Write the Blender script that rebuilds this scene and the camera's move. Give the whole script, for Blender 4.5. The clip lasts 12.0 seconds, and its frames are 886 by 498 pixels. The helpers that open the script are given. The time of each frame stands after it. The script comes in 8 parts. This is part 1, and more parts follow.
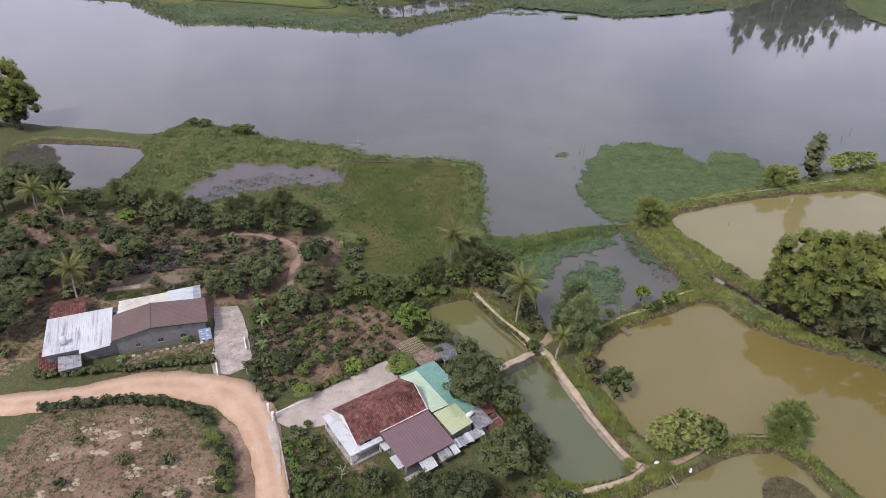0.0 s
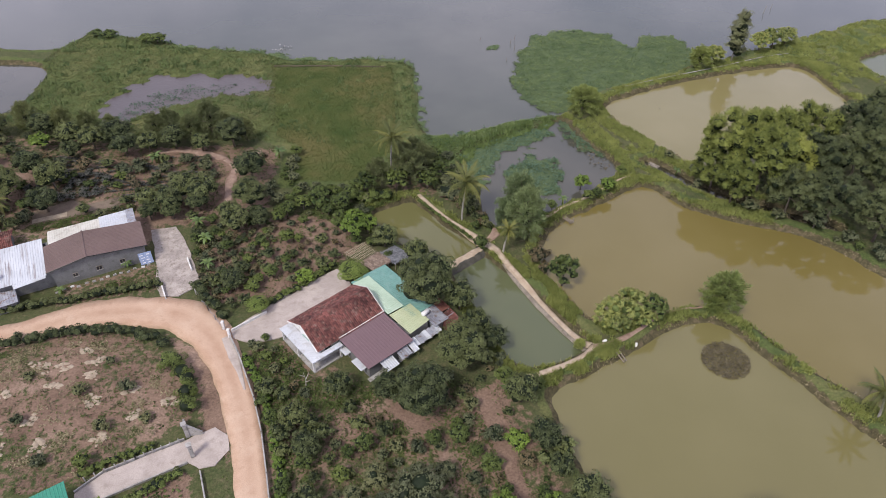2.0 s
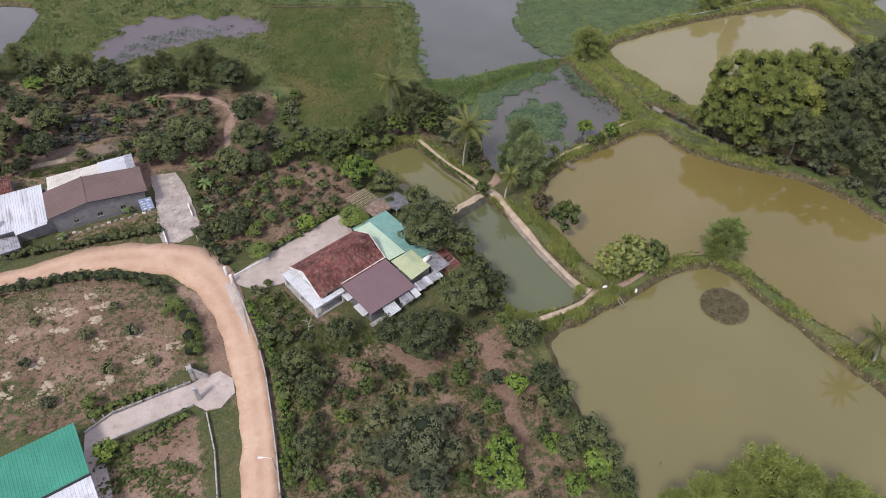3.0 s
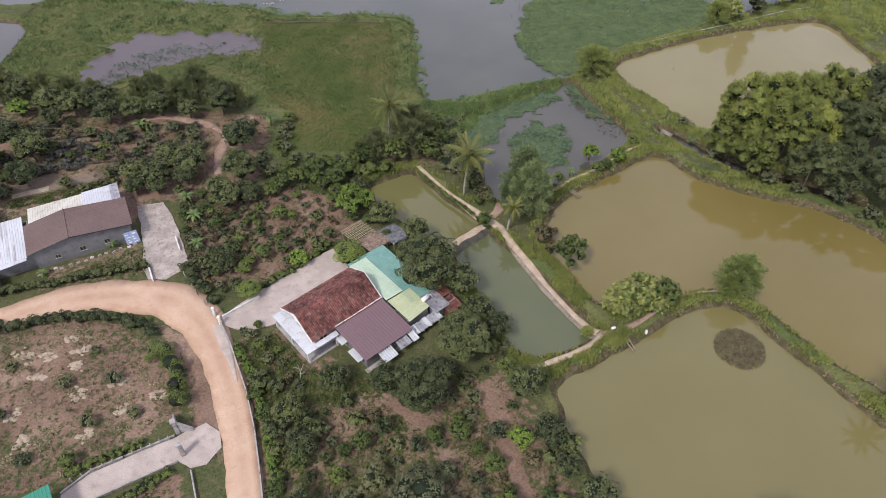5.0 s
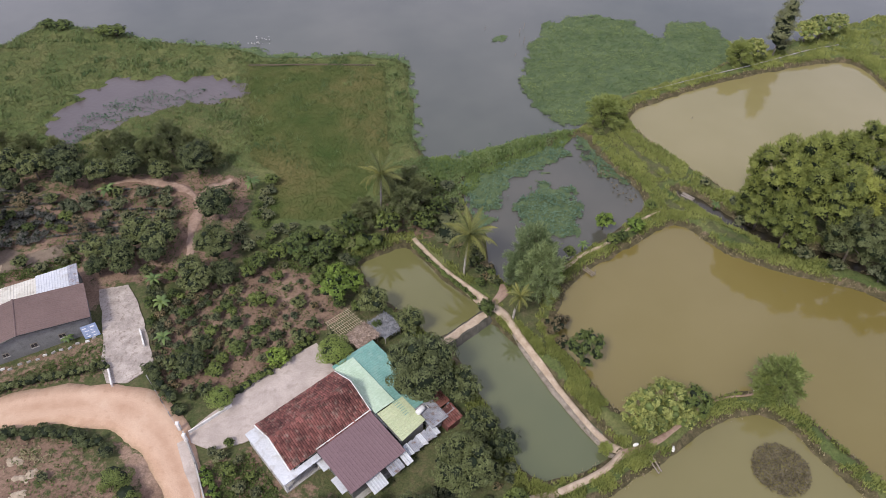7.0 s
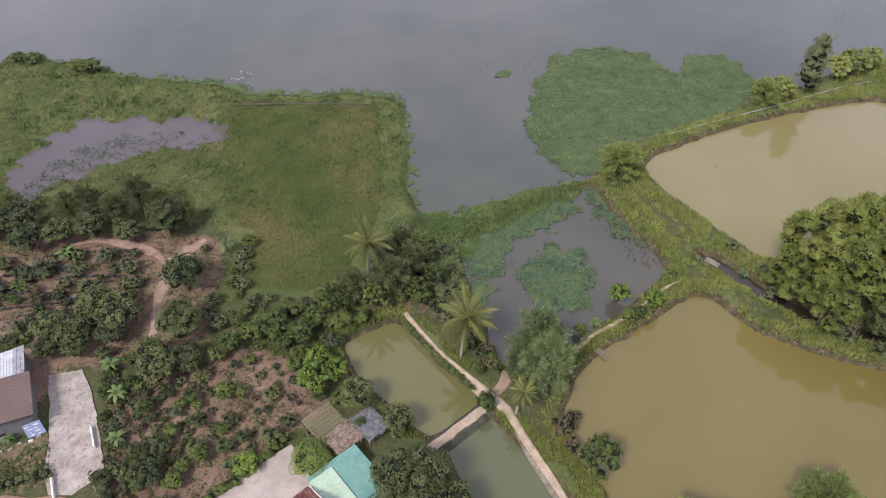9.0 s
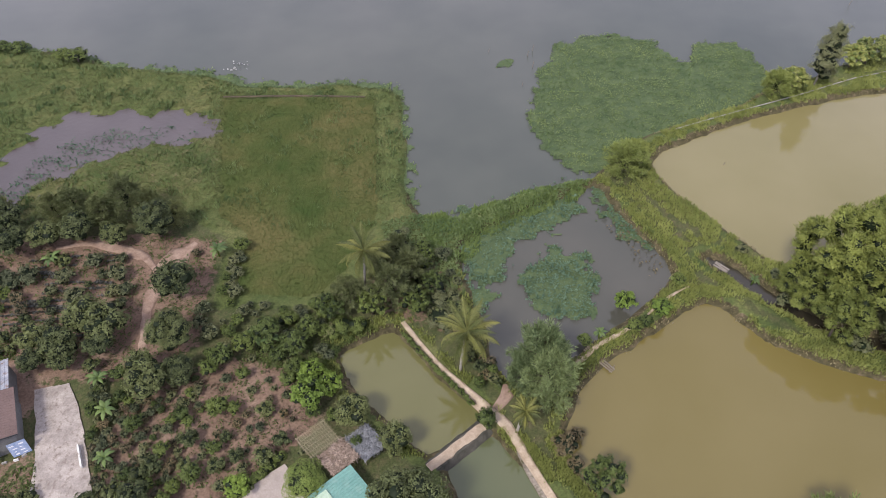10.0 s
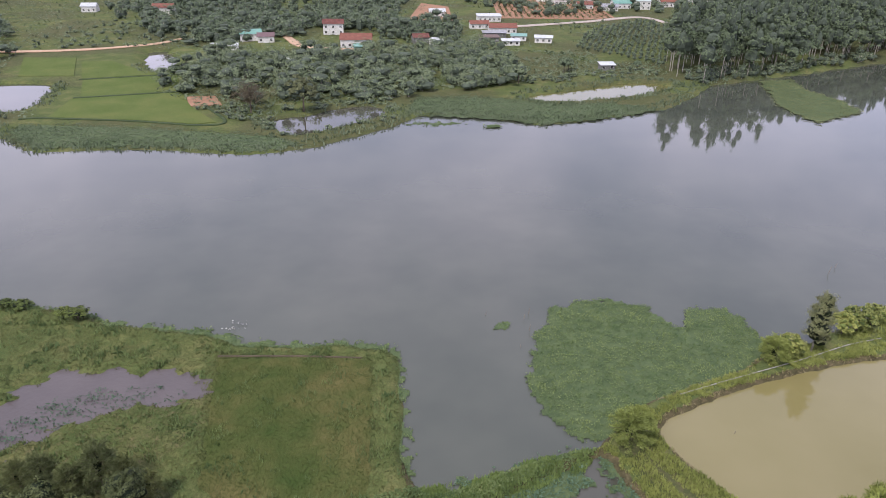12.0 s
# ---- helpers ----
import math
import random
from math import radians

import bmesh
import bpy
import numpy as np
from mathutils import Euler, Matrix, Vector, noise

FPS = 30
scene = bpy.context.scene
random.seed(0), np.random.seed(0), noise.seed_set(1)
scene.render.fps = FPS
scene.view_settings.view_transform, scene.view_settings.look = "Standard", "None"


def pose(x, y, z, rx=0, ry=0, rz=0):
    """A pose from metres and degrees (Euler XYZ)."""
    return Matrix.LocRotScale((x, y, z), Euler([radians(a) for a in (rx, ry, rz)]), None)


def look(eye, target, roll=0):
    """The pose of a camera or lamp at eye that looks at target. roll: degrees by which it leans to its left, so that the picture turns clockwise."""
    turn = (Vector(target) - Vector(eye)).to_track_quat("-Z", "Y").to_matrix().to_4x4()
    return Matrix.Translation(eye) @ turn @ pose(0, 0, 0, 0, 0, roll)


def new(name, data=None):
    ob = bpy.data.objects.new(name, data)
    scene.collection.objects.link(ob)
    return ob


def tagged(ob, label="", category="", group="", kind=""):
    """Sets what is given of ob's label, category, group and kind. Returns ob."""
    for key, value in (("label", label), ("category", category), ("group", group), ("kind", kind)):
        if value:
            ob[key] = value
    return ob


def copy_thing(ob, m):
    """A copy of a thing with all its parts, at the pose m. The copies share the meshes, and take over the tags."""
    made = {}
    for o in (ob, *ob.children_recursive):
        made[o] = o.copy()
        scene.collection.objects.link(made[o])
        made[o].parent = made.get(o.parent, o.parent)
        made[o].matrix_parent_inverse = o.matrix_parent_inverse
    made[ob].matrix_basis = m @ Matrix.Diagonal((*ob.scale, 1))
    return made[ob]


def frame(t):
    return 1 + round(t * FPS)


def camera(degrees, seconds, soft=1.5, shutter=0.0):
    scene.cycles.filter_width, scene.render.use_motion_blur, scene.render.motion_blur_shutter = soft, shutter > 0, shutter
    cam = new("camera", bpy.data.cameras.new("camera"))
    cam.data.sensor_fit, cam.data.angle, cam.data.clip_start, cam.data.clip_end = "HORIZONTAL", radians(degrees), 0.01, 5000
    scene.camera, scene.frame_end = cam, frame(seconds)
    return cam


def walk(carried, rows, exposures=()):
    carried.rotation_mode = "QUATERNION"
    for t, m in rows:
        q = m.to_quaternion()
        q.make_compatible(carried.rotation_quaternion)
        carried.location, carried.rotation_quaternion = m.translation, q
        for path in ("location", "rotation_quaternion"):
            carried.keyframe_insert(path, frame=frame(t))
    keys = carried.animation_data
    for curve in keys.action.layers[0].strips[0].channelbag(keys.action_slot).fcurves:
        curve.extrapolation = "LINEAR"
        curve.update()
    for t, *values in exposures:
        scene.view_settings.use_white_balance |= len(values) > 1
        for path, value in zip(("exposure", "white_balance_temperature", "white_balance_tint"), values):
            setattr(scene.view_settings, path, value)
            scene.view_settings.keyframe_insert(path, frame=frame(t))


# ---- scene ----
def fly(x, y, z, down, turn, roll):
    """Pose of the drone's camera: looks down by so many degrees, turned to the left, leaning to its left."""
    return pose(x, y, z, 0, 0, turn) @ pose(0, 0, 0, 90 - down, 0, 0) @ pose(0, 0, 0, 0, 0, roll)


cam = camera(66.48, 12.0, soft=0.9)
PATH = [
    (0, fly(-5.22, -82.44, 69.13, 32.86, 6.94, 0.74)),
    (0.1, fly(-5.55, -82.54, 69.37, 32.73, 1.34, 0.38)),
    (0.2, fly(-5.98, -82.41, 69.30, 32.74, 0.02, 0.34)),
    (0.5, fly(-6.48, -82.11, 69.03, 32.62, 0.00, 0.35)),
    (1, fly(-6.76, -82.21, 68.93, 35.24, -0.13, 0.53)),
    (1.5, fly(-6.90, -82.34, 68.87, 38.06, -0.20, 0.59)),
    (2, fly(-7.00, -82.59, 68.78, 40.95, -0.23, 0.60)),
    (2.5, fly(-7.03, -82.58, 68.77, 45.33, -0.20, 0.57)),
    (3, fly(-7.07, -82.49, 68.79, 45.55, -0.21, 0.63)),
    (5, fly(-6.92, -75.63, 69.00, 45.60, -0.09, 0.48)),
    (5.5, fly(-6.70, -72.52, 68.95, 45.53, 0.05, 0.31)),
    (6, fly(-6.59, -68.90, 69.06, 45.51, 0.11, 0.21)),
    (6.5, fly(-6.53, -64.87, 69.37, 45.56, 0.11, 0.17)),
    (7, fly(-6.52, -59.84, 69.44, 45.51, 0.06, 0.18)),
    (7.5, fly(-5.93, -53.50, 69.96, 45.71, 0.44, -0.14)),
    (9.3, fly(-5.11, -44.56, 68.26, 45.17, 0.84, -0.22)),
    (9.5, fly(-5.02, -43.47, 68.61, 47.06, 0.94, -0.36)),
    (10, fly(-4.97, -40.54, 68.87, 47.40, 0.93, -0.32)),
    (10.5, fly(-5.37, -37.88, 69.48, 40.79, 0.49, 0.18)),
    (11, fly(-5.69, -37.06, 69.36, 32.21, 0.25, 0.61)),
    (11.5, fly(-5.77, -37.33, 68.90, 26.39, 0.22, 0.73)),
    (12, fly(-6.02, -37.45, 68.73, 26.30, 0.16, 0.77)),
]
walk(cam, PATH, [(0, -0.15), (1.5, -0.17), (3, -0.14), (7, -0.10), (9.5, 0.0), (12, 0.0)])

# ---------------------------------------------------------------- sky and sun
SUN_UP, SUN_FROM = 52, 215            # degrees over the horizon, compass bearing from +y towards +x
world = bpy.data.worlds.new("overcast_sky")
scene.world = world
world.use_nodes = True
wn, wl = world.node_tree.nodes, world.node_tree.links
sky = wn.new("ShaderNodeTexSky")
sky.sky_type, sky.sun_disc = "NISHITA", False
sky.sun_elevation, sky.sun_rotation = radians(SUN_UP), radians(SUN_FROM)
coord, cloud = wn.new("ShaderNodeTexCoord"), wn.new("ShaderNodeTexNoise")
cloud.inputs["Scale"].default_value, cloud.inputs["Detail"].default_value = 3.2, 5
tint = wn.new("ShaderNodeValToRGB")
tint.color_ramp.elements[0].position, tint.color_ramp.elements[0].color = 0.38, (5.9, 6.1, 7.8, 1)
tint.color_ramp.elements[1].position, tint.color_ramp.elements[1].color = 0.66, (9.7, 9.3, 10.9, 1)
cover = wn.new("ShaderNodeMixRGB")
cover.inputs[0].default_value = 0.82
wl.new(coord.outputs["Generated"], cloud.inputs["Vector"])
wl.new(cloud.outputs["Fac"], tint.inputs["Fac"])
wl.new(sky.outputs["Color"], cover.inputs[1])
wl.new(tint.outputs["Color"], cover.inputs[2])
rise, glow, lift = wn.new("ShaderNodeSeparateXYZ"), wn.new("ShaderNodeValToRGB"), wn.new("ShaderNodeVectorMath")
glow.color_ramp.elements[0].position, glow.color_ramp.elements[0].color = 0.15, (1.49, 1.44, 1.56, 1)      # the cloud thins towards the horizon
glow.color_ramp.elements[1].position, glow.color_ramp.elements[1].color = 0.75, (0.97, 0.97, 0.97, 1)
lift.operation = "MULTIPLY"
wl.new(coord.outputs["Generated"], rise.inputs[0])
wl.new(rise.outputs["Z"], glow.inputs["Fac"])
wl.new(cover.outputs[0], lift.inputs[0])
wl.new(glow.outputs[0], lift.inputs[1])
wl.new(lift.outputs[0], wn["Background"].inputs["Color"])
wn["Background"].inputs["Strength"].default_value = 0.123
lamp = bpy.data.lights.new("sun", "SUN")
lamp.energy, lamp.angle, lamp.color = 3.3, radians(11), (1.0, 0.94, 0.86)
sun = new("sun", lamp)
to_sun = Vector((math.sin(radians(SUN_FROM)) * math.cos(radians(SUN_UP)), math.cos(radians(SUN_FROM)) * math.cos(radians(SUN_UP)), math.sin(radians(SUN_UP))))
sun.matrix_world = look(to_sun * 200, (0, 0, 0))


# ---------------------------------------------------------------- materials
def node(tree, kind, **sockets):
    n = tree.nodes.new(kind)
    for k, v in sockets.items():
        n.inputs[k.replace("_", " ")].default_value = v
    return n


def rgb(c):
    return (c[0], c[1], c[2], 1.0)


def noise_fac(tree, scale, detail=4.0, rough=0.6):
    geo = tree.nodes.new("ShaderNodeNewGeometry")
    n = node(tree, "ShaderNodeTexNoise", Scale=scale, Detail=detail, Roughness=rough)
    tree.links.new(geo.outputs["Position"], n.inputs["Vector"])
    return n.outputs["Fac"]


def ramp(tree, fac, stops):
    r = tree.nodes.new("ShaderNodeValToRGB")
    el = r.color_ramp.elements
    while len(el) < len(stops):
        el.new(0.5)
    for e, (p, c) in zip(el, stops):
        e.position, e.color = p, rgb(c)
    tree.links.new(fac, r.inputs["Fac"])
    return r.outputs["Color"]


def mix(tree, fac, a, b, kind="MIX"):
    m = tree.nodes.new("ShaderNodeMixRGB")
    m.blend_type = kind
    for s, v in ((0, fac), (1, a), (2, b)):
        if isinstance(v, (int, float)):
            m.inputs[s].default_value = v
        elif isinstance(v, tuple):
            m.inputs[s].default_value = rgb(v)
        else:
            tree.links.new(v, m.inputs[s])
    return m.outputs[0]


def math_node(tree, op, a, b=0.0, clamp=False):
    m = tree.nodes.new("ShaderNodeMath")
    m.operation, m.use_clamp = op, clamp
    for s, v in ((0, a), (1, b)):
        if isinstance(v, (int, float)):
            m.inputs[s].default_value = v
        else:
            tree.links.new(v, m.inputs[s])
    return m.outputs[0]


def blank(name, rough=0.8, metal=0.0, spec=0.3):
    m = bpy.data.materials.new(name)
    m.use_nodes = True
    b = m.node_tree.nodes["Principled BSDF"]
    b.inputs["Roughness"].default_value, b.inputs["Metallic"].default_value = rough, metal
    b.inputs["Specular IOR Level"].default_value = spec
    return m, m.node_tree, b


def bump(tree, bsdf, height, strength=0.4, dist=0.05):
    n = node(tree, "ShaderNodeBump", Strength=strength, Distance=dist)
    tree.links.new(height, n.inputs["Height"])
    tree.links.new(n.outputs["Normal"], bsdf.inputs["Normal"])


def surface(name, dark, light, scale=0.6, fine=9.0, rough=0.8, metal=0.0, spec=0.3, relief=0.3, depth=0.03, stain=None, island=0.0):
    """A plain worn surface: patches at one scale, grain at a finer one, optional stains and a change from piece to piece."""
    m, t, b = blank(name, rough, metal, spec)
    broad, grain = noise_fac(t, scale, 3, 0.6), noise_fac(t, fine, 4, 0.7)
    c = ramp(t, broad, [(0.3, dark), (0.7, light)])
    c = mix(t, 0.55, c, ramp(t, grain, [(0.3, (0.35, 0.35, 0.35)), (0.7, (0.68, 0.68, 0.68))]), "OVERLAY")
    if stain:
        c = mix(t, ramp(t, noise_fac(t, scale * 2.7, 5, 0.65), [(0.52, (0, 0, 0)), (0.68, (1, 1, 1))]), c, stain)
    if island:
        geo = t.nodes.new("ShaderNodeNewGeometry")
        k = math_node(t, "MULTIPLY_ADD", geo.outputs["Random Per Island"], island)
        t.nodes[-1].inputs[2].default_value = 1 - island / 2
        v = node(t, "ShaderNodeHueSaturation")
        t.links.new(c, v.inputs["Color"])
        t.links.new(k, v.inputs["Value"])
        c = v.outputs["Color"]
    t.links.new(c, b.inputs["Base Color"])
    if relief:
        bump(t, b, grain, relief, depth)
    return m


def foliage(name, dark, light, warm=0.15, value=0.5, single=0.4, clump=1.0):
    """Leaves: each leaf its own shade, each plant its own tone."""
    m, t, b = blank(name, 0.62, 0, 0.22)
    dark, single = tuple(d + 0.14 * (l - d) for d, l in zip(dark, light)), single * 0.5
    geo, info = t.nodes.new("ShaderNodeNewGeometry"), t.nodes.new("ShaderNodeObjectInfo")
    k = math_node(t, "ADD", math_node(t, "MULTIPLY", geo.outputs["Random Per Island"], single), math_node(t, "MULTIPLY", noise_fac(t, clump, 4, 0.7), 1 - single))
    c = ramp(t, k, [(0.34, dark), (0.70, light)])
    c = mix(t, math_node(t, "MULTIPLY", info.outputs["Random"], warm), c, (light[0] * 1.7, light[1] * 1.25, light[2] * 0.6))
    v = node(t, "ShaderNodeHueSaturation")
    t.links.new(c, v.inputs["Color"])
    t.links.new(math_node(t, "ADD", math_node(t, "MULTIPLY", info.outputs["Random"], value), 1 - value / 2), v.inputs["Value"])
    t.links.new(v.outputs["Color"], b.inputs["Base Color"])
    tr = node(t, "ShaderNodeBsdfTranslucent")
    t.links.new(v.outputs["Color"], tr.inputs["Color"])
    ms = node(t, "ShaderNodeMixShader", Fac=0.12)
    t.links.new(b.outputs[0], ms.inputs[1])
    t.links.new(tr.outputs[0], ms.inputs[2])
    t.links.new(ms.outputs[0], t.nodes["Material Output"].inputs["Surface"])
    return m


def water(name, deep, shoal, rough=0.04, ripple=0.05, size=0.8):
    """Murky water: the silt gives the colour, the smooth face the mirror of the sky."""
    m, t, b = blank(name, rough, 0, 0.75)
    b.inputs["IOR"].default_value = 1.48
    c = ramp(t, noise_fac(t, 0.05, 3, 0.55), [(0.35, deep), (0.7, shoal)])
    t.links.new(c, b.inputs["Base Color"])
    h = math_node(t, "ADD", noise_fac(t, size, 3, 0.5), math_node(t, "MULTIPLY", noise_fac(t, size * 5, 2, 0.5), 0.25))
    bump(t, b, h, ripple, 0.05)
    return m


def ground_material():
    m, t, b = blank("earth_and_grass", 0.95, 0, 0.15)

    def attr(n):
        a = t.nodes.new("ShaderNodeAttribute")
        a.attribute_name = n
        return a.outputs["Fac"]
    patch, grain, tuft = noise_fac(t, 0.13, 6, 0.68), noise_fac(t, 3.5, 5, 0.7), noise_fac(t, 1.1, 4, 0.7)
    weeds = ramp(t, tuft, [(0.28, (0.035, 0.05, 0.02)), (0.45, (0.065, 0.082, 0.032)), (0.6, (0.10, 0.095, 0.05)), (0.72, (0.17, 0.125, 0.085))])
    weeds = mix(t, 0.4, weeds, ramp(t, patch, [(0.3, (0.05, 0.07, 0.025)), (0.7, (0.13, 0.115, 0.06))]))
    grass = ramp(t, tuft, [(0.3, (0.065, 0.09, 0.026)), (0.7, (0.16, 0.175, 0.058))])
    grass = mix(t, 0.6, grass, ramp(t, patch, [(0.34, (0.038, 0.066, 0.024)), (0.5, (0.078, 0.10, 0.038)), (0.64, (0.15, 0.14, 0.065))]))
    soil = ramp(t, patch, [(0.3, (0.135, 0.088, 0.065)), (0.52, (0.215, 0.145, 0.108)), (0.72, (0.315, 0.225, 0.175))])
    mud = ramp(t, tuft, [(0.3, (0.045, 0.038, 0.022)), (0.52, (0.085, 0.075, 0.04)), (0.72, (0.165, 0.125, 0.082))])

    def zone(n, wob=0.9):
        s = math_node(t, "ADD", attr(n), math_node(t, "MULTIPLY", math_node(t, "SUBTRACT", tuft, 0.5), wob))
        return ramp(t, s, [(0.42, (0, 0, 0)), (0.58, (1, 1, 1))])
    c = mix(t, zone("lush"), weeds, grass)
    c = mix(t, zone("soil", 1.2), c, soil)
    c = mix(t, zone("bank", 0.5), c, mud)
    c = mix(t, 0.8, c, ramp(t, grain, [(0.28, (0.25, 0.25, 0.25)), (0.72, (0.76, 0.76, 0.76))]), "OVERLAY")
    t.links.new(c, b.inputs["Base Color"])
    bump(t, b, math_node(t, "ADD", grain, tuft), 0.6, 0.15)
    return m


def road_material():
    """Packed sandy earth: paler where wheels run, redder and stonier between them and towards the sides."""
    m, t, b = blank("sandy_dirt", 0.95, 0, 0.2)
    a = t.nodes.new("ShaderNodeAttribute")
    a.attribute_name = "across"
    broad, patch, grain = noise_fac(t, 0.35, 4, 0.65), noise_fac(t, 1.3, 5, 0.7), noise_fac(t, 9, 4, 0.7)
    c = ramp(t, broad, [(0.3, (0.41, 0.265, 0.185)), (0.55, (0.475, 0.325, 0.235)), (0.72, (0.535, 0.39, 0.295))])
    off = math_node(t, "ADD", a.outputs["Fac"], math_node(t, "MULTIPLY", math_node(t, "SUBTRACT", patch, 0.5), 0.7))
    tracks = ramp(t, off, [(0.1, (0, 0, 0)), (0.32, (0.75, 0.75, 0.75)), (0.52, (0.7, 0.7, 0.7)), (0.7, (0, 0, 0))])
    c = mix(t, math_node(t, "MULTIPLY", tracks, 0.6), c, (0.55, 0.395, 0.295))
    c = mix(t, ramp(t, off, [(0.82, (0, 0, 0)), (1.0, (0.75, 0.75, 0.75))]), c, (0.33, 0.23, 0.155))
    c = mix(t, ramp(t, patch, [(0.58, (0, 0, 0)), (0.72, (0.6, 0.6, 0.6))]), c, (0.36, 0.225, 0.155))
    c = mix(t, 0.5, c, ramp(t, grain, [(0.3, (0.36, 0.36, 0.36)), (0.7, (0.66, 0.66, 0.66))]), "OVERLAY")
    t.links.new(c, b.inputs["Base Color"])
    bump(t, b, math_node(t, "ADD", grain, patch), 0.35, 0.05)
    return m


def crop_material(name, a, b_, c_, turn, pitch, amount=0.35):
    """A sown field: drills in one direction, patches where it grows thinner."""
    m, t, b = blank(name, 0.95, 0, 0.1)
    geo, mp = t.nodes.new("ShaderNodeNewGeometry"), t.nodes.new("ShaderNodeMapping")
    mp.inputs["Rotation"].default_value = (0, 0, radians(turn))
    t.links.new(geo.outputs["Position"], mp.inputs["Vector"])
    w = node(t, "ShaderNodeTexWave", Scale=pitch, Distortion=2.5, Detail=2.0)
    t.links.new(mp.outputs["Vector"], w.inputs["Vector"])
    base = ramp(t, noise_fac(t, 0.07, 4, 0.6), [(0.35, a), (0.5, b_), (0.64, c_)])
    base = mix(t, amount, base, ramp(t, w.outputs["Fac"], [(0.2, (0.32, 0.32, 0.32)), (0.8, (0.66, 0.66, 0.66))]), "OVERLAY")
    base = mix(t, 0.5, base, ramp(t, noise_fac(t, 2.6, 5, 0.75), [(0.3, (0.25, 0.25, 0.25)), (0.7, (0.75, 0.75, 0.75))]), "OVERLAY")
    t.links.new(base, b.inputs["Base Color"])
    bump(t, b, noise_fac(t, 3, 4, 0.7), 0.6, 0.15)
    return m


def streaked_metal():
    """White sheet metal with brownish runs down the slope."""
    m, t, b = blank("streaked_white_sheet_metal", 0.45, 0, 0.5)
    co, mp = t.nodes.new("ShaderNodeTexCoord"), t.nodes.new("ShaderNodeMapping")
    mp.inputs["Scale"].default_value = (1.6, 0.13, 0.3)
    run = node(t, "ShaderNodeTexNoise", Scale=1.0, Detail=5.0, Roughness=0.7)
    t.links.new(co.outputs["Object"], mp.inputs["Vector"])
    t.links.new(mp.outputs["Vector"], run.inputs["Vector"])
    c = ramp(t, noise_fac(t, 0.3, 3), [(0.35, (0.47, 0.49, 0.53)), (0.65, (0.57, 0.59, 0.63))])
    c = mix(t, ramp(t, run.outputs["Fac"], [(0.52, (0, 0, 0)), (0.66, (0.85, 0.85, 0.85))]), c, (0.25, 0.21, 0.205))
    t.links.new(c, b.inputs["Base Color"])
    return m


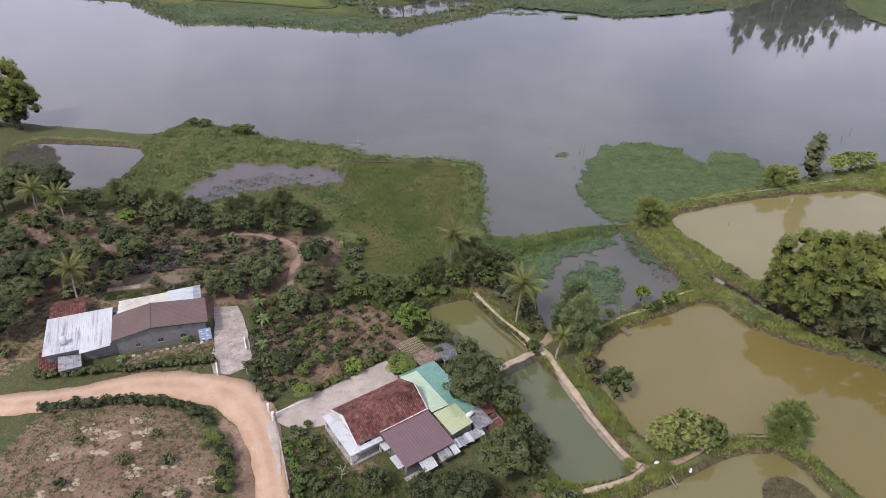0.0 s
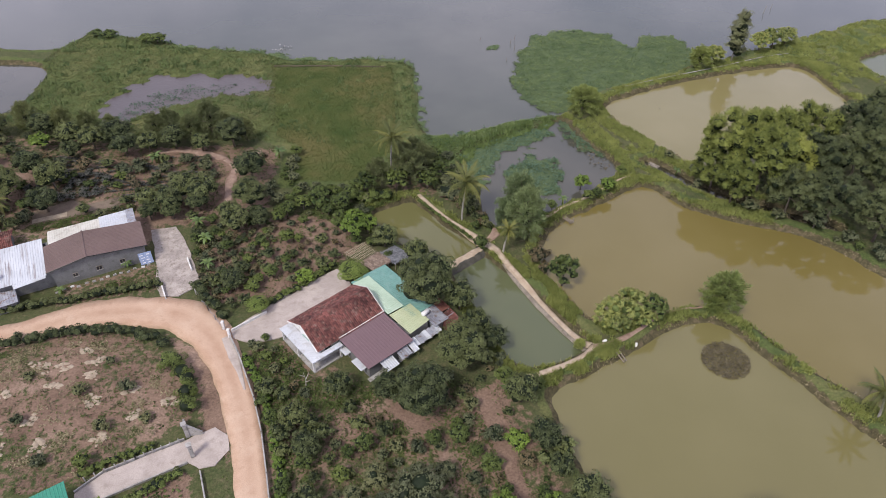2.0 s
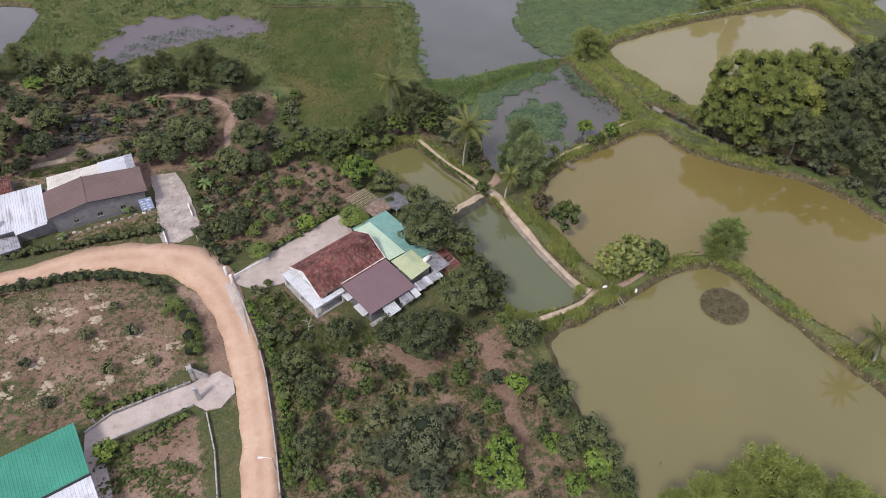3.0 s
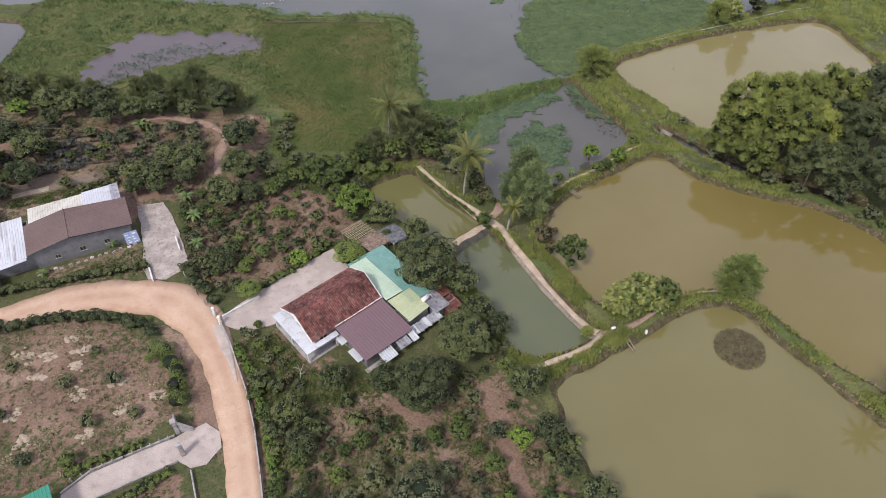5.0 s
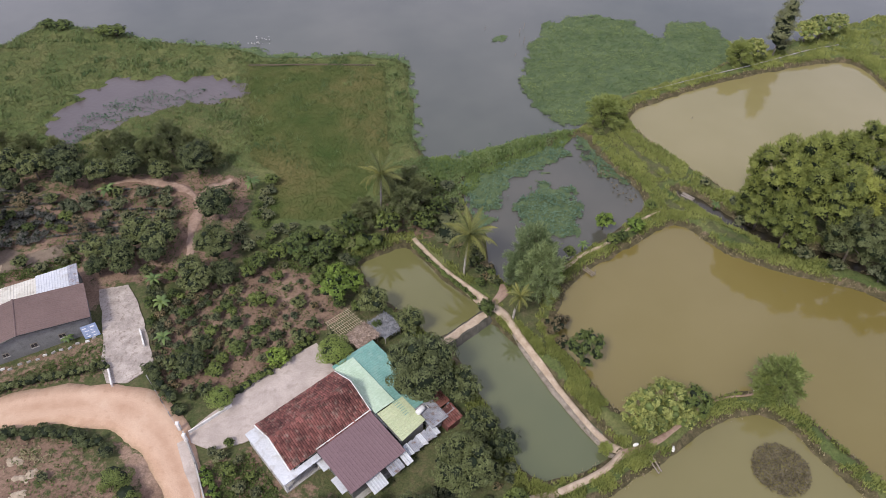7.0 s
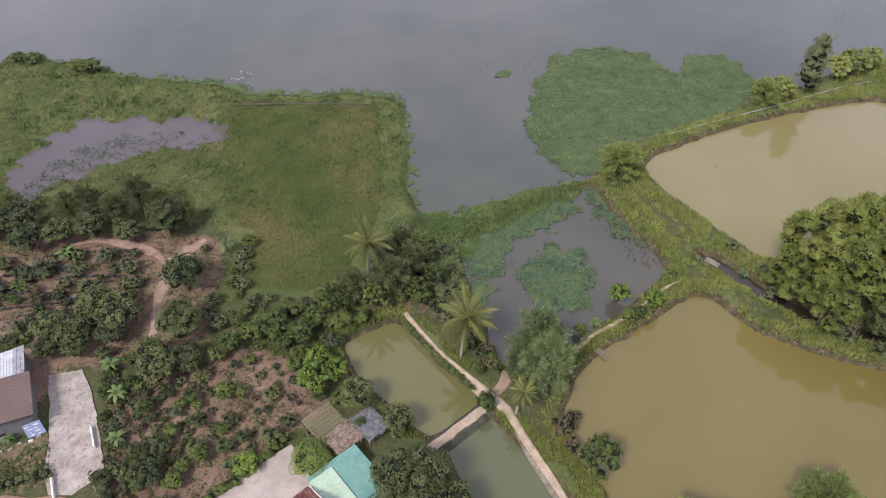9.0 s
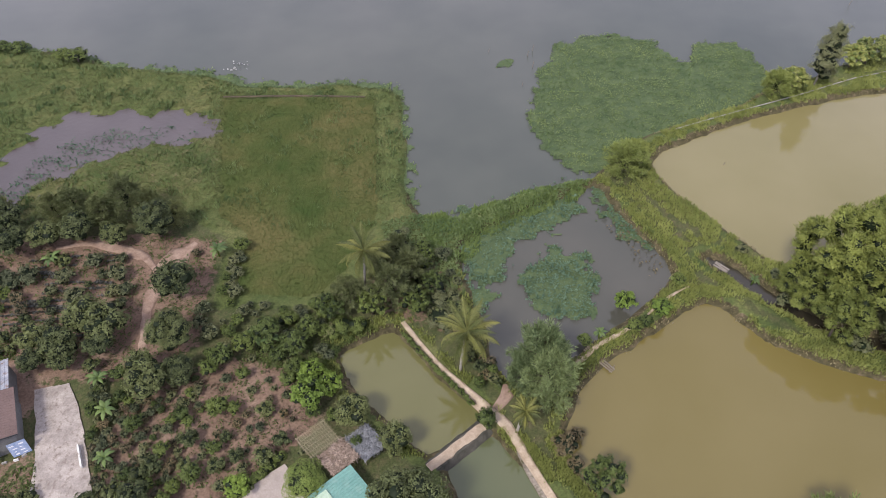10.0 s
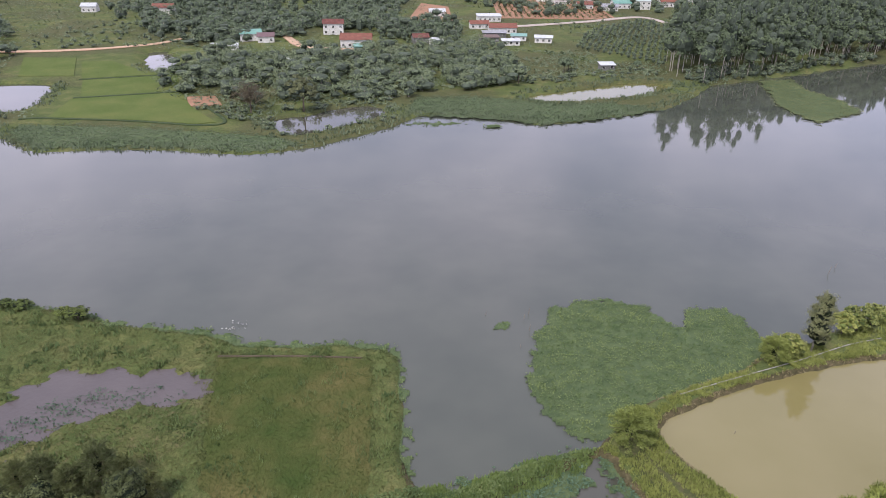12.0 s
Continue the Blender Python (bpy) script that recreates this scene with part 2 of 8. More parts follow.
MAT = {
    "streaked_metal": streaked_metal(),
    "ground": ground_material(),
    "river": water("river_water", (0.062, 0.070, 0.058), (0.083, 0.090, 0.074), 0.045, 0.035, 0.5),
    "marsh": water("marsh_water", (0.06, 0.062, 0.05), (0.09, 0.085, 0.07), 0.05, 0.04),
    "brown_pond": water("silty_pond_water", (0.155, 0.124, 0.038), (0.174, 0.14, 0.05), 0.03, 0.03),
    "front_pond": water("olive_pond_water", (0.155, 0.137, 0.053), (0.174, 0.152, 0.063), 0.03, 0.03),
    "pale_pond": water("pale_pond_water", (0.205, 0.178, 0.076), (0.23, 0.198, 0.093), 0.03, 0.03),
    "green_pond": water("green_pond_water", (0.085, 0.10, 0.05), (0.11, 0.12, 0.06), 0.03, 0.03),
    "small_pond": water("algae_pond_water", (0.125, 0.122, 0.045), (0.15, 0.143, 0.06), 0.03, 0.03),
    "mud": water("mud_flat", (0.07, 0.057, 0.058), (0.11, 0.09, 0.09), 0.36, 0.9, 1.2),
    "road": road_material(),
    "path": surface("trodden_earth", (0.31, 0.235, 0.17), (0.48, 0.39, 0.30), 0.9, 6, 0.95, relief=0.5, depth=0.04),
    "concrete": surface("worn_concrete", (0.355, 0.302, 0.273), (0.475, 0.41, 0.376), 0.4, 7, 0.85, stain=(0.33, 0.28, 0.25)),
    "stained_concrete": surface("stained_drive_concrete", (0.26, 0.225, 0.205), (0.455, 0.40, 0.365), 0.7, 5, 0.88, relief=0.5, stain=(0.215, 0.175, 0.15)),
    "grey_concrete": surface("grey_concrete", (0.27, 0.26, 0.25), (0.40, 0.385, 0.37), 0.8, 8, 0.85, stain=(0.19, 0.17, 0.15)),
    "render_grey": surface("bare_cement_render", (0.15, 0.15, 0.148), (0.20, 0.20, 0.197), 0.5, 8, 0.9, stain=(0.13, 0.127, 0.12)),
    "white_wall": surface("white_painted_wall", (0.58, 0.57, 0.55), (0.74, 0.73, 0.72), 0.5, 6, 0.8, stain=(0.42, 0.39, 0.35)),
    "white_metal": surface("white_sheet_metal", (0.47, 0.49, 0.53), (0.58, 0.60, 0.64), 0.25, 5, 0.4, 0, 0.5, relief=0.05, stain=(0.40, 0.39, 0.39)),
    "cream_metal": surface("cream_sheet_metal", (0.50, 0.48, 0.42), (0.64, 0.62, 0.56), 0.4, 5, 0.5, 0, 0.5, stain=(0.40, 0.36, 0.30), relief=0.05),
    "brown_metal": surface("brown_sheet_metal", (0.15, 0.094, 0.104), (0.168, 0.108, 0.118), 0.3, 5, 0.5, 0, 0.4, relief=0.05),
    "brown_metal_dull": surface("dull_brown_sheet_metal", (0.125, 0.083, 0.075), (0.155, 0.105, 0.095), 0.3, 5, 0.55, 0, 0.4, relief=0.05),
    "teal_metal": surface("teal_sheet_metal", (0.13, 0.28, 0.245), (0.19, 0.36, 0.32), 0.4, 5, 0.45, 0, 0.5, relief=0.05, stain=(0.22, 0.36, 0.32)),
    "pale_green_metal": surface("pale_green_sheet_metal", (0.38, 0.50, 0.375), (0.48, 0.60, 0.475), 0.4, 5, 0.45, 0, 0.5, relief=0.05),
    "olive_metal": surface("faded_green_sheet_metal", (0.40, 0.45, 0.275), (0.48, 0.52, 0.335), 0.4, 5, 0.5, 0, 0.5, relief=0.05),
    "deep_green_metal": surface("deep_green_sheet_metal", (0.03, 0.20, 0.135), (0.045, 0.25, 0.17), 0.3, 5, 0.45, 0, 0.5, relief=0.05),
    "grey_metal": surface("grey_corrugated_metal", (0.22, 0.23, 0.27), (0.42, 0.43, 0.47), 0.8, 6, 0.5, 0.2, 0.5, stain=(0.19, 0.11, 0.075), relief=0.1),
    "rust_metal": surface("rusty_corrugated_metal", (0.17, 0.075, 0.06), (0.26, 0.11, 0.085), 0.8, 6, 0.8, 0.1, 0.3),
    "tile": surface("weathered_clay_tile", (0.075, 0.028, 0.026), (0.19, 0.075, 0.064), 0.5, 9, 0.85, stain=(0.18, 0.12, 0.10), island=0.9),
    "thatch": surface("dry_thatch", (0.18, 0.13, 0.10), (0.36, 0.28, 0.23), 1.2, 10, 0.95, relief=0.8, island=0.8),
    "bamboo": surface("dry_bamboo", (0.33, 0.27, 0.18), (0.47, 0.40, 0.29), 1.5, 9, 0.8, island=0.5),
    "dark": surface("dark_opening", (0.015, 0.015, 0.017), (0.03, 0.03, 0.032), 1, 6, 0.4),
    "blue_paint": surface("blue_painted_board", (0.20, 0.27, 0.44), (0.36, 0.42, 0.56), 2.2, 8, 0.6),
    "white_paint": surface("white_paint", (0.68, 0.68, 0.68), (0.8, 0.8, 0.8), 1, 7, 0.5),
    "bark": surface("grey_bark", (0.09, 0.07, 0.055), (0.19, 0.16, 0.13), 2, 12, 0.95, relief=0.7),
    "pale_bark": surface("pale_bark", (0.25, 0.23, 0.2), (0.4, 0.37, 0.33), 2, 12, 0.9, relief=0.4),
    "pole": surface("weathered_pole", (0.17, 0.14, 0.11), (0.30, 0.26, 0.21), 2, 12, 0.9),
    "leaf_dark": foliage("dark_glossy_leaves", (0.015, 0.025, 0.010), (0.16, 0.192, 0.083), 0.12),
    "leaf_mid": foliage("green_leaves", (0.016, 0.033, 0.01), (0.145, 0.192, 0.06), 0.14),
    "leaf_light": foliage("light_green_leaves", (0.03, 0.065, 0.012), (0.205, 0.30, 0.065), 0.12),
    "leaf_yellow": foliage("yellowish_green_leaves", (0.04, 0.06, 0.015), (0.30, 0.345, 0.092), 0.15, 0.35, 0.25, 0.6),
    "leaf_grey": foliage("grey_green_leaves", (0.022, 0.034, 0.016), (0.19, 0.215, 0.125), 0.2),
    # darker than leaf_far for inner shade, lifted for haze, both in the colour
    "leaf_core_far": foliage("shade_and_haze_inner_leaves", (0.045, 0.062, 0.045), (0.11, 0.135, 0.10), 0.0, 0.1, 0.0, 2.4),
    # near-black leaf colour: the shade inside the crowns is painted in
    "shade_core": foliage("painted_shade_inner_leaves", (0.006, 0.011, 0.005), (0.016, 0.026, 0.010), 0.0, 0.1),
    "palm_leaf": foliage("coconut_fronds", (0.045, 0.067, 0.02), (0.17, 0.187, 0.068), 0.3),
    "banana_leaf": foliage("banana_leaves", (0.05, 0.09, 0.03), (0.135, 0.20, 0.08), 0.2),
    "hyacinth": foliage("water_hyacinth_leaves", (0.045, 0.092, 0.036), (0.215, 0.265, 0.105), 0.0, 0.1, 0.2, 0.17),
    "lotus": foliage("blue_green_water_plants", (0.055, 0.105, 0.068), (0.145, 0.215, 0.14), 0.0, 0.1, 0.4, 0.3),
    "dry_grass": foliage("dry_grass", (0.17, 0.14, 0.08), (0.36, 0.31, 0.19), 0.0, 0.1),
    "brush": foliage("dead_brush", (0.06, 0.05, 0.03), (0.17, 0.145, 0.09), 0.0, 0.1),
    "field": crop_material("mown_field", (0.042, 0.07, 0.019), (0.074, 0.09, 0.029), (0.118, 0.108, 0.043), 2, 0.9, 0.12),
    "rice": crop_material("rice_field", (0.085, 0.118, 0.032), (0.10, 0.13, 0.04), (0.12, 0.14, 0.046), 15, 1.2, 0.2),
    "mat": surface("plant_litter", (0.055, 0.085, 0.04), (0.10, 0.135, 0.06), 0.5, 5, 0.95, relief=0.8, depth=0.1),
    # dark end raised and greyed: distance haze is put into the leaf colour
    "leaf_far": foliage("haze_tinted_tree_leaves", (0.078, 0.115, 0.075), (0.20, 0.25, 0.16), 0.1, 0.2, 0.25, 0.09),
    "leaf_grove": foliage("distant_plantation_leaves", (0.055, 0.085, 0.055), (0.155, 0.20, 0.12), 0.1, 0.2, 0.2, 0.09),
    "leaf_crop": foliage("grey_crop_leaves", (0.045, 0.048, 0.044), (0.17, 0.17, 0.155), 0.05, 0.3),
    "pale_earth": surface("pale_sandy_earth", (0.27, 0.215, 0.16), (0.42, 0.35, 0.27), 1.2, 6, 0.95, relief=0.6),
    "dark_mud": surface("dark_mud", (0.06, 0.048, 0.034), (0.11, 0.085, 0.06), 0.8, 6, 0.9),
    "dead_reed": surface("dead_grey_reeds", (0.28, 0.28, 0.27), (0.45, 0.45, 0.43), 1.5, 6, 0.9, island=0.5),
    "sacking": surface("white_sacking", (0.62, 0.61, 0.58), (0.75, 0.74, 0.71), 2, 12, 0.8),
    "red_earth": surface("red_earth", (0.25, 0.135, 0.085), (0.35, 0.20, 0.135), 0.2, 2, 0.95),
    # paler and bluer than near grass, as haze painted into its colour
    "far_grass": foliage("haze_tinted_rough_grass", (0.07, 0.10, 0.06), (0.185, 0.22, 0.135), 0.0, 0.1, 0.2, 0.05),
    "leaf_needle": foliage("soft_feathery_leaves", (0.07, 0.105, 0.03), (0.28, 0.335, 0.11), 0.15, 0.3, 0.5, 0.7),
    "leaf_pine": foliage("soft_green_needles", (0.065, 0.105, 0.045), (0.25, 0.315, 0.155), 0.1, 0.3, 0.5, 0.7),
    "leaf_shade": foliage("grey_green_shade_leaves", (0.022, 0.034, 0.014), (0.15, 0.18, 0.085), 0.1, 0.3, 0.4, 0.7),
    "leaf_dusk": foliage("dark_feathery_leaves", (0.06, 0.078, 0.03), (0.21, 0.24, 0.11), 0.12, 0.3, 0.5, 0.7),
    "leaf_pale": foliage("pale_yellow_green_leaves", (0.09, 0.12, 0.034), (0.35, 0.38, 0.13), 0.1, 0.3, 0.5, 0.7),
    "ditch": water("dark_ditch_water", (0.035, 0.03, 0.02), (0.055, 0.048, 0.035), 0.12, 0.06),
    "leaf_dry": foliage("withered_leaves", (0.05, 0.042, 0.025), (0.215, 0.185, 0.12), 0.2, 0.4),
    "meadow_blade": foliage("meadow_grass_blades", (0.036, 0.064, 0.024), (0.195, 0.20, 0.085), 0.0, 0.1, 0.22, 0.14),
    "stubble_blade": foliage("olive_stubble", (0.044, 0.074, 0.02), (0.155, 0.175, 0.062), 0.0, 0.1, 0.2, 0.14),
    "marsh_reed": foliage("green_marsh_reeds", (0.075, 0.125, 0.04), (0.22, 0.285, 0.095), 0.0, 0.1, 0.3, 0.3),
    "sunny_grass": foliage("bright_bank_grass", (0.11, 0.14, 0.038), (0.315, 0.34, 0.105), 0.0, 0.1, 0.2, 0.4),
    "dark_stone": surface("mossy_dark_stone", (0.05, 0.05, 0.04), (0.11, 0.10, 0.085), 0.9, 8, 0.9, relief=0.6),
    "weathered_plank": surface("grey_weathered_plank", (0.20, 0.17, 0.14), (0.32, 0.28, 0.24), 1.4, 10, 0.9),
    "tarp": surface("faded_grey_tarpaulin", (0.11, 0.115, 0.13), (0.25, 0.255, 0.275), 1.6, 7, 0.7, island=0.5),
    "red_path": surface("reddish_trodden_earth", (0.22, 0.145, 0.11), (0.36, 0.26, 0.205), 0.9, 6, 0.95, relief=0.5, depth=0.04),
    "stone_bank": surface("eroded_stone_bank", (0.17, 0.14, 0.115), (0.33, 0.285, 0.24), 1.1, 6, 0.95, relief=0.9, depth=0.1, stain=(0.10, 0.10, 0.06)),
    "leaf_clipped": foliage("clipped_green_leaves", (0.095, 0.145, 0.034), (0.21, 0.275, 0.078), 0.1, 0.2),
    "seed_bed": surface("damp_brown_soil_bed", (0.13, 0.098, 0.075), (0.21, 0.165, 0.125), 0.7, 6, 0.95, relief=0.6, depth=0.05),
    "leaf_spit": foliage("pale_marsh_grass", (0.10, 0.125, 0.055), (0.24, 0.26, 0.13), 0.0, 0.1, 0.25, 0.08),
    "bund_weeds": surface("dark_bund_weeds", (0.028, 0.045, 0.02), (0.06, 0.085, 0.035), 0.6, 4, 0.95, relief=0.6),
}

# ---------------------------------------------------------------- mesh helpers
class Build:
    """Collects vertices and faces, and links them as one mesh object."""

    def __init__(self):
        self.v, self.f, self.m, self.n = [], [], [], 0

    def rows(self, index, slot):
        """Faces with the same number of corners, as rows of vertex numbers."""
        self.f.append(np.asarray(index, np.int64))
        self.m.append(np.full(len(index), slot))

    def add(self, verts, faces, slot=0):
        verts = np.asarray(verts, float).reshape(-1, 3)
        self.v.append(verts)
        by_size = {}
        for f in faces:
            by_size.setdefault(len(f), []).append(f)
        for rows in by_size.values():
            self.rows(np.asarray(rows) + self.n, slot)
        self.n += len(verts)
        return self

    def box(self, lo, hi, slot=0, at=None, taper=0.0):
        x0, y0, z0, x1, y1, z1 = *lo, *hi
        k = taper
        v = np.array([(x0, y0, z0), (x1, y0, z0), (x1, y1, z0), (x0, y1, z0),
                      (x0 + k, y0 + k, z1), (x1 - k, y0 + k, z1), (x1 - k, y1 - k, z1), (x0 + k, y1 - k, z1)], float)
        if at is not None:
            v = np.array([tuple(at @ Vector(p)) for p in v])
        return self.add(v, [(3, 2, 1, 0), (4, 5, 6, 7), (0, 1, 5, 4), (1, 2, 6, 5), (2, 3, 7, 6), (3, 0, 4, 7)], slot)

    def tube(self, path, radii, sides=7, slot=0, cap=True):
        path = [Vector(p) for p in path]
        rings = []
        for i, p in enumerate(path):
            d = (path[min(i + 1, len(path) - 1)] - path[max(i - 1, 0)]).normalized()
            a = d.cross(Vector((0.31, 0.95, 0.05))).normalized()
            b = d.cross(a)
            rings += [p + (a * math.cos(2 * math.pi * k / sides) + b * math.sin(2 * math.pi * k / sides)) * radii[i] for k in range(sides)]
        faces = [(i * sides + k, i * sides + (k + 1) % sides, (i + 1) * sides + (k + 1) % sides, (i + 1) * sides + k)
                 for i in range(len(path) - 1) for k in range(sides)]
        if cap:
            faces += [tuple(range(sides))[::-1], tuple(range(len(rings) - sides, len(rings)))]
        return self.add([tuple(r) for r in rings], faces, slot)

    def leaves(self, at, normal, length, width, rng, slot=0, droop=0.25):
        """Small folded leaves or leaf clumps, one for each point, facing along its normal."""
        n = len(at)
        normal = normal / (np.linalg.norm(normal, axis=1, keepdims=True) + 1e-9)
        side = np.cross(normal, rng.normal(size=(n, 3)))
        side /= np.linalg.norm(side, axis=1, keepdims=True) + 1e-9
        along = np.cross(side, normal)
        ln = (length * rng.uniform(0.6, 1.4, n))[:, None]
        wd = (width * rng.uniform(0.6, 1.4, n))[:, None]
        fold = normal * ln * droop
        v = np.stack([at - along * ln / 2 - fold * 0.4, at + side * wd / 2, at + along * ln / 2 - fold, at - side * wd / 2], 1).reshape(-1, 3)
        k = np.arange(n)[:, None] * 4 + np.arange(4)[None] + self.n
        self.v.append(v)
        self.rows(k, slot)
        self.n += 4 * n
        return self

    def chips(self, at, normal, length, width, rng, slot=0):
        """Small pointed leaves, one for each point, facing along its normal."""
        n = len(at)
        normal = normal / (np.linalg.norm(normal, axis=1, keepdims=True) + 1e-9)
        side = np.cross(normal, rng.normal(size=(n, 3)))
        side /= np.linalg.norm(side, axis=1, keepdims=True) + 1e-9
        along = np.cross(side, normal)
        ln, wd = (length * rng.uniform(0.6, 1.4, n))[:, None], (width * rng.uniform(0.6, 1.4, n))[:, None]
        v = np.stack([at - along * ln / 2 - side * wd / 2, at - along * ln / 2 + side * wd / 2, at + along * ln / 2 - normal * ln * 0.2], 1).reshape(-1, 3)
        k = np.arange(n)[:, None] * 3 + np.arange(3)[None] + self.n
        self.v.append(v)
        self.rows(k, slot)
        self.n += 3 * n
        return self

    def needles(self, at, along, length, width, rng, slot=0):
        """Thin pointed sprays, one for each point."""
        n = len(at)
        along = along / (np.linalg.norm(along, axis=1, keepdims=True) + 1e-9)
        side = np.cross(along, rng.normal(size=(n, 3)))
        side /= np.linalg.norm(side, axis=1, keepdims=True) + 1e-9
        ln, wd = (length * rng.uniform(0.6, 1.4, n))[:, None], (width * rng.uniform(0.6, 1.4, n))[:, None]
        v = np.stack([at - side * wd / 2, at + side * wd / 2, at + along * ln], 1).reshape(-1, 3)
        k = np.arange(n)[:, None] * 3 + np.arange(3)[None] + self.n
        self.v.append(v)
        self.rows(k, slot)
        self.n += 3 * n
        return self

    def mesh(self, name, mats, smooth=False):
        me = bpy.data.meshes.new(name)
        verts, slots = np.concatenate(self.v), np.concatenate(self.m)
        sizes = np.concatenate([np.full(len(f), f.shape[1]) for f in self.f])
        me.vertices.add(len(verts))
        me.vertices.foreach_set("co", verts.astype(np.float32).ravel())
        me.loops.add(int(sizes.sum()))
        me.loops.foreach_set("vertex_index", np.concatenate([f.ravel() for f in self.f]).astype(np.int32))
        me.polygons.add(len(sizes))
        me.polygons.foreach_set("loop_start", (np.cumsum(sizes) - sizes).astype(np.int32))
        for m in mats if isinstance(mats, (list, tuple)) else [mats]:
            me.materials.append(m)
        me.polygons.foreach_set("material_index", slots.astype(np.int32))
        me.polygons.foreach_set("use_smooth", np.full(len(sizes), smooth))
        me.update(calc_edges=True)
        return me


def part(name, b, mats, parent=None, label="", smooth=False):
    """Links a build (or a ready mesh) as one mesh object, under a thing or a part if one is given."""
    ob = new(name, b.mesh(name, mats, smooth) if isinstance(b, Build) else b)
    if parent is not None:
        ob.parent = parent
    return tagged(ob, label)


def thing(name, m, label, category, group="", kind=""):
    ob = new(name)
    ob.matrix_basis = m
    return tagged(ob, label, category, group, kind)


def rounded(poly, times=2):
    """A polygon with its corners cut again and again, so that it runs in curves."""
    p = np.asarray(poly, float)
    for _ in range(times):
        q = np.roll(p, -1, 0)
        p = np.stack([0.75 * p + 0.25 * q, 0.25 * p + 0.75 * q], 1).reshape(-1, 2)
    return p


def edge_distance(x, y, poly):
    """How far points lie inside a polygon (negative: outside)."""
    x, y = np.asarray(x, float), np.asarray(y, float)
    best, inside = np.full(x.shape, 1e9), np.zeros(x.shape, bool)
    p = np.asarray(poly, float)
    for (ax, ay), (bx, by) in zip(p, np.roll(p, -1, 0)):
        dx, dy = bx - ax, by - ay
        t = np.clip(((x - ax) * dx + (y - ay) * dy) / (dx * dx + dy * dy + 1e-12), 0, 1)
        best = np.minimum(best, (x - ax - t * dx) ** 2 + (y - ay - t * dy) ** 2)
        if ay != by:
            inside ^= ((ay > y) != (by > y)) & (x < (bx - ax) * (y - ay) / (by - ay) + ax)
    return np.where(inside, 1, -1) * np.sqrt(best)


def lattice(i, j, seed):
    """A random number from -1 to 1 for each cell corner."""
    h = np.sin(i * 127.1 + j * 311.7 + seed * 74.7) * 43758.5453
    return 2 * (h - np.floor(h)) - 1


def wobble(x, y, size=3.0, seed=0.0):
    """A smooth uneven field between about -1 and 1, at two scales."""
    out = 0
    for k, (s, w) in enumerate(((size, 0.9), (size * 0.37, 0.45))):
        u, v = np.asarray(x, float) / s, np.asarray(y, float) / s
        i, j = np.floor(u), np.floor(v)
        fu, fv = u - i, v - j
        fu, fv = fu * fu * (3 - 2 * fu), fv * fv * (3 - 2 * fv)
        q = seed + 13 * k
        out = out + w * ((lattice(i, j, q) * (1 - fu) + lattice(i + 1, j, q) * fu) * (1 - fv) + (lattice(i, j + 1, q) * (1 - fu) + lattice(i + 1, j + 1, q) * fu) * fv)
    return out


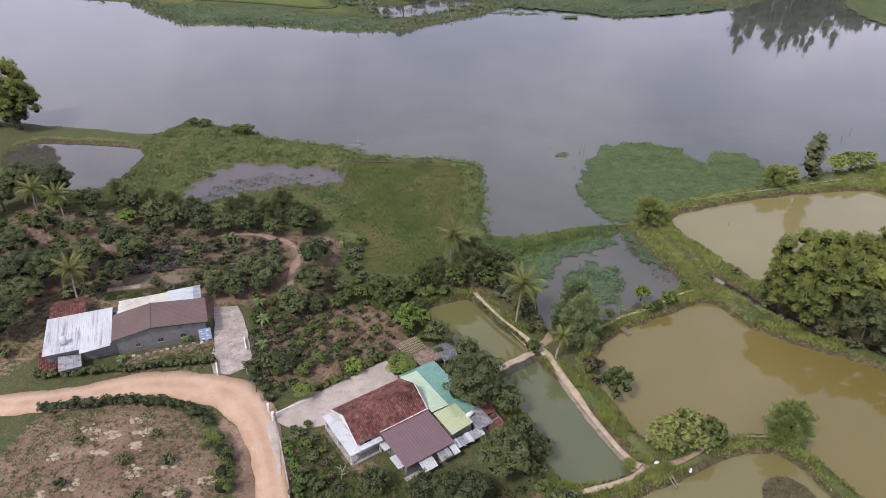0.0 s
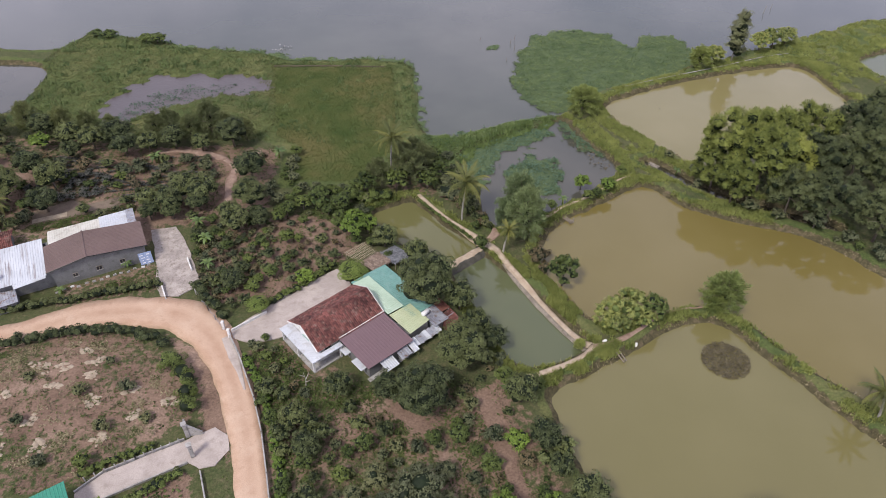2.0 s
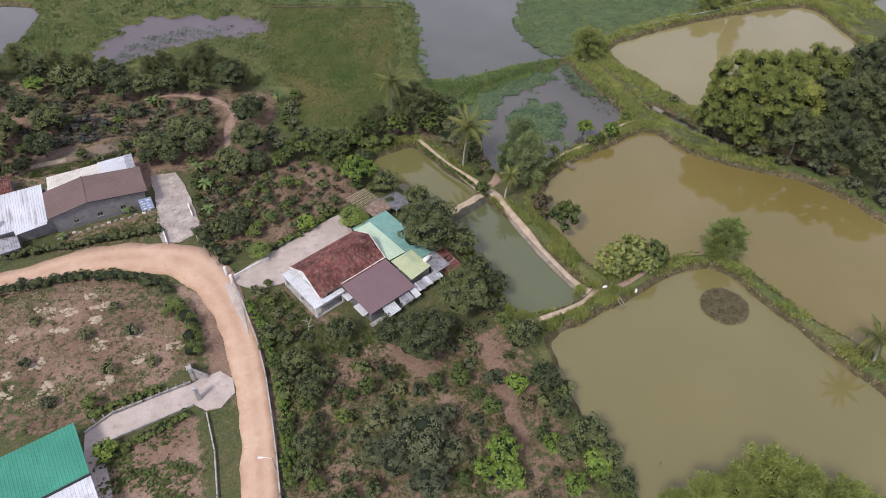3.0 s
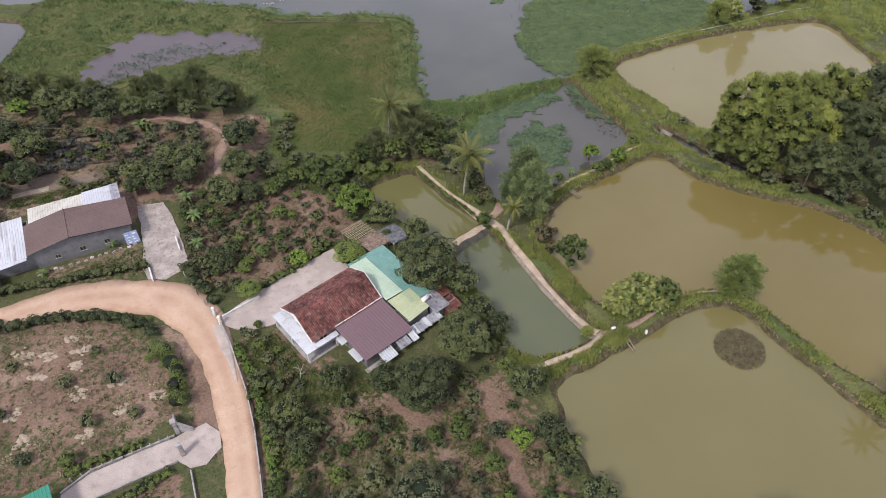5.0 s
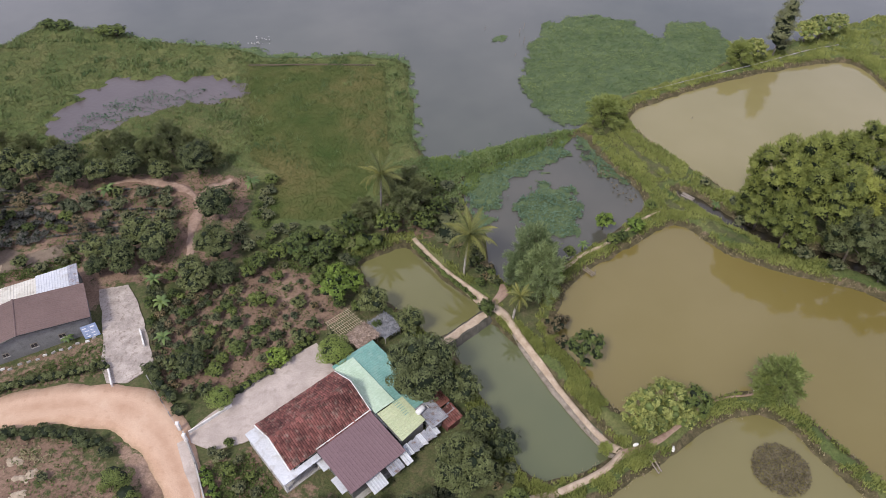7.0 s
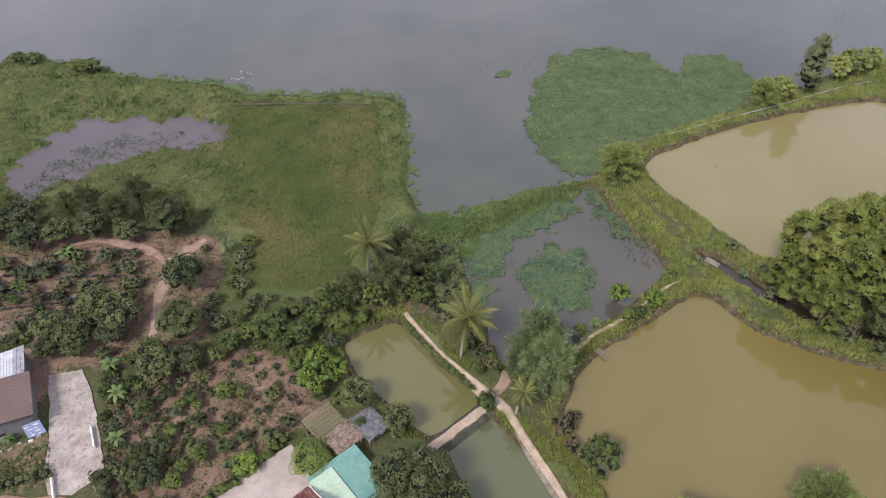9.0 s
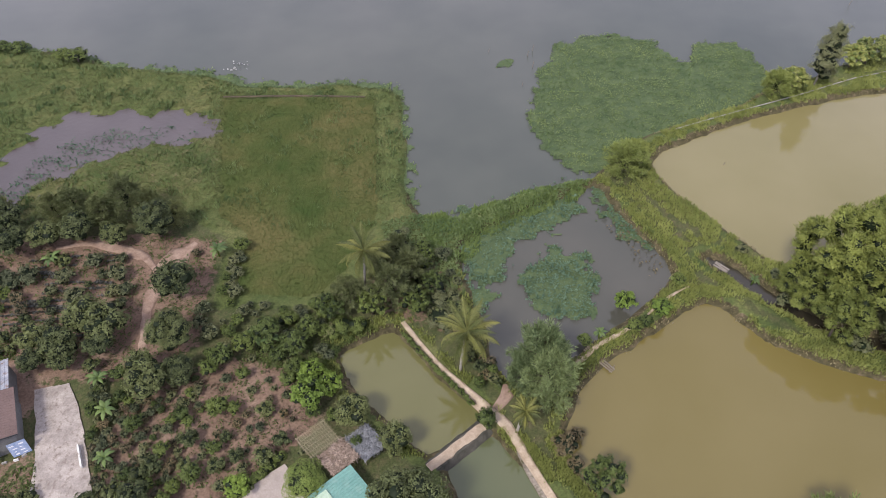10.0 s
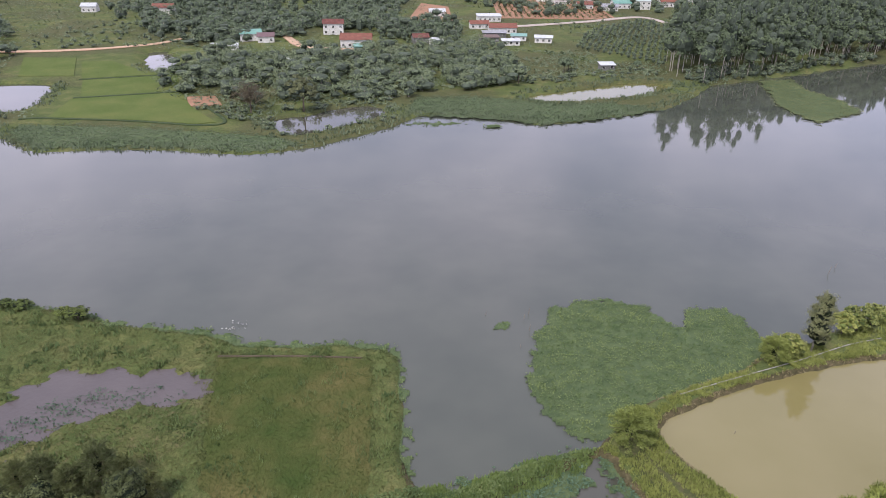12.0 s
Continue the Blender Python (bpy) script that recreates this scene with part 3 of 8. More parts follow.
# ---------------------------------------------------------------- shorelines
POND = {
    "small": [(-18.8, 5.2), (-16.0, 7.0), (-12.2, 8.7), (-10.6, 7.5), (-6.2, 2.2), (-3.8, -0.3), (-1.5, -2.7), (-2.0, -3.9), (-6.8, -8.0), (-8.2, -7.0), (-11.1, -4.2), (-15.2, -0.6)],
    "house": [(-4.6, -8.4), (-1.2, -5.4), (0.6, -5.7), (7.0, -14.7), (12.7, -22.4), (11.8, -24.2), (4.7, -27.4), (1.9, -25.2), (0.4, -20.2), (-2.9, -14.8), (-5.2, -9.2)],
    "big": [(8.2, -3.6), (11.2, 2.5), (23.3, 11.0), (28.8, 14.4), (33.2, 8.0), (41.3, 3.6), (48.8, 1.6), (54.4, -2.4), (59.0, -9.4), (76, -22), (72, -50),
            (58, -46), (47.9, -33.8), (44.6, -30.4), (39.3, -24.8), (34.5, -16.1), (29.9, -14.6), (22, -17.6), (15.0, -20.4), (10.9, -13.4), (8.0, -7.0)],
    "front": [(7.4, -30.2), (11.8, -28.0), (16.8, -25.0), (25.8, -18.9), (31.4, -18.0), (34.7, -22.9), (39.9, -31.3), (45.1, -38.6), (56, -51), (50, -58),
              (40, -53.6), (31, -51.2), (24, -50.4), (18, -51.6), (13.4, -52.8), (11.6, -48.0), (9.6, -42.0), (6.6, -33.6)],
    "pale": [(25.6, 40.2), (29.0, 44.6), (44.3, 52.3), (58, 57.2), (71.0, 61.2), (75.4, 59.0), (77.5, 46), (79, 36), (66, 27), (52, 21.5), (40.5, 19.2), (35.8, 23.6), (28.6, 34.6)],
    "east": [(87.0, 63.4), (99.1, 69.5), (118, 76), (120, 62), (98, 50), (90.6, 53.9)],
    "west": [(-124, 44), (-126.0, 56.2), (-115.1, 58.0), (-94.4, 58.6), (-92.2, 46.8), (-93.5, 34.0), (-108, 36)],
    "mud": [(-72.7, 30.4), (-75.6, 36.7), (-75.0, 45.3), (-70.8, 53.4), (-63.5, 55.0), (-54.5, 53.6), (-52.1, 55.2), (-45.1, 53.0), (-42.5, 48.9), (-45.4, 46.8),
            (-50.4, 44.6), (-52.6, 45.6), (-58.3, 43.0), (-63.2, 39.0), (-67.5, 35), (-69, 31)],
    "ditch": [(29.2, 20.6), (33.6, 16.2), (38, 11.4), (43, 8.0), (50, 5.0), (57, 1.4), (57.6, 2.6), (50.6, 6.6), (43.6, 9.7), (38.9, 13.1), (34.7, 17.8), (30.4, 22.0)],
    "marsh": [(0.6, 2.4), (-0.4, 9), (-2.6, 16), (-4.0, 23), (1, 27), (8, 31), (15.5, 35.2), (17.5, 35.8), (19.4, 29), (22.4, 24), (25.2, 19), (23.0, 15.8), (17.1, 10.8), (12, 6.8), (8, 3.6), (4.6, 0.6)],
}
FAR_POND = {
    "far_west": [(-210, 255), (-187, 259), (-178, 257), (-172, 242), (-166, 215), (-173, 211), (-190, 212)],
    "far_north": [(-170, 337), (-155, 339), (-133, 288), (-147, 282)],
    "far_fish": [(-71, 204), (-62, 188), (-56, 187), (-28, 214), (-33, 230), (-48, 226), (-59, 212), (-67, 210)],
    "far_long": [(26, 249), (54, 263), (77, 278), (91, 277), (96, 270), (86, 257), (52, 241), (29, 239)],
}
NEAR_SHORE = [(-430, 95), (-220, 80), (-141, 68.2), (-125.5, 66.7), (-96, 65.2), (-92.5, 75.0), (-85.5, 73.6), (-74.6, 70.8), (-68.0, 67.1), (-48.7, 65.4), (-43.7, 62.2),
              (-33.4, 61.3), (-23.4, 62.4), (-16.0, 61.5), (-13.6, 58.3), (-12.5, 44.7), (-11.7, 37.6), (-10.3, 29.9), (-7.3, 28.2), (-2.4, 29.8), (6.3, 34.0),
              (12.5, 36.0), (16.6, 36.8), (21, 42), (27, 48.6), (40, 54.5), (52, 61), (62, 67), (74, 72.5), (92, 82), (115, 92), (220, 125), (430, 170)]
FAR_SHORE = [(430, 430), (232, 337), (180, 309), (140, 287), (114, 274), (103, 256), (82, 231), (56, 216), (29, 205), (17, 210), (-4, 216), (-17, 215), (-25, 201),
             (-48, 176), (-68, 166.5), (-104, 170.5), (-138, 166), (-155, 180), (-178, 198), (-260, 196), (-430, 190)]
RIVER = np.array(NEAR_SHORE + FAR_SHORE, float)
SMOOTH = {k: rounded(v, 1 if k == "small" else 2) for k, v in POND.items()}
SMOOTH.update({k: rounded(v, 1) for k, v in FAR_POND.items()})
LAND = 0.9


def depth_into_water(x, y):
    """Positive in water, negative on land, in metres from the shoreline."""
    x, y = np.asarray(x, float), np.asarray(y, float)
    wx, wy = x + 0.35 * wobble(x, y, 2.6, 1.0), y + 0.35 * wobble(x, y, 2.9, 4.0)
    d = edge_distance(x + 0.8 * wobble(x, y, 5, 2.0), y + 0.8 * wobble(x, y, 5, 6.0), RIVER)
    for k, p in SMOOTH.items():
        if k == "mud":                   # a ragged pool with no firm bank
            p = edge_distance(x + 1.6 * wobble(x, y, 2.2, 7.0), y + 1.6 * wobble(x, y, 2.0, 9.0), p)
            d = np.maximum(d, np.minimum(p - 0.9 * (wobble(x, y, 1.5, 5.0) > 0.5), 0.5))
            continue
        d = np.maximum(d, edge_distance(wx, wy, p))
    return d


def land_height(x, y, d=None):
    x, y = np.asarray(x, float), np.asarray(y, float)
    d = depth_into_water(x, y) if d is None else d
    t = np.clip((-d + 0.15) / 1.15, -1.2, 1)
    bank = np.where(t > 0, t * t * (3 - 2 * t), t)
    marshy = np.clip((np.max([edge_distance(x, y, p) for p in (MEADOW, *FAR_MARSH)], 0) + 1) / 5, 0, 1)
    top = LAND - 0.5 * marshy + np.clip(y - 235, 0, 700) * 0.012
    return bank * top - 0.04


MEADOW = [(-95, 66), (-91, 74), (-68, 66), (-46, 64.5), (-15, 62), (-12, 40), (-13, 27), (-17, 17), (-20, 11.5), (-35, 11.5), (-36, 24), (-45, 29), (-72, 27), (-92, 36)]
FAR_MARSH = [[(-160, 186), (-138, 162), (-104, 166), (-68, 162), (-46, 174), (-62, 187), (-88, 192), (-118, 196), (-158, 198)],
             [(-28, 203), (-17, 218), (17, 206), (30, 201), (56, 211), (84, 230), (100, 254), (66, 244), (40, 237), (20, 246), (2, 252), (-22, 244), (-24, 222)]]
SOIL = [
    [(-43, -8), (-40, 2), (-30, 4), (-22, 2), (-19, -4), (-23, -8), (-31, -16), (-40, -16)],
    [(-68, 12), (-66, 23), (-45, 24.5), (-37, 23), (-35.5, 6), (-42, 1), (-54, 1), (-62, 5)],
    [(-66, -25.5), (-56.4, -22), (-47, -22.2), (-40.6, -27), (-36.4, -35), (-41.6, -39.9), (-46.5, -44.3), (-68, -47)],
    [(-44, -47), (-34.6, -42.4), (-31.5, -52), (-34, -60), (-42, -58)],
    [(-21, -48.5), (-13, -48.5), (-8, -52), (-6, -60), (-24, -60)],
    [(-13, -30), (-3, -31), (1.5, -29), (1.5, -40), (3.5, -46), (-6, -46), (-5, -36), (-12, -37)],
    [(-100, 20), (-76, 18), (-72, 3), (-84, -4), (-96, 2)],
    [(-19, -32), (-14, -33), (-15, -40), (-21, -42)],
    [(-13.6, -32.4), (-10, -34.4), (-6.4, -37.2), (-5.2, -41), (-7.0, -41.4), (-8.2, -38.8), (-11, -36.6), (-14.2, -34.2)],
    [(-2.9, -30.6), (0.2, -31), (0.8, -35), (1.8, -39.5), (3.4, -46), (1.4, -47.5), (-0.8, -42), (-2.4, -36)],
    [(-68, 7), (-56, 6), (-54, 1), (-50, 0), (-53, -5), (-64, -6)],
    [(-44, -22.0), (-37.5, -25.0), (-33, -33), (-30.5, -41), (-34, -40), (-36.5, -31), (-41, -25)],
]
PATCHY = [
    [(-34, -26), (-27, -23.5), (-15, -31.5), (-2, -31), (3, -33), (8, -48), (11, -56), (-24, -56), (-27, -42)],
    [(-104, 28), (-74, 26), (-66, 24), (-62, 6), (-70, -4), (-76, -20), (-104, -20)],
    [(-60, -13), (-46, -7), (-46, -13), (-60, -17)], [(-14, 24), (-3, 16), (-4, 8), (-10, 10), (-16, 12)],
]
GREEN = [[(-15, 27), (-12, 38), (-9, 30), (8, 35), (16, 37), (14, 33), (2, 27), (-4, 20), (-10, 20)],
         [(17, 38), (26, 48), (52, 61), (92, 82), (115, 92), (120, 80), (84, 66), (74, 63), (44, 54.5), (27, 46), (23, 40)],
         [(-27, -46), (-21, -42), (-19, -46), (-24, -50)], [(-14, -33), (-8, -42), (-10, -44), (-16, -36)],
         [(78, 64), (88, 75), (110, 84), (112, 76), (96, 71), (84, 60)]]


def spaced(parts):
    out = [parts[0][0]]
    for a, b, step in parts:
        n = max(1, round((b - a) / step))
        out += [a + (b - a) * k / n for k in range(1, n + 1)]
    return np.array(out)


GRID = []


def footing(x, y):
    """The height of the land at a place, from the sheet of ground."""
    xs, ys, Z = GRID
    return float(Z[min(np.searchsorted(ys, y), len(ys) - 1), min(np.searchsorted(xs, x), len(xs) - 1)])


def make_ground():
    xs = spaced([(-2600, -700, 240), (-700, -260, 20), (-260, -130, 5), (-130, -76, 1.6), (-76, 64, 0.78), (64, 130, 1.6), (130, 260, 5), (260, 700, 20), (700, 2600, 240)])
    ys = spaced([(-900, -140, 80), (-140, -62, 5), (-62, 66, 0.78), (66, 110, 1.4), (110, 160, 6), (160, 300, 2.2), (300, 640, 7), (640, 3200, 160)])
    X, Y = np.meshgrid(xs, ys)
    d = depth_into_water(X, Y)
    Z = land_height(X, Y, d) + np.where(d < -0.8, 0.035 * wobble(X, Y, 1.7, 3.0), 0)
    nx, ny = len(xs), len(ys)
    idx = np.arange(nx * ny).reshape(ny, nx)
    quads = np.stack([idx[:-1, :-1], idx[:-1, 1:], idx[1:, 1:], idx[1:, :-1]], -1).reshape(-1, 4)
    me = bpy.data.meshes.new("ground")
    me.from_pydata(np.stack([X, Y, Z], -1).reshape(-1, 3).tolist(), [], quads.tolist())
    me.materials.append(MAT["ground"])
    me.polygons.foreach_set("use_smooth", [True] * len(quads))
    near = (Y < 160) & (Y > -140)
    soil = np.max([np.clip(0.5 + edge_distance(X, Y, p) / 3.0, 0, 1) for p in SOIL], 0)
    lot = edge_distance(X, Y, SOIL[2]) > 0
    soil = np.where(lot, np.minimum(soil, 0.57 + 0.16 * wobble(X, Y, 5, 8.0)), soil)
    for p in PATCHY:
        soil = np.maximum(soil, np.clip(0.5 + edge_distance(X, Y, p) / 4, 0, 0.5))
    lush = np.clip(0.5 + edge_distance(X, Y, MEADOW) / 3, 0, 1)
    for p in GREEN:
        lush = np.maximum(lush, np.clip(0.5 + edge_distance(X, Y, p) / 2, 0, 1))
    lush = np.maximum(lush, np.clip(1.15 - (-d - 0.5) / 2.4, 0, 1) * (d < 0))
    lush = np.where(near, lush, np.clip(0.45 + 0.4 * wobble(X, Y, 22, 2.0), 0, 1))
    bank = np.clip(1 - (-d - 0.5) / 0.8, 0, 1) * np.where(edge_distance(X, Y, MEADOW) > -1, 0.3, 1)
    bank = np.maximum(bank, np.clip(0.5 + edge_distance(X, Y, [(0.2, -5.2), (1.6, -5.6), (8.2, -17.4), (13.0, -23.2), (12.0, -24.0), (6.0, -15.0)]) / 0.8, 0, 0.85))
    wet = np.clip(0.5 + edge_distance(X, Y, [(-73, 29), (-70, 36), (-60, 42), (-46, 46.5), (-41, 47), (-42, 38), (-47, 31), (-60, 28)]) / 3, 0, 0.43)
    bank = np.maximum(bank, wet) * np.where(near, 1, 0.35)
    GRID.extend((xs, ys, Z))
    for n, a in (("soil", soil), ("lush", lush), ("bank", bank)):
        at = me.attributes.new(n, "FLOAT", "POINT")
        at.data.foreach_set("value", a.reshape(-1).astype(np.float32))
    return tagged(new("ground", me), "flat farmland of grass, weeds and reddish soil", "ground", kind="structure")


def sheet(name, poly, z, mat, label, category, kind="structure"):
    poly = np.asarray(poly, float)
    b = Build().add([(x, y, z) for x, y in poly], [tuple(range(len(poly)))])
    ob = part(name, b, mat, None, label)
    if sum(ax * by - bx * ay for (ax, ay), (bx, by) in zip(poly, np.roll(poly, -1, 0))) < 0:
        ob.data.flip_normals()
    return tagged(ob, "", category, "", kind)


def grown(poly, by):
    """The polygon pushed outwards."""
    p = np.asarray(poly, float)
    area = sum(ax * b[1] - b[0] * ay for (ax, ay), b in zip(p, np.roll(p, -1, 0)))
    t = np.roll(p, -1, 0) - np.roll(p, 1, 0)
    t /= np.linalg.norm(t, axis=1, keepdims=True)
    return p + np.stack([t[:, 1], -t[:, 0]], 1) * by * (1 if area > 0 else -1)


make_ground()
sheet("river", [(-2600, -2), (2600, -2), (2600, 420), (-2600, 420)], 0.0, MAT["river"], "wide calm grey river mirroring an overcast sky", "river")
for key, mat, lab in (("small", "small_pond", "small olive fish pond beside a footpath"), ("house", "green_pond", "long green fish pond behind the house"),
                      ("big", "brown_pond", "large brown silty fish pond between grassy dikes"), ("front", "front_pond", "olive-brown fish pond with a floating brush pile"),
                      ("pale", "pale_pond", "pale tan fish pond beside the river"), ("east", "green_pond", "grey pond beyond a grassy bank"),
                      ("west", "marsh", "grey pond below a tall tree"), ("mud", "mud", "shallow purplish mud pool in the meadow"),
                      ("ditch", "ditch", "narrow dark ditch below the shade trees"), ("marsh", "marsh", "dark marsh pool covered with water plants"), ("far_west", "marsh", "bright pond among rice fields"),
                      ("far_north", "marsh", "square pond by the far road"), ("far_fish", "marsh", "dark fish pond on the far bank"), ("far_long", "small_pond", "long greenish pond on the far bank")):
    sheet("pond", grown(SMOOTH[key], 0.7), 0.03, MAT[mat], lab, "pond")


# ---------------------------------------------------------------- roads, paths, yards, fields
def strip(name, line, widths, mat, label, category, lift=0.12, thick=0.25, ragged=0.07, kind="structure"):
    """A band of ground cover along a line, with worn edges, laid on the land."""
    pts = [Vector((*p, 0)) for p in line]
    fine, wid = [], []
    for i in range(len(pts) - 1):
        n = max(1, int((pts[i + 1] - pts[i]).length / 0.8))
        for k in range(n):
            t = k / n
            p0, p3 = pts[max(i - 1, 0)], pts[min(i + 2, len(pts) - 1)]
            m0, m1 = (pts[i + 1] - p0) / 2, (p3 - pts[i]) / 2
            h = (2 * t ** 3 - 3 * t ** 2 + 1, t ** 3 - 2 * t ** 2 + t, -2 * t ** 3 + 3 * t ** 2, t ** 3 - t ** 2)
            fine.append(pts[i] * h[0] + m0 * h[1] + pts[i + 1] * h[2] + m1 * h[3])
            wid.append(widths[i] * (1 - t) + widths[i + 1] * t)
    fine.append(pts[-1])
    wid.append(widths[-1])
    v, f = [], []
    for i, p in enumerate(fine):
        d = (fine[min(i + 1, len(fine) - 1)] - fine[max(i - 1, 0)]).normalized()
        s = Vector((-d.y, d.x, 0))
        for u, dz in ((-1, -thick), (-0.96, 0.0), (-0.45, 0.0), (0, 0.03), (0.45, 0.0), (0.96, 0.0), (1, -thick)):
            j = ragged * wid[i] * float(wobble(p.x + 7 * u, p.y, 2.2, len(fine))) if abs(u) > 0.9 else 0
            q = p + s * (u * wid[i] / 2 + j)
            v.append((q.x, q.y, dz))
    a = np.array(v)
    a[:, 2] += np.maximum(land_height(a[:, 0], a[:, 1]), 0.25) + lift
    for i in range(len(fine) - 1):
        f += [(i * 7 + k, i * 7 + k + 7, i * 7 + k + 8, i * 7 + k + 1) for k in range(6)]
    ob = part(name, Build().add(a, f), mat, None, label, smooth=True)
    ob.data.flip_normals()
    across = ob.data.attributes.new("across", "FLOAT", "POINT")
    across.data.foreach_set("value", np.tile([1, 0.96, 0.45, 0, 0.45, 0.96, 1], len(fine)).astype(np.float32))
    return tagged(ob, "", category, "", kind)


def ragged_edge(poly, by, seed, step=0.5):
    """The outline of a worn slab: its sides run unevenly."""
    out = []
    for (ax, ay), (bx, by_) in zip(poly, list(poly[1:]) + [poly[0]]):
        n = max(1, int(math.hypot(bx - ax, by_ - ay) / step))
        out += [(ax + (bx - ax) * k / n, ay + (by_ - ay) * k / n) for k in range(n)]
    p = np.array(out)
    return [tuple(q) for q in p + by * np.stack([wobble(p[:, 0], p[:, 1], 1.4, seed), wobble(p[:, 0], p[:, 1], 1.5, seed + 5)], 1)]


def slab(name, poly, z0, z1, mat, label, category, kind="structure"):
    """A flat slab with an edge of its own; with no heights given it lies on the land."""
    p = [tuple(q) for q in poly]
    if sum(ax * by - bx * ay for (ax, ay), (bx, by) in zip(p, p[1:] + p[:1])) < 0:
        p = p[::-1]
    n = len(p)
    lows, highs = ([z0] * n, [z1] * n) if z0 is not None else ([LAND + max(0, y - 235) * 0.012 - 0.5 for x, y in p], [LAND + max(0, y - 235) * 0.012 + 0.22 for x, y in p])
    b = Build().add([(x, y, z) for (x, y), z in zip(p, lows)] + [(x, y, z) for (x, y), z in zip(p, highs)],
                    [tuple(range(n, 2 * n))] + [(i, (i + 1) % n, n + (i + 1) % n, n + i) for i in range(n)])
    return tagged(part(name, b, mat, None, label), "", category, "", kind)


ROAD_LINE = [(-66, -23.2), (-56, -19.0), (-47.5, -17.9), (-41.5, -19.2), (-37.0, -23.0), (-33.4, -28.6), (-30.4, -35.1), (-27.6, -43.4), (-25.5, -52), (-23, -66)]
strip("road", [(-150, -52), (-90, -30), (-66, -23.2), (-56, -19.0), (-47.5, -17.9), (-41.5, -19.2), (-37.0, -23.0), (-33.4, -28.6), (-30.4, -35.1), (-27.6, -43.4), (-25.5, -52), (-23, -66), (-20, -110)],
      [4.2, 4.2, 4.2, 5.2, 5.6, 6.4, 5.6, 4.4, 4.0, 3.9, 3.9, 4.0, 4.0], MAT["road"], "sandy orange dirt road with wheel tracks", "road", ragged=0.06)
strip("road_shoulder", [(-35.4, -22.6), (-33.6, -25.8), (-32.3, -28.4), (-31.0, -31.2)], [1.2, 1.5, 0.7, 0.25], MAT["concrete"],
      "pale cement strip along the dirt road", "pavement", lift=0.16, ragged=0.04)
strip("footpath", [(-10.8, 9.6), (-6.4, 3.6), (-0.9, -2.2), (1.4, -4.4), (3.8, -9.0), (7.4, -15.4), (10.7, -20.8), (13.2, -23.6)], [0.6, 0.55, 1.4, 1.2, 0.75, 0.75, 0.7, 0.9],
      MAT["path"], "trodden earth footpath on the pond dike", "path")
strip("stone_bank", [(2.5, -7.2), (4.4, -10.9), (7.1, -15.9), (10.3, -21.1), (12.5, -24.2)], [0.6, 0.9, 0.9, 0.9, 0.6], MAT["stone_bank"], "eroded stone bank between the footpath and the pond", "bank", lift=0.02, thick=0.5, ragged=0.14)
strip("footpath", [(13.2, -23.8), (10.6, -25.9), (6.0, -28.2), (3.4, -28.9), (1.5, -29.2)], [0.9, 0.8, 0.8, 0.7, 0.5], MAT["path"], "trodden earth footpath round the pond corner", "path")
strip("footpath", [(13.2, -23.8), (16.0, -22.9), (19.0, -21.2), (22.4, -18.6), (26.0, -16.8), (30.2, -16.2)], [0.9, 0.7, 0.6, 0.5, 0.4, 0.3], MAT["red_path"], "narrow bare path along the middle dike", "path", ragged=0.25)
strip("footpath", [(0.2, -2.4), (1.6, -0.6), (1.4, 0.8)], [1.0, 1.5, 0.5], MAT["red_path"], "bare reddish earth at the path crossing", "path", lift=0.14)
strip("footpath", [(9.4, 3.2), (12.4, 6.0), (17.5, 9.2), (23, 13.8), (26, 15.6)], [0.7, 0.8, 0.4, 0.35, 0.2], MAT["path"], "narrow earth footpath on the grassy dike", "path", ragged=0.25)
TRACKS = [[(-42.0, 4.6), (-42.6, 8.1), (-43.3, 12.8), (-43.4, 17.4), (-41.6, 20.6), (-40.0, 22.8)], [(-59.0, 21.6), (-54.5, 22.4), (-48.4, 21.2), (-45.0, 18.6), (-43.4, 16.6)]]
TRACKS += [[(-13.2, -33.2), (-10.2, -35.4), (-7.2, -37.8), (-6.0, -40.6)], [(-1.8, -31.2), (-1.0, -34.8), (0.2, -39.0), (1.6, -43.5), (2.4, -47.5)]]
strip("footpath", TRACKS[0], [1.0, 1.5, 1.5, 2.2, 2.6, 1.0], MAT["red_path"], "bare earth track between orchard trees", "path", lift=0.06, ragged=0.3)
strip("footpath", TRACKS[1], [0.5, 1.0, 1.7, 1.2, 0.7], MAT["red_path"], "bare earth track at the edge of the orchard", "path", lift=0.06, ragged=0.35)
strip("footpath", [(-92, 16), (-84, 10), (-79, 4)], [1.6, 2.4, 1.4], MAT["red_path"], "bare earth track between trees", "path")
HA, HO = 41.9, (-27.0, -22.1)         # the house's turn, and its west eave corner
HOUSE = pose(HO[0], HO[1], 0.9, 0, 0, HA) @ Matrix.Diagonal((1, -1, 1, 1))
LA, LO = 27.6, (-62.15, -13.26)        # the grey house likewise
FARM = pose(LO[0], LO[1], 0.9, 0, 0, LA) @ Matrix.Diagonal((1, -1, 1, 1))


def placed(m, pts):
    return [tuple((m @ Vector((u, v, 0))).xy) for u, v in pts]


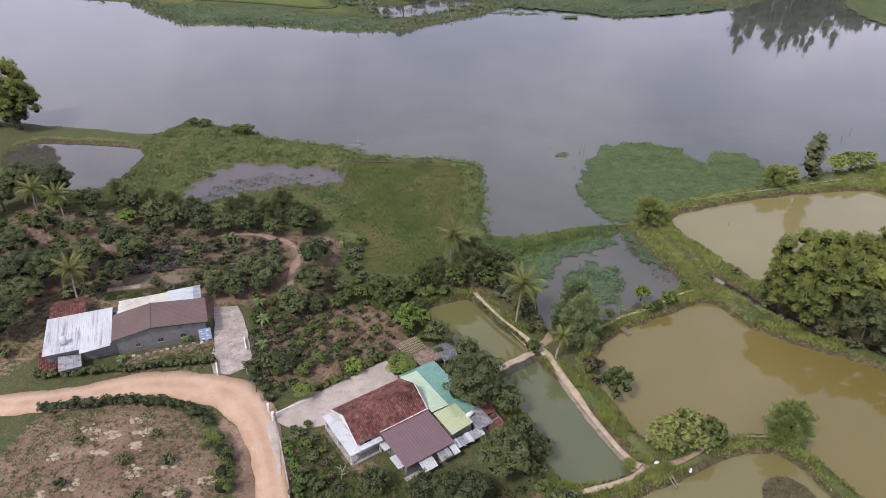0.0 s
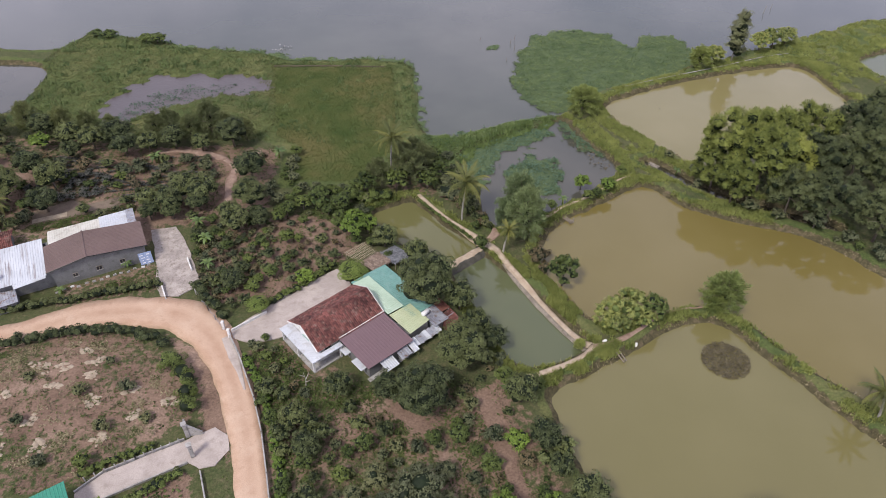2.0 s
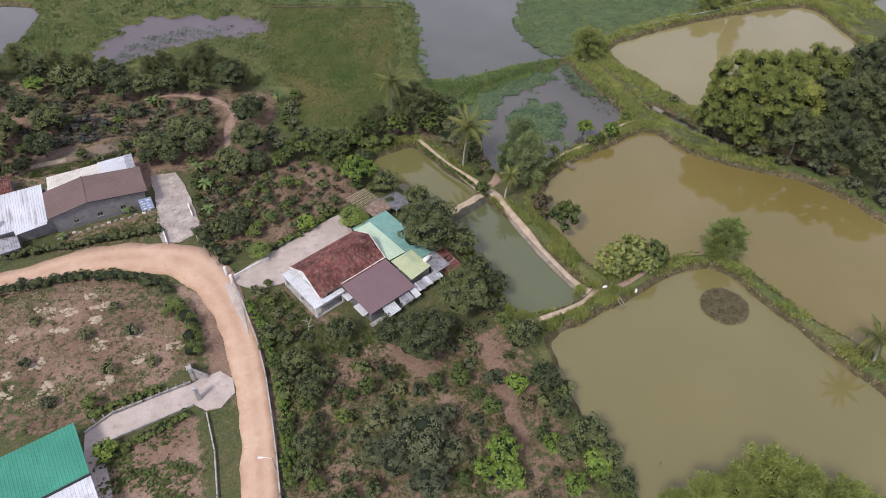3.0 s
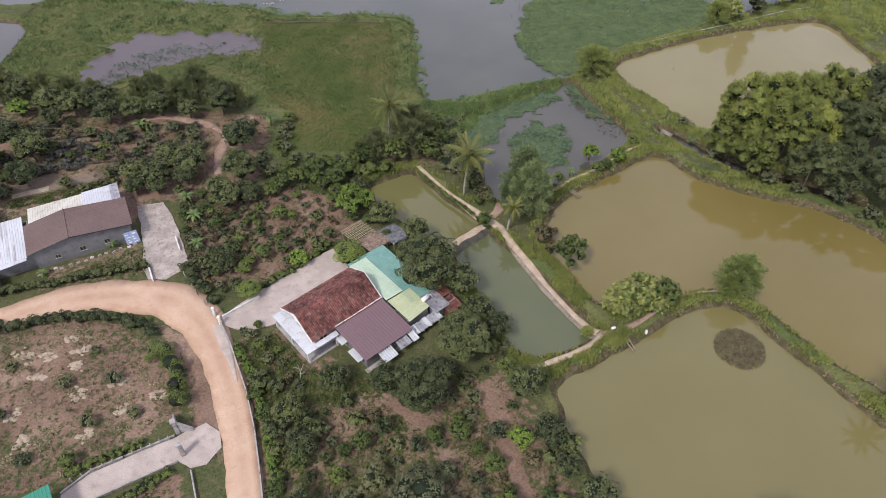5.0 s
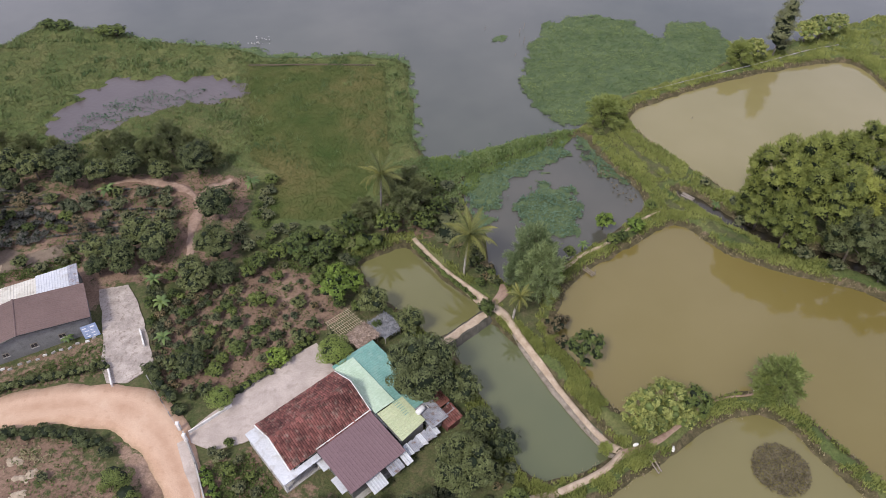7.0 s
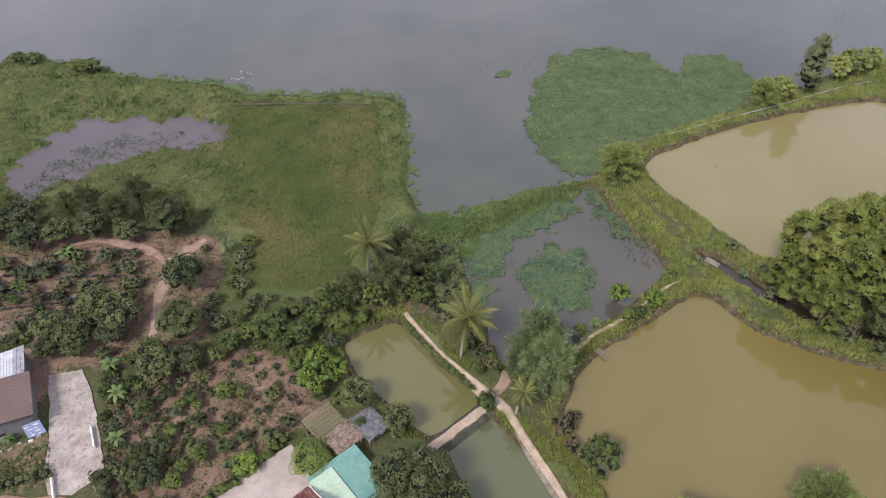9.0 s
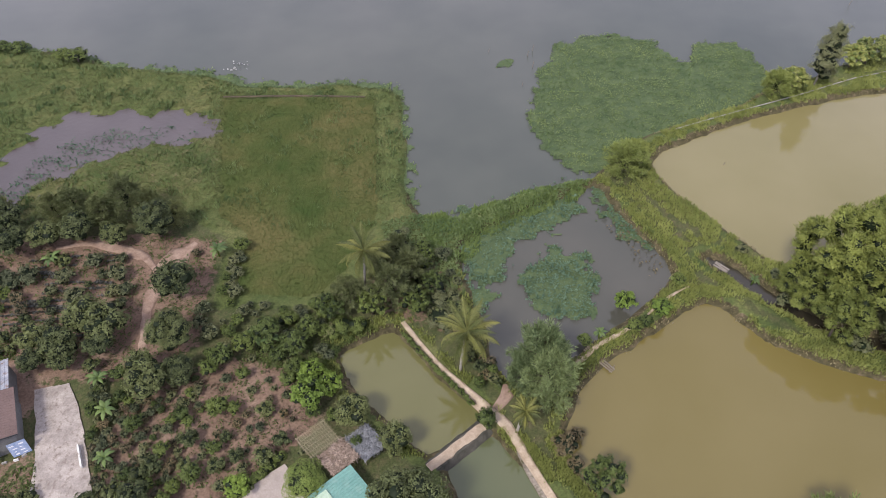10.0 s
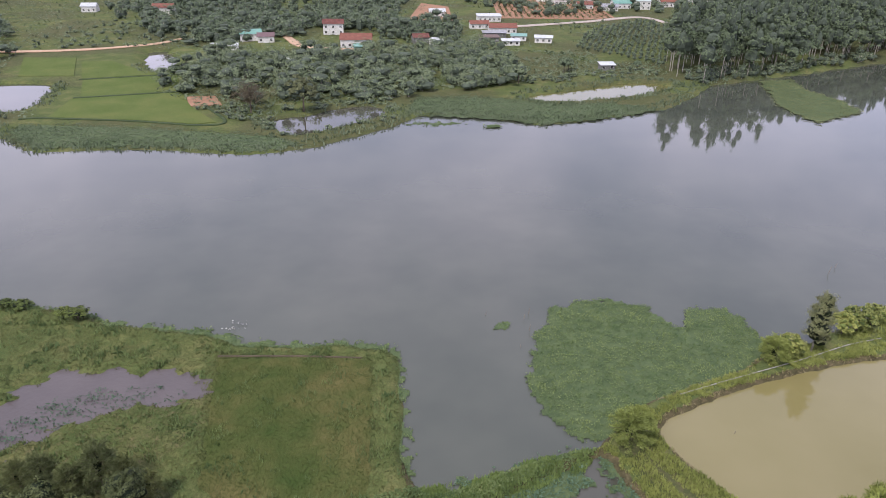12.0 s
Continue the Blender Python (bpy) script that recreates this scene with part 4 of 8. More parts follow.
YARDS = [placed(HOUSE, [(-6, -8), (12.5, -7.2), (12, 0), (3.5, 0), (3.5, 13.5), (-1.6, 8), (-1.6, -0.6)]), [(-52.5, 0), (-48, 1), (-41.5, -13), (-46.4, -15.2), (-50.4, -4.4)],
         [(-46.4, -45.1), (-44.0, -42.2), (-33.2, -36.2), (-30.6, -39.6), (-33.6, -42.4), (-44.0, -46.6), (-40, -57), (-44, -57)],
         placed(FARM, [(-11, 4), (15, 2), (15, -12), (-11, -16)]), placed(HOUSE, [(3, 0), (19, 0), (19, 14), (3, 14)])]


def open_ground(xy, room=0.3):
    """Which of these points lie clear of the road, the yards, the houses and the water."""
    ok = depth_into_water(xy[:, 0], xy[:, 1]) < -0.2
    for p in YARDS:
        ok &= edge_distance(xy[:, 0], xy[:, 1], p) < -room
    for (ax, ay), (bx, by) in zip(ROAD_LINE, ROAD_LINE[1:]):
        t = np.clip(((xy[:, 0] - ax) * (bx - ax) + (xy[:, 1] - ay) * (by - ay)) / ((bx - ax) ** 2 + (by - ay) ** 2), 0, 1)
        ok &= np.hypot(xy[:, 0] - ax - t * (bx - ax), xy[:, 1] - ay - t * (by - ay)) > 2.3 + room
    for line in TRACKS:
        for (ax, ay), (bx, by) in zip(line, line[1:]):
            t = np.clip(((xy[:, 0] - ax) * (bx - ax) + (xy[:, 1] - ay) * (by - ay)) / ((bx - ax) ** 2 + (by - ay) ** 2), 0, 1)
            ok &= np.hypot(xy[:, 0] - ax - t * (bx - ax), xy[:, 1] - ay - t * (by - ay)) > 0.8 + room
    return ok


slab("yard", ragged_edge(placed(HOUSE, [(0.3, -6.5), (3, -7.0), (12.2, -6.6), (12.0, -3.4), (11.2, -0.6), (-0.2, -0.2), (-1.6, -0.6), (-4.6, -1.9), (-6.0, -4.4), (-5.6, -5.9)]), 0.06, 3.0),
     0.5, 1.0, MAT["concrete"], "pale stained concrete yard beside the house", "yard")
slab("yard", ragged_edge([(-52.7, -0.6), (-49.0, 0.5), (-46.4, -3.0), (-43.0, -9.5), (-41.5, -12.8), (-44.0, -15.0), (-46.6, -15.0), (-48.0, -12.6), (-48.9, -9.2), (-50.7, -4.6)], 0.12, 4.0), 0.5, 1.0, MAT["stained_concrete"],
     "pale worn concrete drive beside the grey house", "yard")
slab("driveway", ragged_edge([(-46.25, -45.06), (-44.0, -42.57), (-36.4, -38.5), (-35.2, -37.7), (-33.24, -36.6), (-31.6, -37.6), (-30.9, -39.6), (-31.9, -41.6), (-33.59, -42.0), (-35.15, -41.2), (-44.0, -46.2), (-41.2, -51),
                  (-39, -56), (-42, -57)], 0.08, 6.0), 0.5, 1.0, MAT["concrete"], "pale concrete driveway to the green-roofed house", "driveway")
FIELD = [(-44.4, 57.4), (-31, 57.8), (-18.4, 57.5), (-16.8, 42), (-15.6, 27), (-18.5, 18), (-21, 13.6), (-27, 12.6), (-33.6, 13.6), (-38.5, 30)]
slab("field", ragged_edge(FIELD, 0.5, 8.0, 0.8), 0.1, 0.5, MAT["field"], "mown olive-brown field bordered by low grass", "field")
for pts, lab in (([(-151, 203), (-156, 230), (-117, 243), (-104, 219), (-89, 200), (-95, 197), (-118, 201)], "bright green rice field behind the river bank"),
                 ([(-154, 233), (-167, 262), (-130, 275), (-118, 246)], "bright green rice field with straight edges"),
                 ([(-169, 265), (-186, 300), (-172, 303), (-150, 282), (-133, 277)], "green rice field next to a square pond"),
                 ([(-199, 268), (-219, 308), (-193, 309), (-175, 270)], "yellowish green rice field by the road")):
    slab("rice_field", pts, None, None, MAT["rice"], lab, "rice field")
slab("plot", [(-112, 236), (-101, 238), (-94, 224), (-106, 221)], None, None, MAT["red_earth"], "bare reddish plot beside the rice", "field")
slab("plot", [(-34, 445), (-2, 440), (-6, 520), (-28, 540)], None, None, MAT["red_earth"], "bare orange earth plot in the village", "field")
slab("plot", [(-73.1, 3.8), (-68.2, 7.2), (-65.4, 6.0), (-64.3, 3.4), (-72.0, 0.7)], 0.5, 1.0, MAT["seed_bed"], "bare brown seed bed beside the grey house", "field")
slab("plot", [(-65.1, 6.1), (-60.5, 8.3), (-59.6, 5.7), (-63.9, 3.3)], 0.5, 0.97, MAT["seed_bed"], "weedy sandy seed bed beside the grey house", "field")
slab("plot", [(-72.4, 1.8), (-67.6, 3.9), (-67.2, 2.8), (-71.9, 0.9)], 0.5, 1.04, MAT["pale_earth"], "strip of pale sand at the seed bed", "field")
strip("bund", [(-44.6, 57.9), (-31, 58.3), (-20, 58.1)], [0.3] * 3, MAT["dark_mud"], "low brown earth bund round the field", "bund", lift=0.2, thick=0.4)
strip("road", [(-420, 300), (-231, 322), (-175, 344), (-160, 366)], [5, 5, 5, 3], MAT["road"], "pale dirt road on the far bank", "road", lift=0.4)
strip("road", [(-124, 430), (-116, 414), (-100, 374), (-86, 348), (-70, 342), (-40, 340)], [5, 5, 5, 6, 4, 3], MAT["road"], "pale dirt road winding into the village", "road", lift=0.4)
strip("road", [(20, 420), (49, 432), (90, 452), (132, 476), (146, 446)], [6, 6, 6, 6, 4], MAT["concrete"], "pale concrete road through the village", "road", lift=0.5)
strip("bund", [(-160, 200), (-151, 201.5), (-118, 199.5), (-93, 195.5), (-86, 201), (-100, 222)], [1.4] * 6, MAT["bund_weeds"], "dark weedy bund round the rice", "bund", lift=0.35)
strip("bund", [(-156, 231.5), (-117, 244.5)], [1.6, 1.6], MAT["bund_weeds"], "dark weedy bund between rice fields", "bund", lift=0.35)
strip("bund", [(-169, 263), (-130, 276)], [1.6, 1.6], MAT["bund_weeds"], "dark weedy bund between rice fields", "bund", lift=0.35)


# ---------------------------------------------------------------- plants
def crown(b, rng, lobes, cards, length, width, slot=0, core=1, up=0.3, thin=0.18, cores=None, puffs=7):
    """A crown of small leaves on the outside of many puffs, which sit on uneven lobes (x, y, z, rx, rz), round cores
    mostly coloured as shade.
    """
    lobes, cards = np.asarray(lobes, float), int(cards * 1.7)
    L = np.repeat(lobes, puffs, 0)
    d = rng.normal(size=(len(L), 3))
    d[:, 2] = np.abs(d[:, 2]) * 0.8 + d[:, 2] * 0.3
    d /= np.linalg.norm(d, axis=1, keepdims=True)
    R = np.stack([L[:, 3], L[:, 3], L[:, 4]], 1)
    mid, pr = L[:, :3] + d * R * rng.uniform(0.62, 0.92, (len(L), 1)), R * rng.uniform(0.3, 0.5, (len(L), 1))
    area = L[:, 3] * L[:, 4]
    pick = rng.choice(len(L), cards, p=area / area.sum())
    n = rng.normal(size=(cards, 3)) + d[pick] * 0.7
    n[:, 2] = np.abs(n[:, 2]) * 0.6 + n[:, 2] * 0.4
    n /= np.linalg.norm(n, axis=1, keepdims=True)
    at = mid[pick] + n * pr[pick] * (1 + rng.normal(0, thin, (cards, 1)))
    face = n + d[pick] * 0.35 + rng.normal(0, 0.27, (cards, 3)) + np.array([0, 0, up])
    b.chips(at, face, length * 0.74, width * 0.85, rng, slot)
    # closed cores behind the leaves, to carry the painted shade in the gaps
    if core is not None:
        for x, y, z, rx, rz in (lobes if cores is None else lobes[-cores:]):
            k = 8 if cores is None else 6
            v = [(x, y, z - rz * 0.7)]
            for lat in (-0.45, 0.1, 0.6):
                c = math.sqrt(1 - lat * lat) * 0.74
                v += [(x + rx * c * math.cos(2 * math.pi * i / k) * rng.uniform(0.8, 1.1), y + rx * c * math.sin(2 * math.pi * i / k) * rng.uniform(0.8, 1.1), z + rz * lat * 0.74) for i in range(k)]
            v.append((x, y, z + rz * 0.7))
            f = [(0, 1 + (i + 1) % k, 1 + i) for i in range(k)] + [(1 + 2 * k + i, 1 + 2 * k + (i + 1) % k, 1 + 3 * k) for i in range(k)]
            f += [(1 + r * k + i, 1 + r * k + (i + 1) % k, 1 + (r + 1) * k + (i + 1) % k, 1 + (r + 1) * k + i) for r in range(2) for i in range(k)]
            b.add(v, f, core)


def trunk_with_limbs(b, rng, top, radius, lobes, lean=0.1):
    path = [(0, 0, -0.25), (rng.normal(0, lean) * top * 0.3, rng.normal(0, lean) * top * 0.3, top * 0.5), (rng.normal(0, lean) * top * 0.5, rng.normal(0, lean) * top * 0.5, top)]
    b.tube(path, [radius * 1.3, radius * 0.85, radius * 0.6], 8)
    for x, y, z, rx, rz in lobes:
        p, q = Vector(path[1]).lerp(Vector(path[2]), rng.uniform(0.2, 1)), Vector((x, y, z))
        b.tube([p, p.lerp(q, 0.5) + Vector((0, 0, 0.12 * rx)), q], [radius * 0.5, radius * 0.35, radius * 0.15], 5)


def ball_lobes(rng, n, R, zc, flat=0.85, lobe=0.55, spread=0.62, middle=0.72):
    """Lobes packed round a middle at height zc, together about R in radius."""
    out = [(0, 0, zc, R * middle, R * middle * flat)]
    for i in range(n):
        a = 2 * math.pi * (i * 0.381966) + rng.uniform(-0.3, 0.3)
        e = math.asin(-0.35 + 1.3 * (i + 0.5) / n)
        s = R * spread * rng.uniform(0.88, 1.1)
        r = R * lobe * rng.uniform(0.7, 1.1)
        out.append((s * math.cos(a) * math.cos(e), s * math.sin(a) * math.cos(e), zc + s * math.sin(e) * flat, r, r * flat))
    return out


def make_tree(name, label, category, group, seed, R, zc, lobes_n, cards, length, width, leaf, bark="bark", flat=0.85, lobe=0.5, trunk=0.12, thin=0.14, core="shade_core", spread=0.62, middle=0.72, plumy=0, puffs=7):
    rng = np.random.RandomState(seed)
    lobes = ball_lobes(rng, lobes_n, R, zc, flat, lobe, spread, middle)
    root = thing(name, pose(0, 0, -60), label, category, group)
    tb = Build()
    trunk_with_limbs(tb, rng, zc, trunk * R * 0.5, lobes[1:5])
    part("trunk", tb, MAT[bark], root, smooth=True)
    cb = Build()
    crown(cb, rng, lobes, cards, length, width, thin=thin, puffs=puffs)
    if plumy:                              # soft sprays that stand out of each billow
        L = np.asarray(lobes)[rng.randint(len(lobes), size=plumy)]
        n = rng.normal(size=(plumy, 3))
        n[:, 2] = np.abs(n[:, 2]) * 0.8 + n[:, 2] * 0.35
        n /= np.linalg.norm(n, axis=1, keepdims=True)
        cb.needles(L[:, :3] + n * np.stack([L[:, 3], L[:, 3], L[:, 4]], 1) * rng.uniform(0.9, 1.2, (plumy, 1)), n * 0.8 + rng.normal(0, 0.4, (plumy, 3)) + np.array([0, 0, 0.2]), 0.6, 0.13, rng)
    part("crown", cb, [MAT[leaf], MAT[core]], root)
    return root


def make_feathery(name, label, category, group, seed, R, height, plumes, cards, length, width, leaf, bark="bark", soft=0.3):
    """A tree of soft arching plumes that rise round a stem, steeper towards the top."""
    rng = np.random.RandomState(seed)
    root = thing(name, pose(0, 0, -60), label, category, group)
    start, way, reach = [], [], []
    tb = Build().tube([(0, 0, -0.25), (0.08, 0.05, height * 0.4), (0, 0.1, height * 0.8)], [0.06 * R, 0.045 * R, 0.015 * R], 7)
    for i in range(plumes):
        t = (i + 0.5) / plumes
        a, e = 2.399963 * i + rng.uniform(-0.35, 0.35), radians(8 + 64 * t) + rng.normal(0, 0.14)
        p = Vector((0.02 * R * rng.normal(), 0.02 * R * rng.normal(), height * (0.16 + 0.56 * t)))
        d = Vector((math.cos(a) * math.cos(e), math.sin(a) * math.cos(e), math.sin(e)))
        r = R * (0.8 + 0.45 * math.sin(math.pi * min(1, 0.1 + 0.8 * t)) - 0.1 * t) * rng.uniform(0.75, 1.12)
        start.append(p), way.append(d), reach.append(r)
        tb.tube([p, p + d * r * 0.5 - Vector((0, 0, 0.05 * r)), p + d * r - Vector((0, 0, 0.24 * r))], [0.018 * R, 0.012 * R, 0.004 * R], 4, cap=False)
    part("trunk", tb, MAT[bark], root, smooth=True)
    start, way, reach = np.array(start), np.array(way), np.array(reach)
    k = rng.choice(plumes, cards, p=reach / reach.sum())
    u = rng.uniform(0.3, 1.0, (cards, 1)) ** 0.7
    r = reach[k][:, None]
    n = rng.normal(size=(cards, 3))
    n /= np.linalg.norm(n, axis=1, keepdims=True)
    at = start[k] + way[k] * r * u + np.array([0, 0, -0.14]) * r * u * u + n * R * soft * (1.1 - 0.6 * u) * rng.uniform(0.15, 1, (cards, 1))
    cb = Build()
    cb.needles(at, way[k] * 0.5 + n * 0.7 + np.array([0, 0, 0.2]), length, width, rng)
    crown(cb, rng, [(0, 0, height * z, R * w, height * 0.14) for z, w in ((0.34, 0.3), (0.5, 0.28), (0.62, 0.2))], 60, 0.3, 0.1, core=1)
    part("crown", cb, [MAT[leaf], MAT["shade_core"]], root)
    return root


def frond_mesh(rng, length, leaf, name="frond", width=0.5, droop=1.0):
    """One palm leaf: an arched stem with leaflets down both sides."""
    b = Build()
    n = 18
    pts = [Vector((length * (t := i / n) * (1 - 0.18 * droop * t * t), 0, length * (0.34 * t - 0.62 * droop * t ** 2.2))) for i in range(n + 1)]
    b.tube(pts, [0.05 * (1 - 0.8 * i / n) for i in range(n + 1)], 4)
    for i in range(1, n + 1):
        t = i / n
        w = length * width * 0.36 * math.sin(math.pi * min(1, 0.16 + 0.86 * t)) + 0.08
        for s in (-1, 1):
            for h in (0.0, 0.5):
                p = pts[i].lerp(pts[i - 1], h)
                q = p + Vector((w * 0.55, s * w * 0.8, -w * rng.uniform(0.5, 0.95) * droop))
                e = Vector((length * 0.013, 0, 0.0))
                b.add([p - e, p + e, q], [(0, 1, 2)] if s < 0 else [(0, 2, 1)])
    return b.mesh(name, MAT[leaf])


def make_palm(seed, height, lean, label, fronds=18, length=3.4, leaf="palm_leaf"):
    rng = np.random.RandomState(seed)
    root = thing("coconut_palm", pose(0, 0, -60), label, "palm tree", "coconut palms")
    n = 9
    path = [(lean[0] * (i / n) ** 1.7, lean[1] * (i / n) ** 1.7, -0.3 + (height + 0.3) * i / n) for i in range(n + 1)]
    b = Build().tube(path, [0.24 if i == 0 else 0.15 - 0.004 * i for i in range(n + 1)], 9)
    for i in range(1, 22):                                     # ring scars of old fronds
        t = i / 22
        c = (lean[0] * t ** 1.7, lean[1] * t ** 1.7, height * t)
        b.tube([(c[0], c[1], c[2] - 0.02), (c[0], c[1], c[2] + 0.02)], [0.165 - 0.02 * t] * 2, 8)
    part("trunk", b, MAT["pale_bark"], root, smooth=True)
    top = Vector(path[-1])
    shapes = [frond_mesh(rng, length, leaf, droop=d) for d in (0.55, 0.95, 1.35)]
    for i in range(fronds):
        t = i / fronds
        ob = part("frond", shapes[min(2, int(t * 3))], None, root)
        ob.matrix_basis = Matrix.Translation(top) @ pose(0, 0, 0, 0, -52 + 88 * t + rng.uniform(-6, 6), 137.5 * i + rng.uniform(-8, 8))
    nb = Build()
    for k in range(7):
        a = k * 0.9
        c = top + Vector((0.22 * math.cos(a), 0.22 * math.sin(a), -0.25 - 0.05 * (k % 2)))
        crown_ball(nb, c, 0.12)
    part("coconuts", nb, MAT["leaf_light"], root, "cluster of green coconuts", smooth=True)
    return root


def crown_ball(b, c, r, k=7):
    v = [(c[0], c[1], c[2] - r)]
    for lat in (-0.5, 0.4):
        q = math.sqrt(1 - lat * lat) * r
        v += [(c[0] + q * math.cos(2 * math.pi * i / k), c[1] + q * math.sin(2 * math.pi * i / k), c[2] + r * lat) for i in range(k)]
    v.append((c[0], c[1], c[2] + r))
    f = [(0, 1 + (i + 1) % k, 1 + i) for i in range(k)] + [(1 + k + i, 1 + k + (i + 1) % k, 1 + 2 * k) for i in range(k)]
    b.add(v, f + [(1 + i, 1 + (i + 1) % k, 1 + k + (i + 1) % k, 1 + k + i) for i in range(k)])


def make_banana(seed, height, label, leaves=9):
    rng = np.random.RandomState(seed)
    root = thing("banana_plant", pose(0, 0, -60), label, "banana plant", "banana plants")
    part("stem", Build().tube([(0, 0, -0.2), (0.03, 0, height * 0.3), (0.05, 0.02, height * 0.55)], [0.13, 0.11, 0.07], 8), MAT["leaf_light"], root, smooth=True)
    b = Build()
    n, ln, wd = 6, height * 0.66, height * 0.10
    rows = []
    for i in range(n + 1):
        t = i / n
        x, z = ln * t * (1 - 0.2 * t), ln * (0.75 * t - 0.95 * t * t)
        w = wd * math.sin(math.pi * (0.1 + 0.88 * t)) ** 0.7
        rows += [(x, -w, z - 0.25 * w), (x, 0, z), (x, w, z - 0.25 * w)]
    b.add(rows, [q for i in range(n) for q in ((i * 3, i * 3 + 3, i * 3 + 4, i * 3 + 1), (i * 3 + 1, i * 3 + 4, i * 3 + 5, i * 3 + 2))])
    shape = b.mesh("leaf", MAT["banana_leaf"])
    for i in range(leaves):
        ob = part("leaf", shape, None, root)
        s = rng.uniform(0.75, 1.1)
        ob.matrix_basis = pose(0.05, 0.02, height * 0.5, 0, rng.uniform(-38, 8), 137.5 * i) @ Matrix.Diagonal((s, s, s, 1))
    return root


def in_poly(poly, count, rng, margin=0.0):
    p = np.asarray(poly, float)
    lo, hi = p.min(0), p.max(0)
    out = np.zeros((0, 2))
    while len(out) < count:
        q = rng.uniform(lo, hi, (count * 2, 2))
        out = np.concatenate([out, q[edge_distance(q[:, 0], q[:, 1], p) > margin]])
    return out[:count]


def tufts(b, xy, z, height, spread, rng, blades=4, slot=0):
    """Upright tufts of grass or reed blades."""
    n = len(xy)
    for _ in range(blades):
        a = rng.uniform(0, 2 * math.pi, n)
        h = height * rng.uniform(0.5, 1.25, n)
        base = np.stack([xy[:, 0] + rng.normal(0, spread * 0.4, n), xy[:, 1] + rng.normal(0, spread * 0.4, n), z - 0.03], 1)
        side = np.stack([np.cos(a), np.sin(a), 0 * a], 1) * (spread * rng.uniform(0.10, 0.22, n))[:, None]
        tip = base + np.stack([np.cos(a + 1.6) * h * 0.45, np.sin(a + 1.6) * h * 0.45, h], 1)
        v = np.stack([base - side, base + side, tip], 1).reshape(-1, 3)
        k = np.arange(n)[:, None] * 3 + np.arange(3)[None] + b.n
        b.v.append(v)
        b.rows(k, slot)
        b.n += 3 * n


def floating_mat(poly, leaf, label, category, seed, density=2.2, size=0.42, holes=0.0, z=0.06, ragged=1.2, cell=0.45, litter=True):
    """Plants that float in a dense raft: an uneven litter underneath, and leaves that stand up out of it."""
    rng = np.random.RandomState(seed)
    p = np.asarray(poly, float)
    lo, hi = p.min(0) - 2, p.max(0) + 2
    xs, ys = np.arange(lo[0], hi[0], cell), np.arange(lo[1], hi[1], cell)
    X, Y = np.meshgrid(xs, ys)

    def keep(x, y):
        return edge_distance(x, y, p) + ragged * wobble(x, y, 1.6, seed) - holes * (wobble(x, y, 2.2, seed + 3) > 0.4) > 0
    ok = keep(X, Y)
    Z = z + 0.07 * wobble(X, Y, 0.9, seed) + 0.05
    idx = np.arange(X.size).reshape(X.shape)
    cellok = ok[:-1, :-1] & ok[1:, :-1] & ok[:-1, 1:] & ok[1:, 1:]
    q = np.stack([idx[:-1, :-1], idx[:-1, 1:], idx[1:, 1:], idx[1:, :-1]], -1)[cellok]
    used, inv = np.unique(q, return_inverse=True)
    V = np.stack([X, Y, Z], -1).reshape(-1, 3)[used]
    b = Build()
    if litter:
        b.add(V, inv.reshape(-1, 4).tolist(), 1)
    area, density, size = cellok.sum() * cell * cell, density * 2.6, size * 0.66
    xy = in_poly(grown(p, 0.6), int(area * density), rng)
    xy = xy[keep(xy[:, 0], xy[:, 1])]
    at = np.stack([xy[:, 0], xy[:, 1], z + 0.1 + rng.uniform(0, 0.25, len(xy)) + 0.26 * wobble(xy[:, 0] * 0.45, xy[:, 1] * 1.5, 1.6, seed)], 1)
    b.leaves(at, rng.normal(0, 0.5, (len(xy), 3)) + np.array([0, 0, 0.8]), size, size * 0.75, rng, 0)
    return tagged(part("water_plants", b, [MAT[leaf], MAT["mat"]], None, label), "", category, "", "stuff")


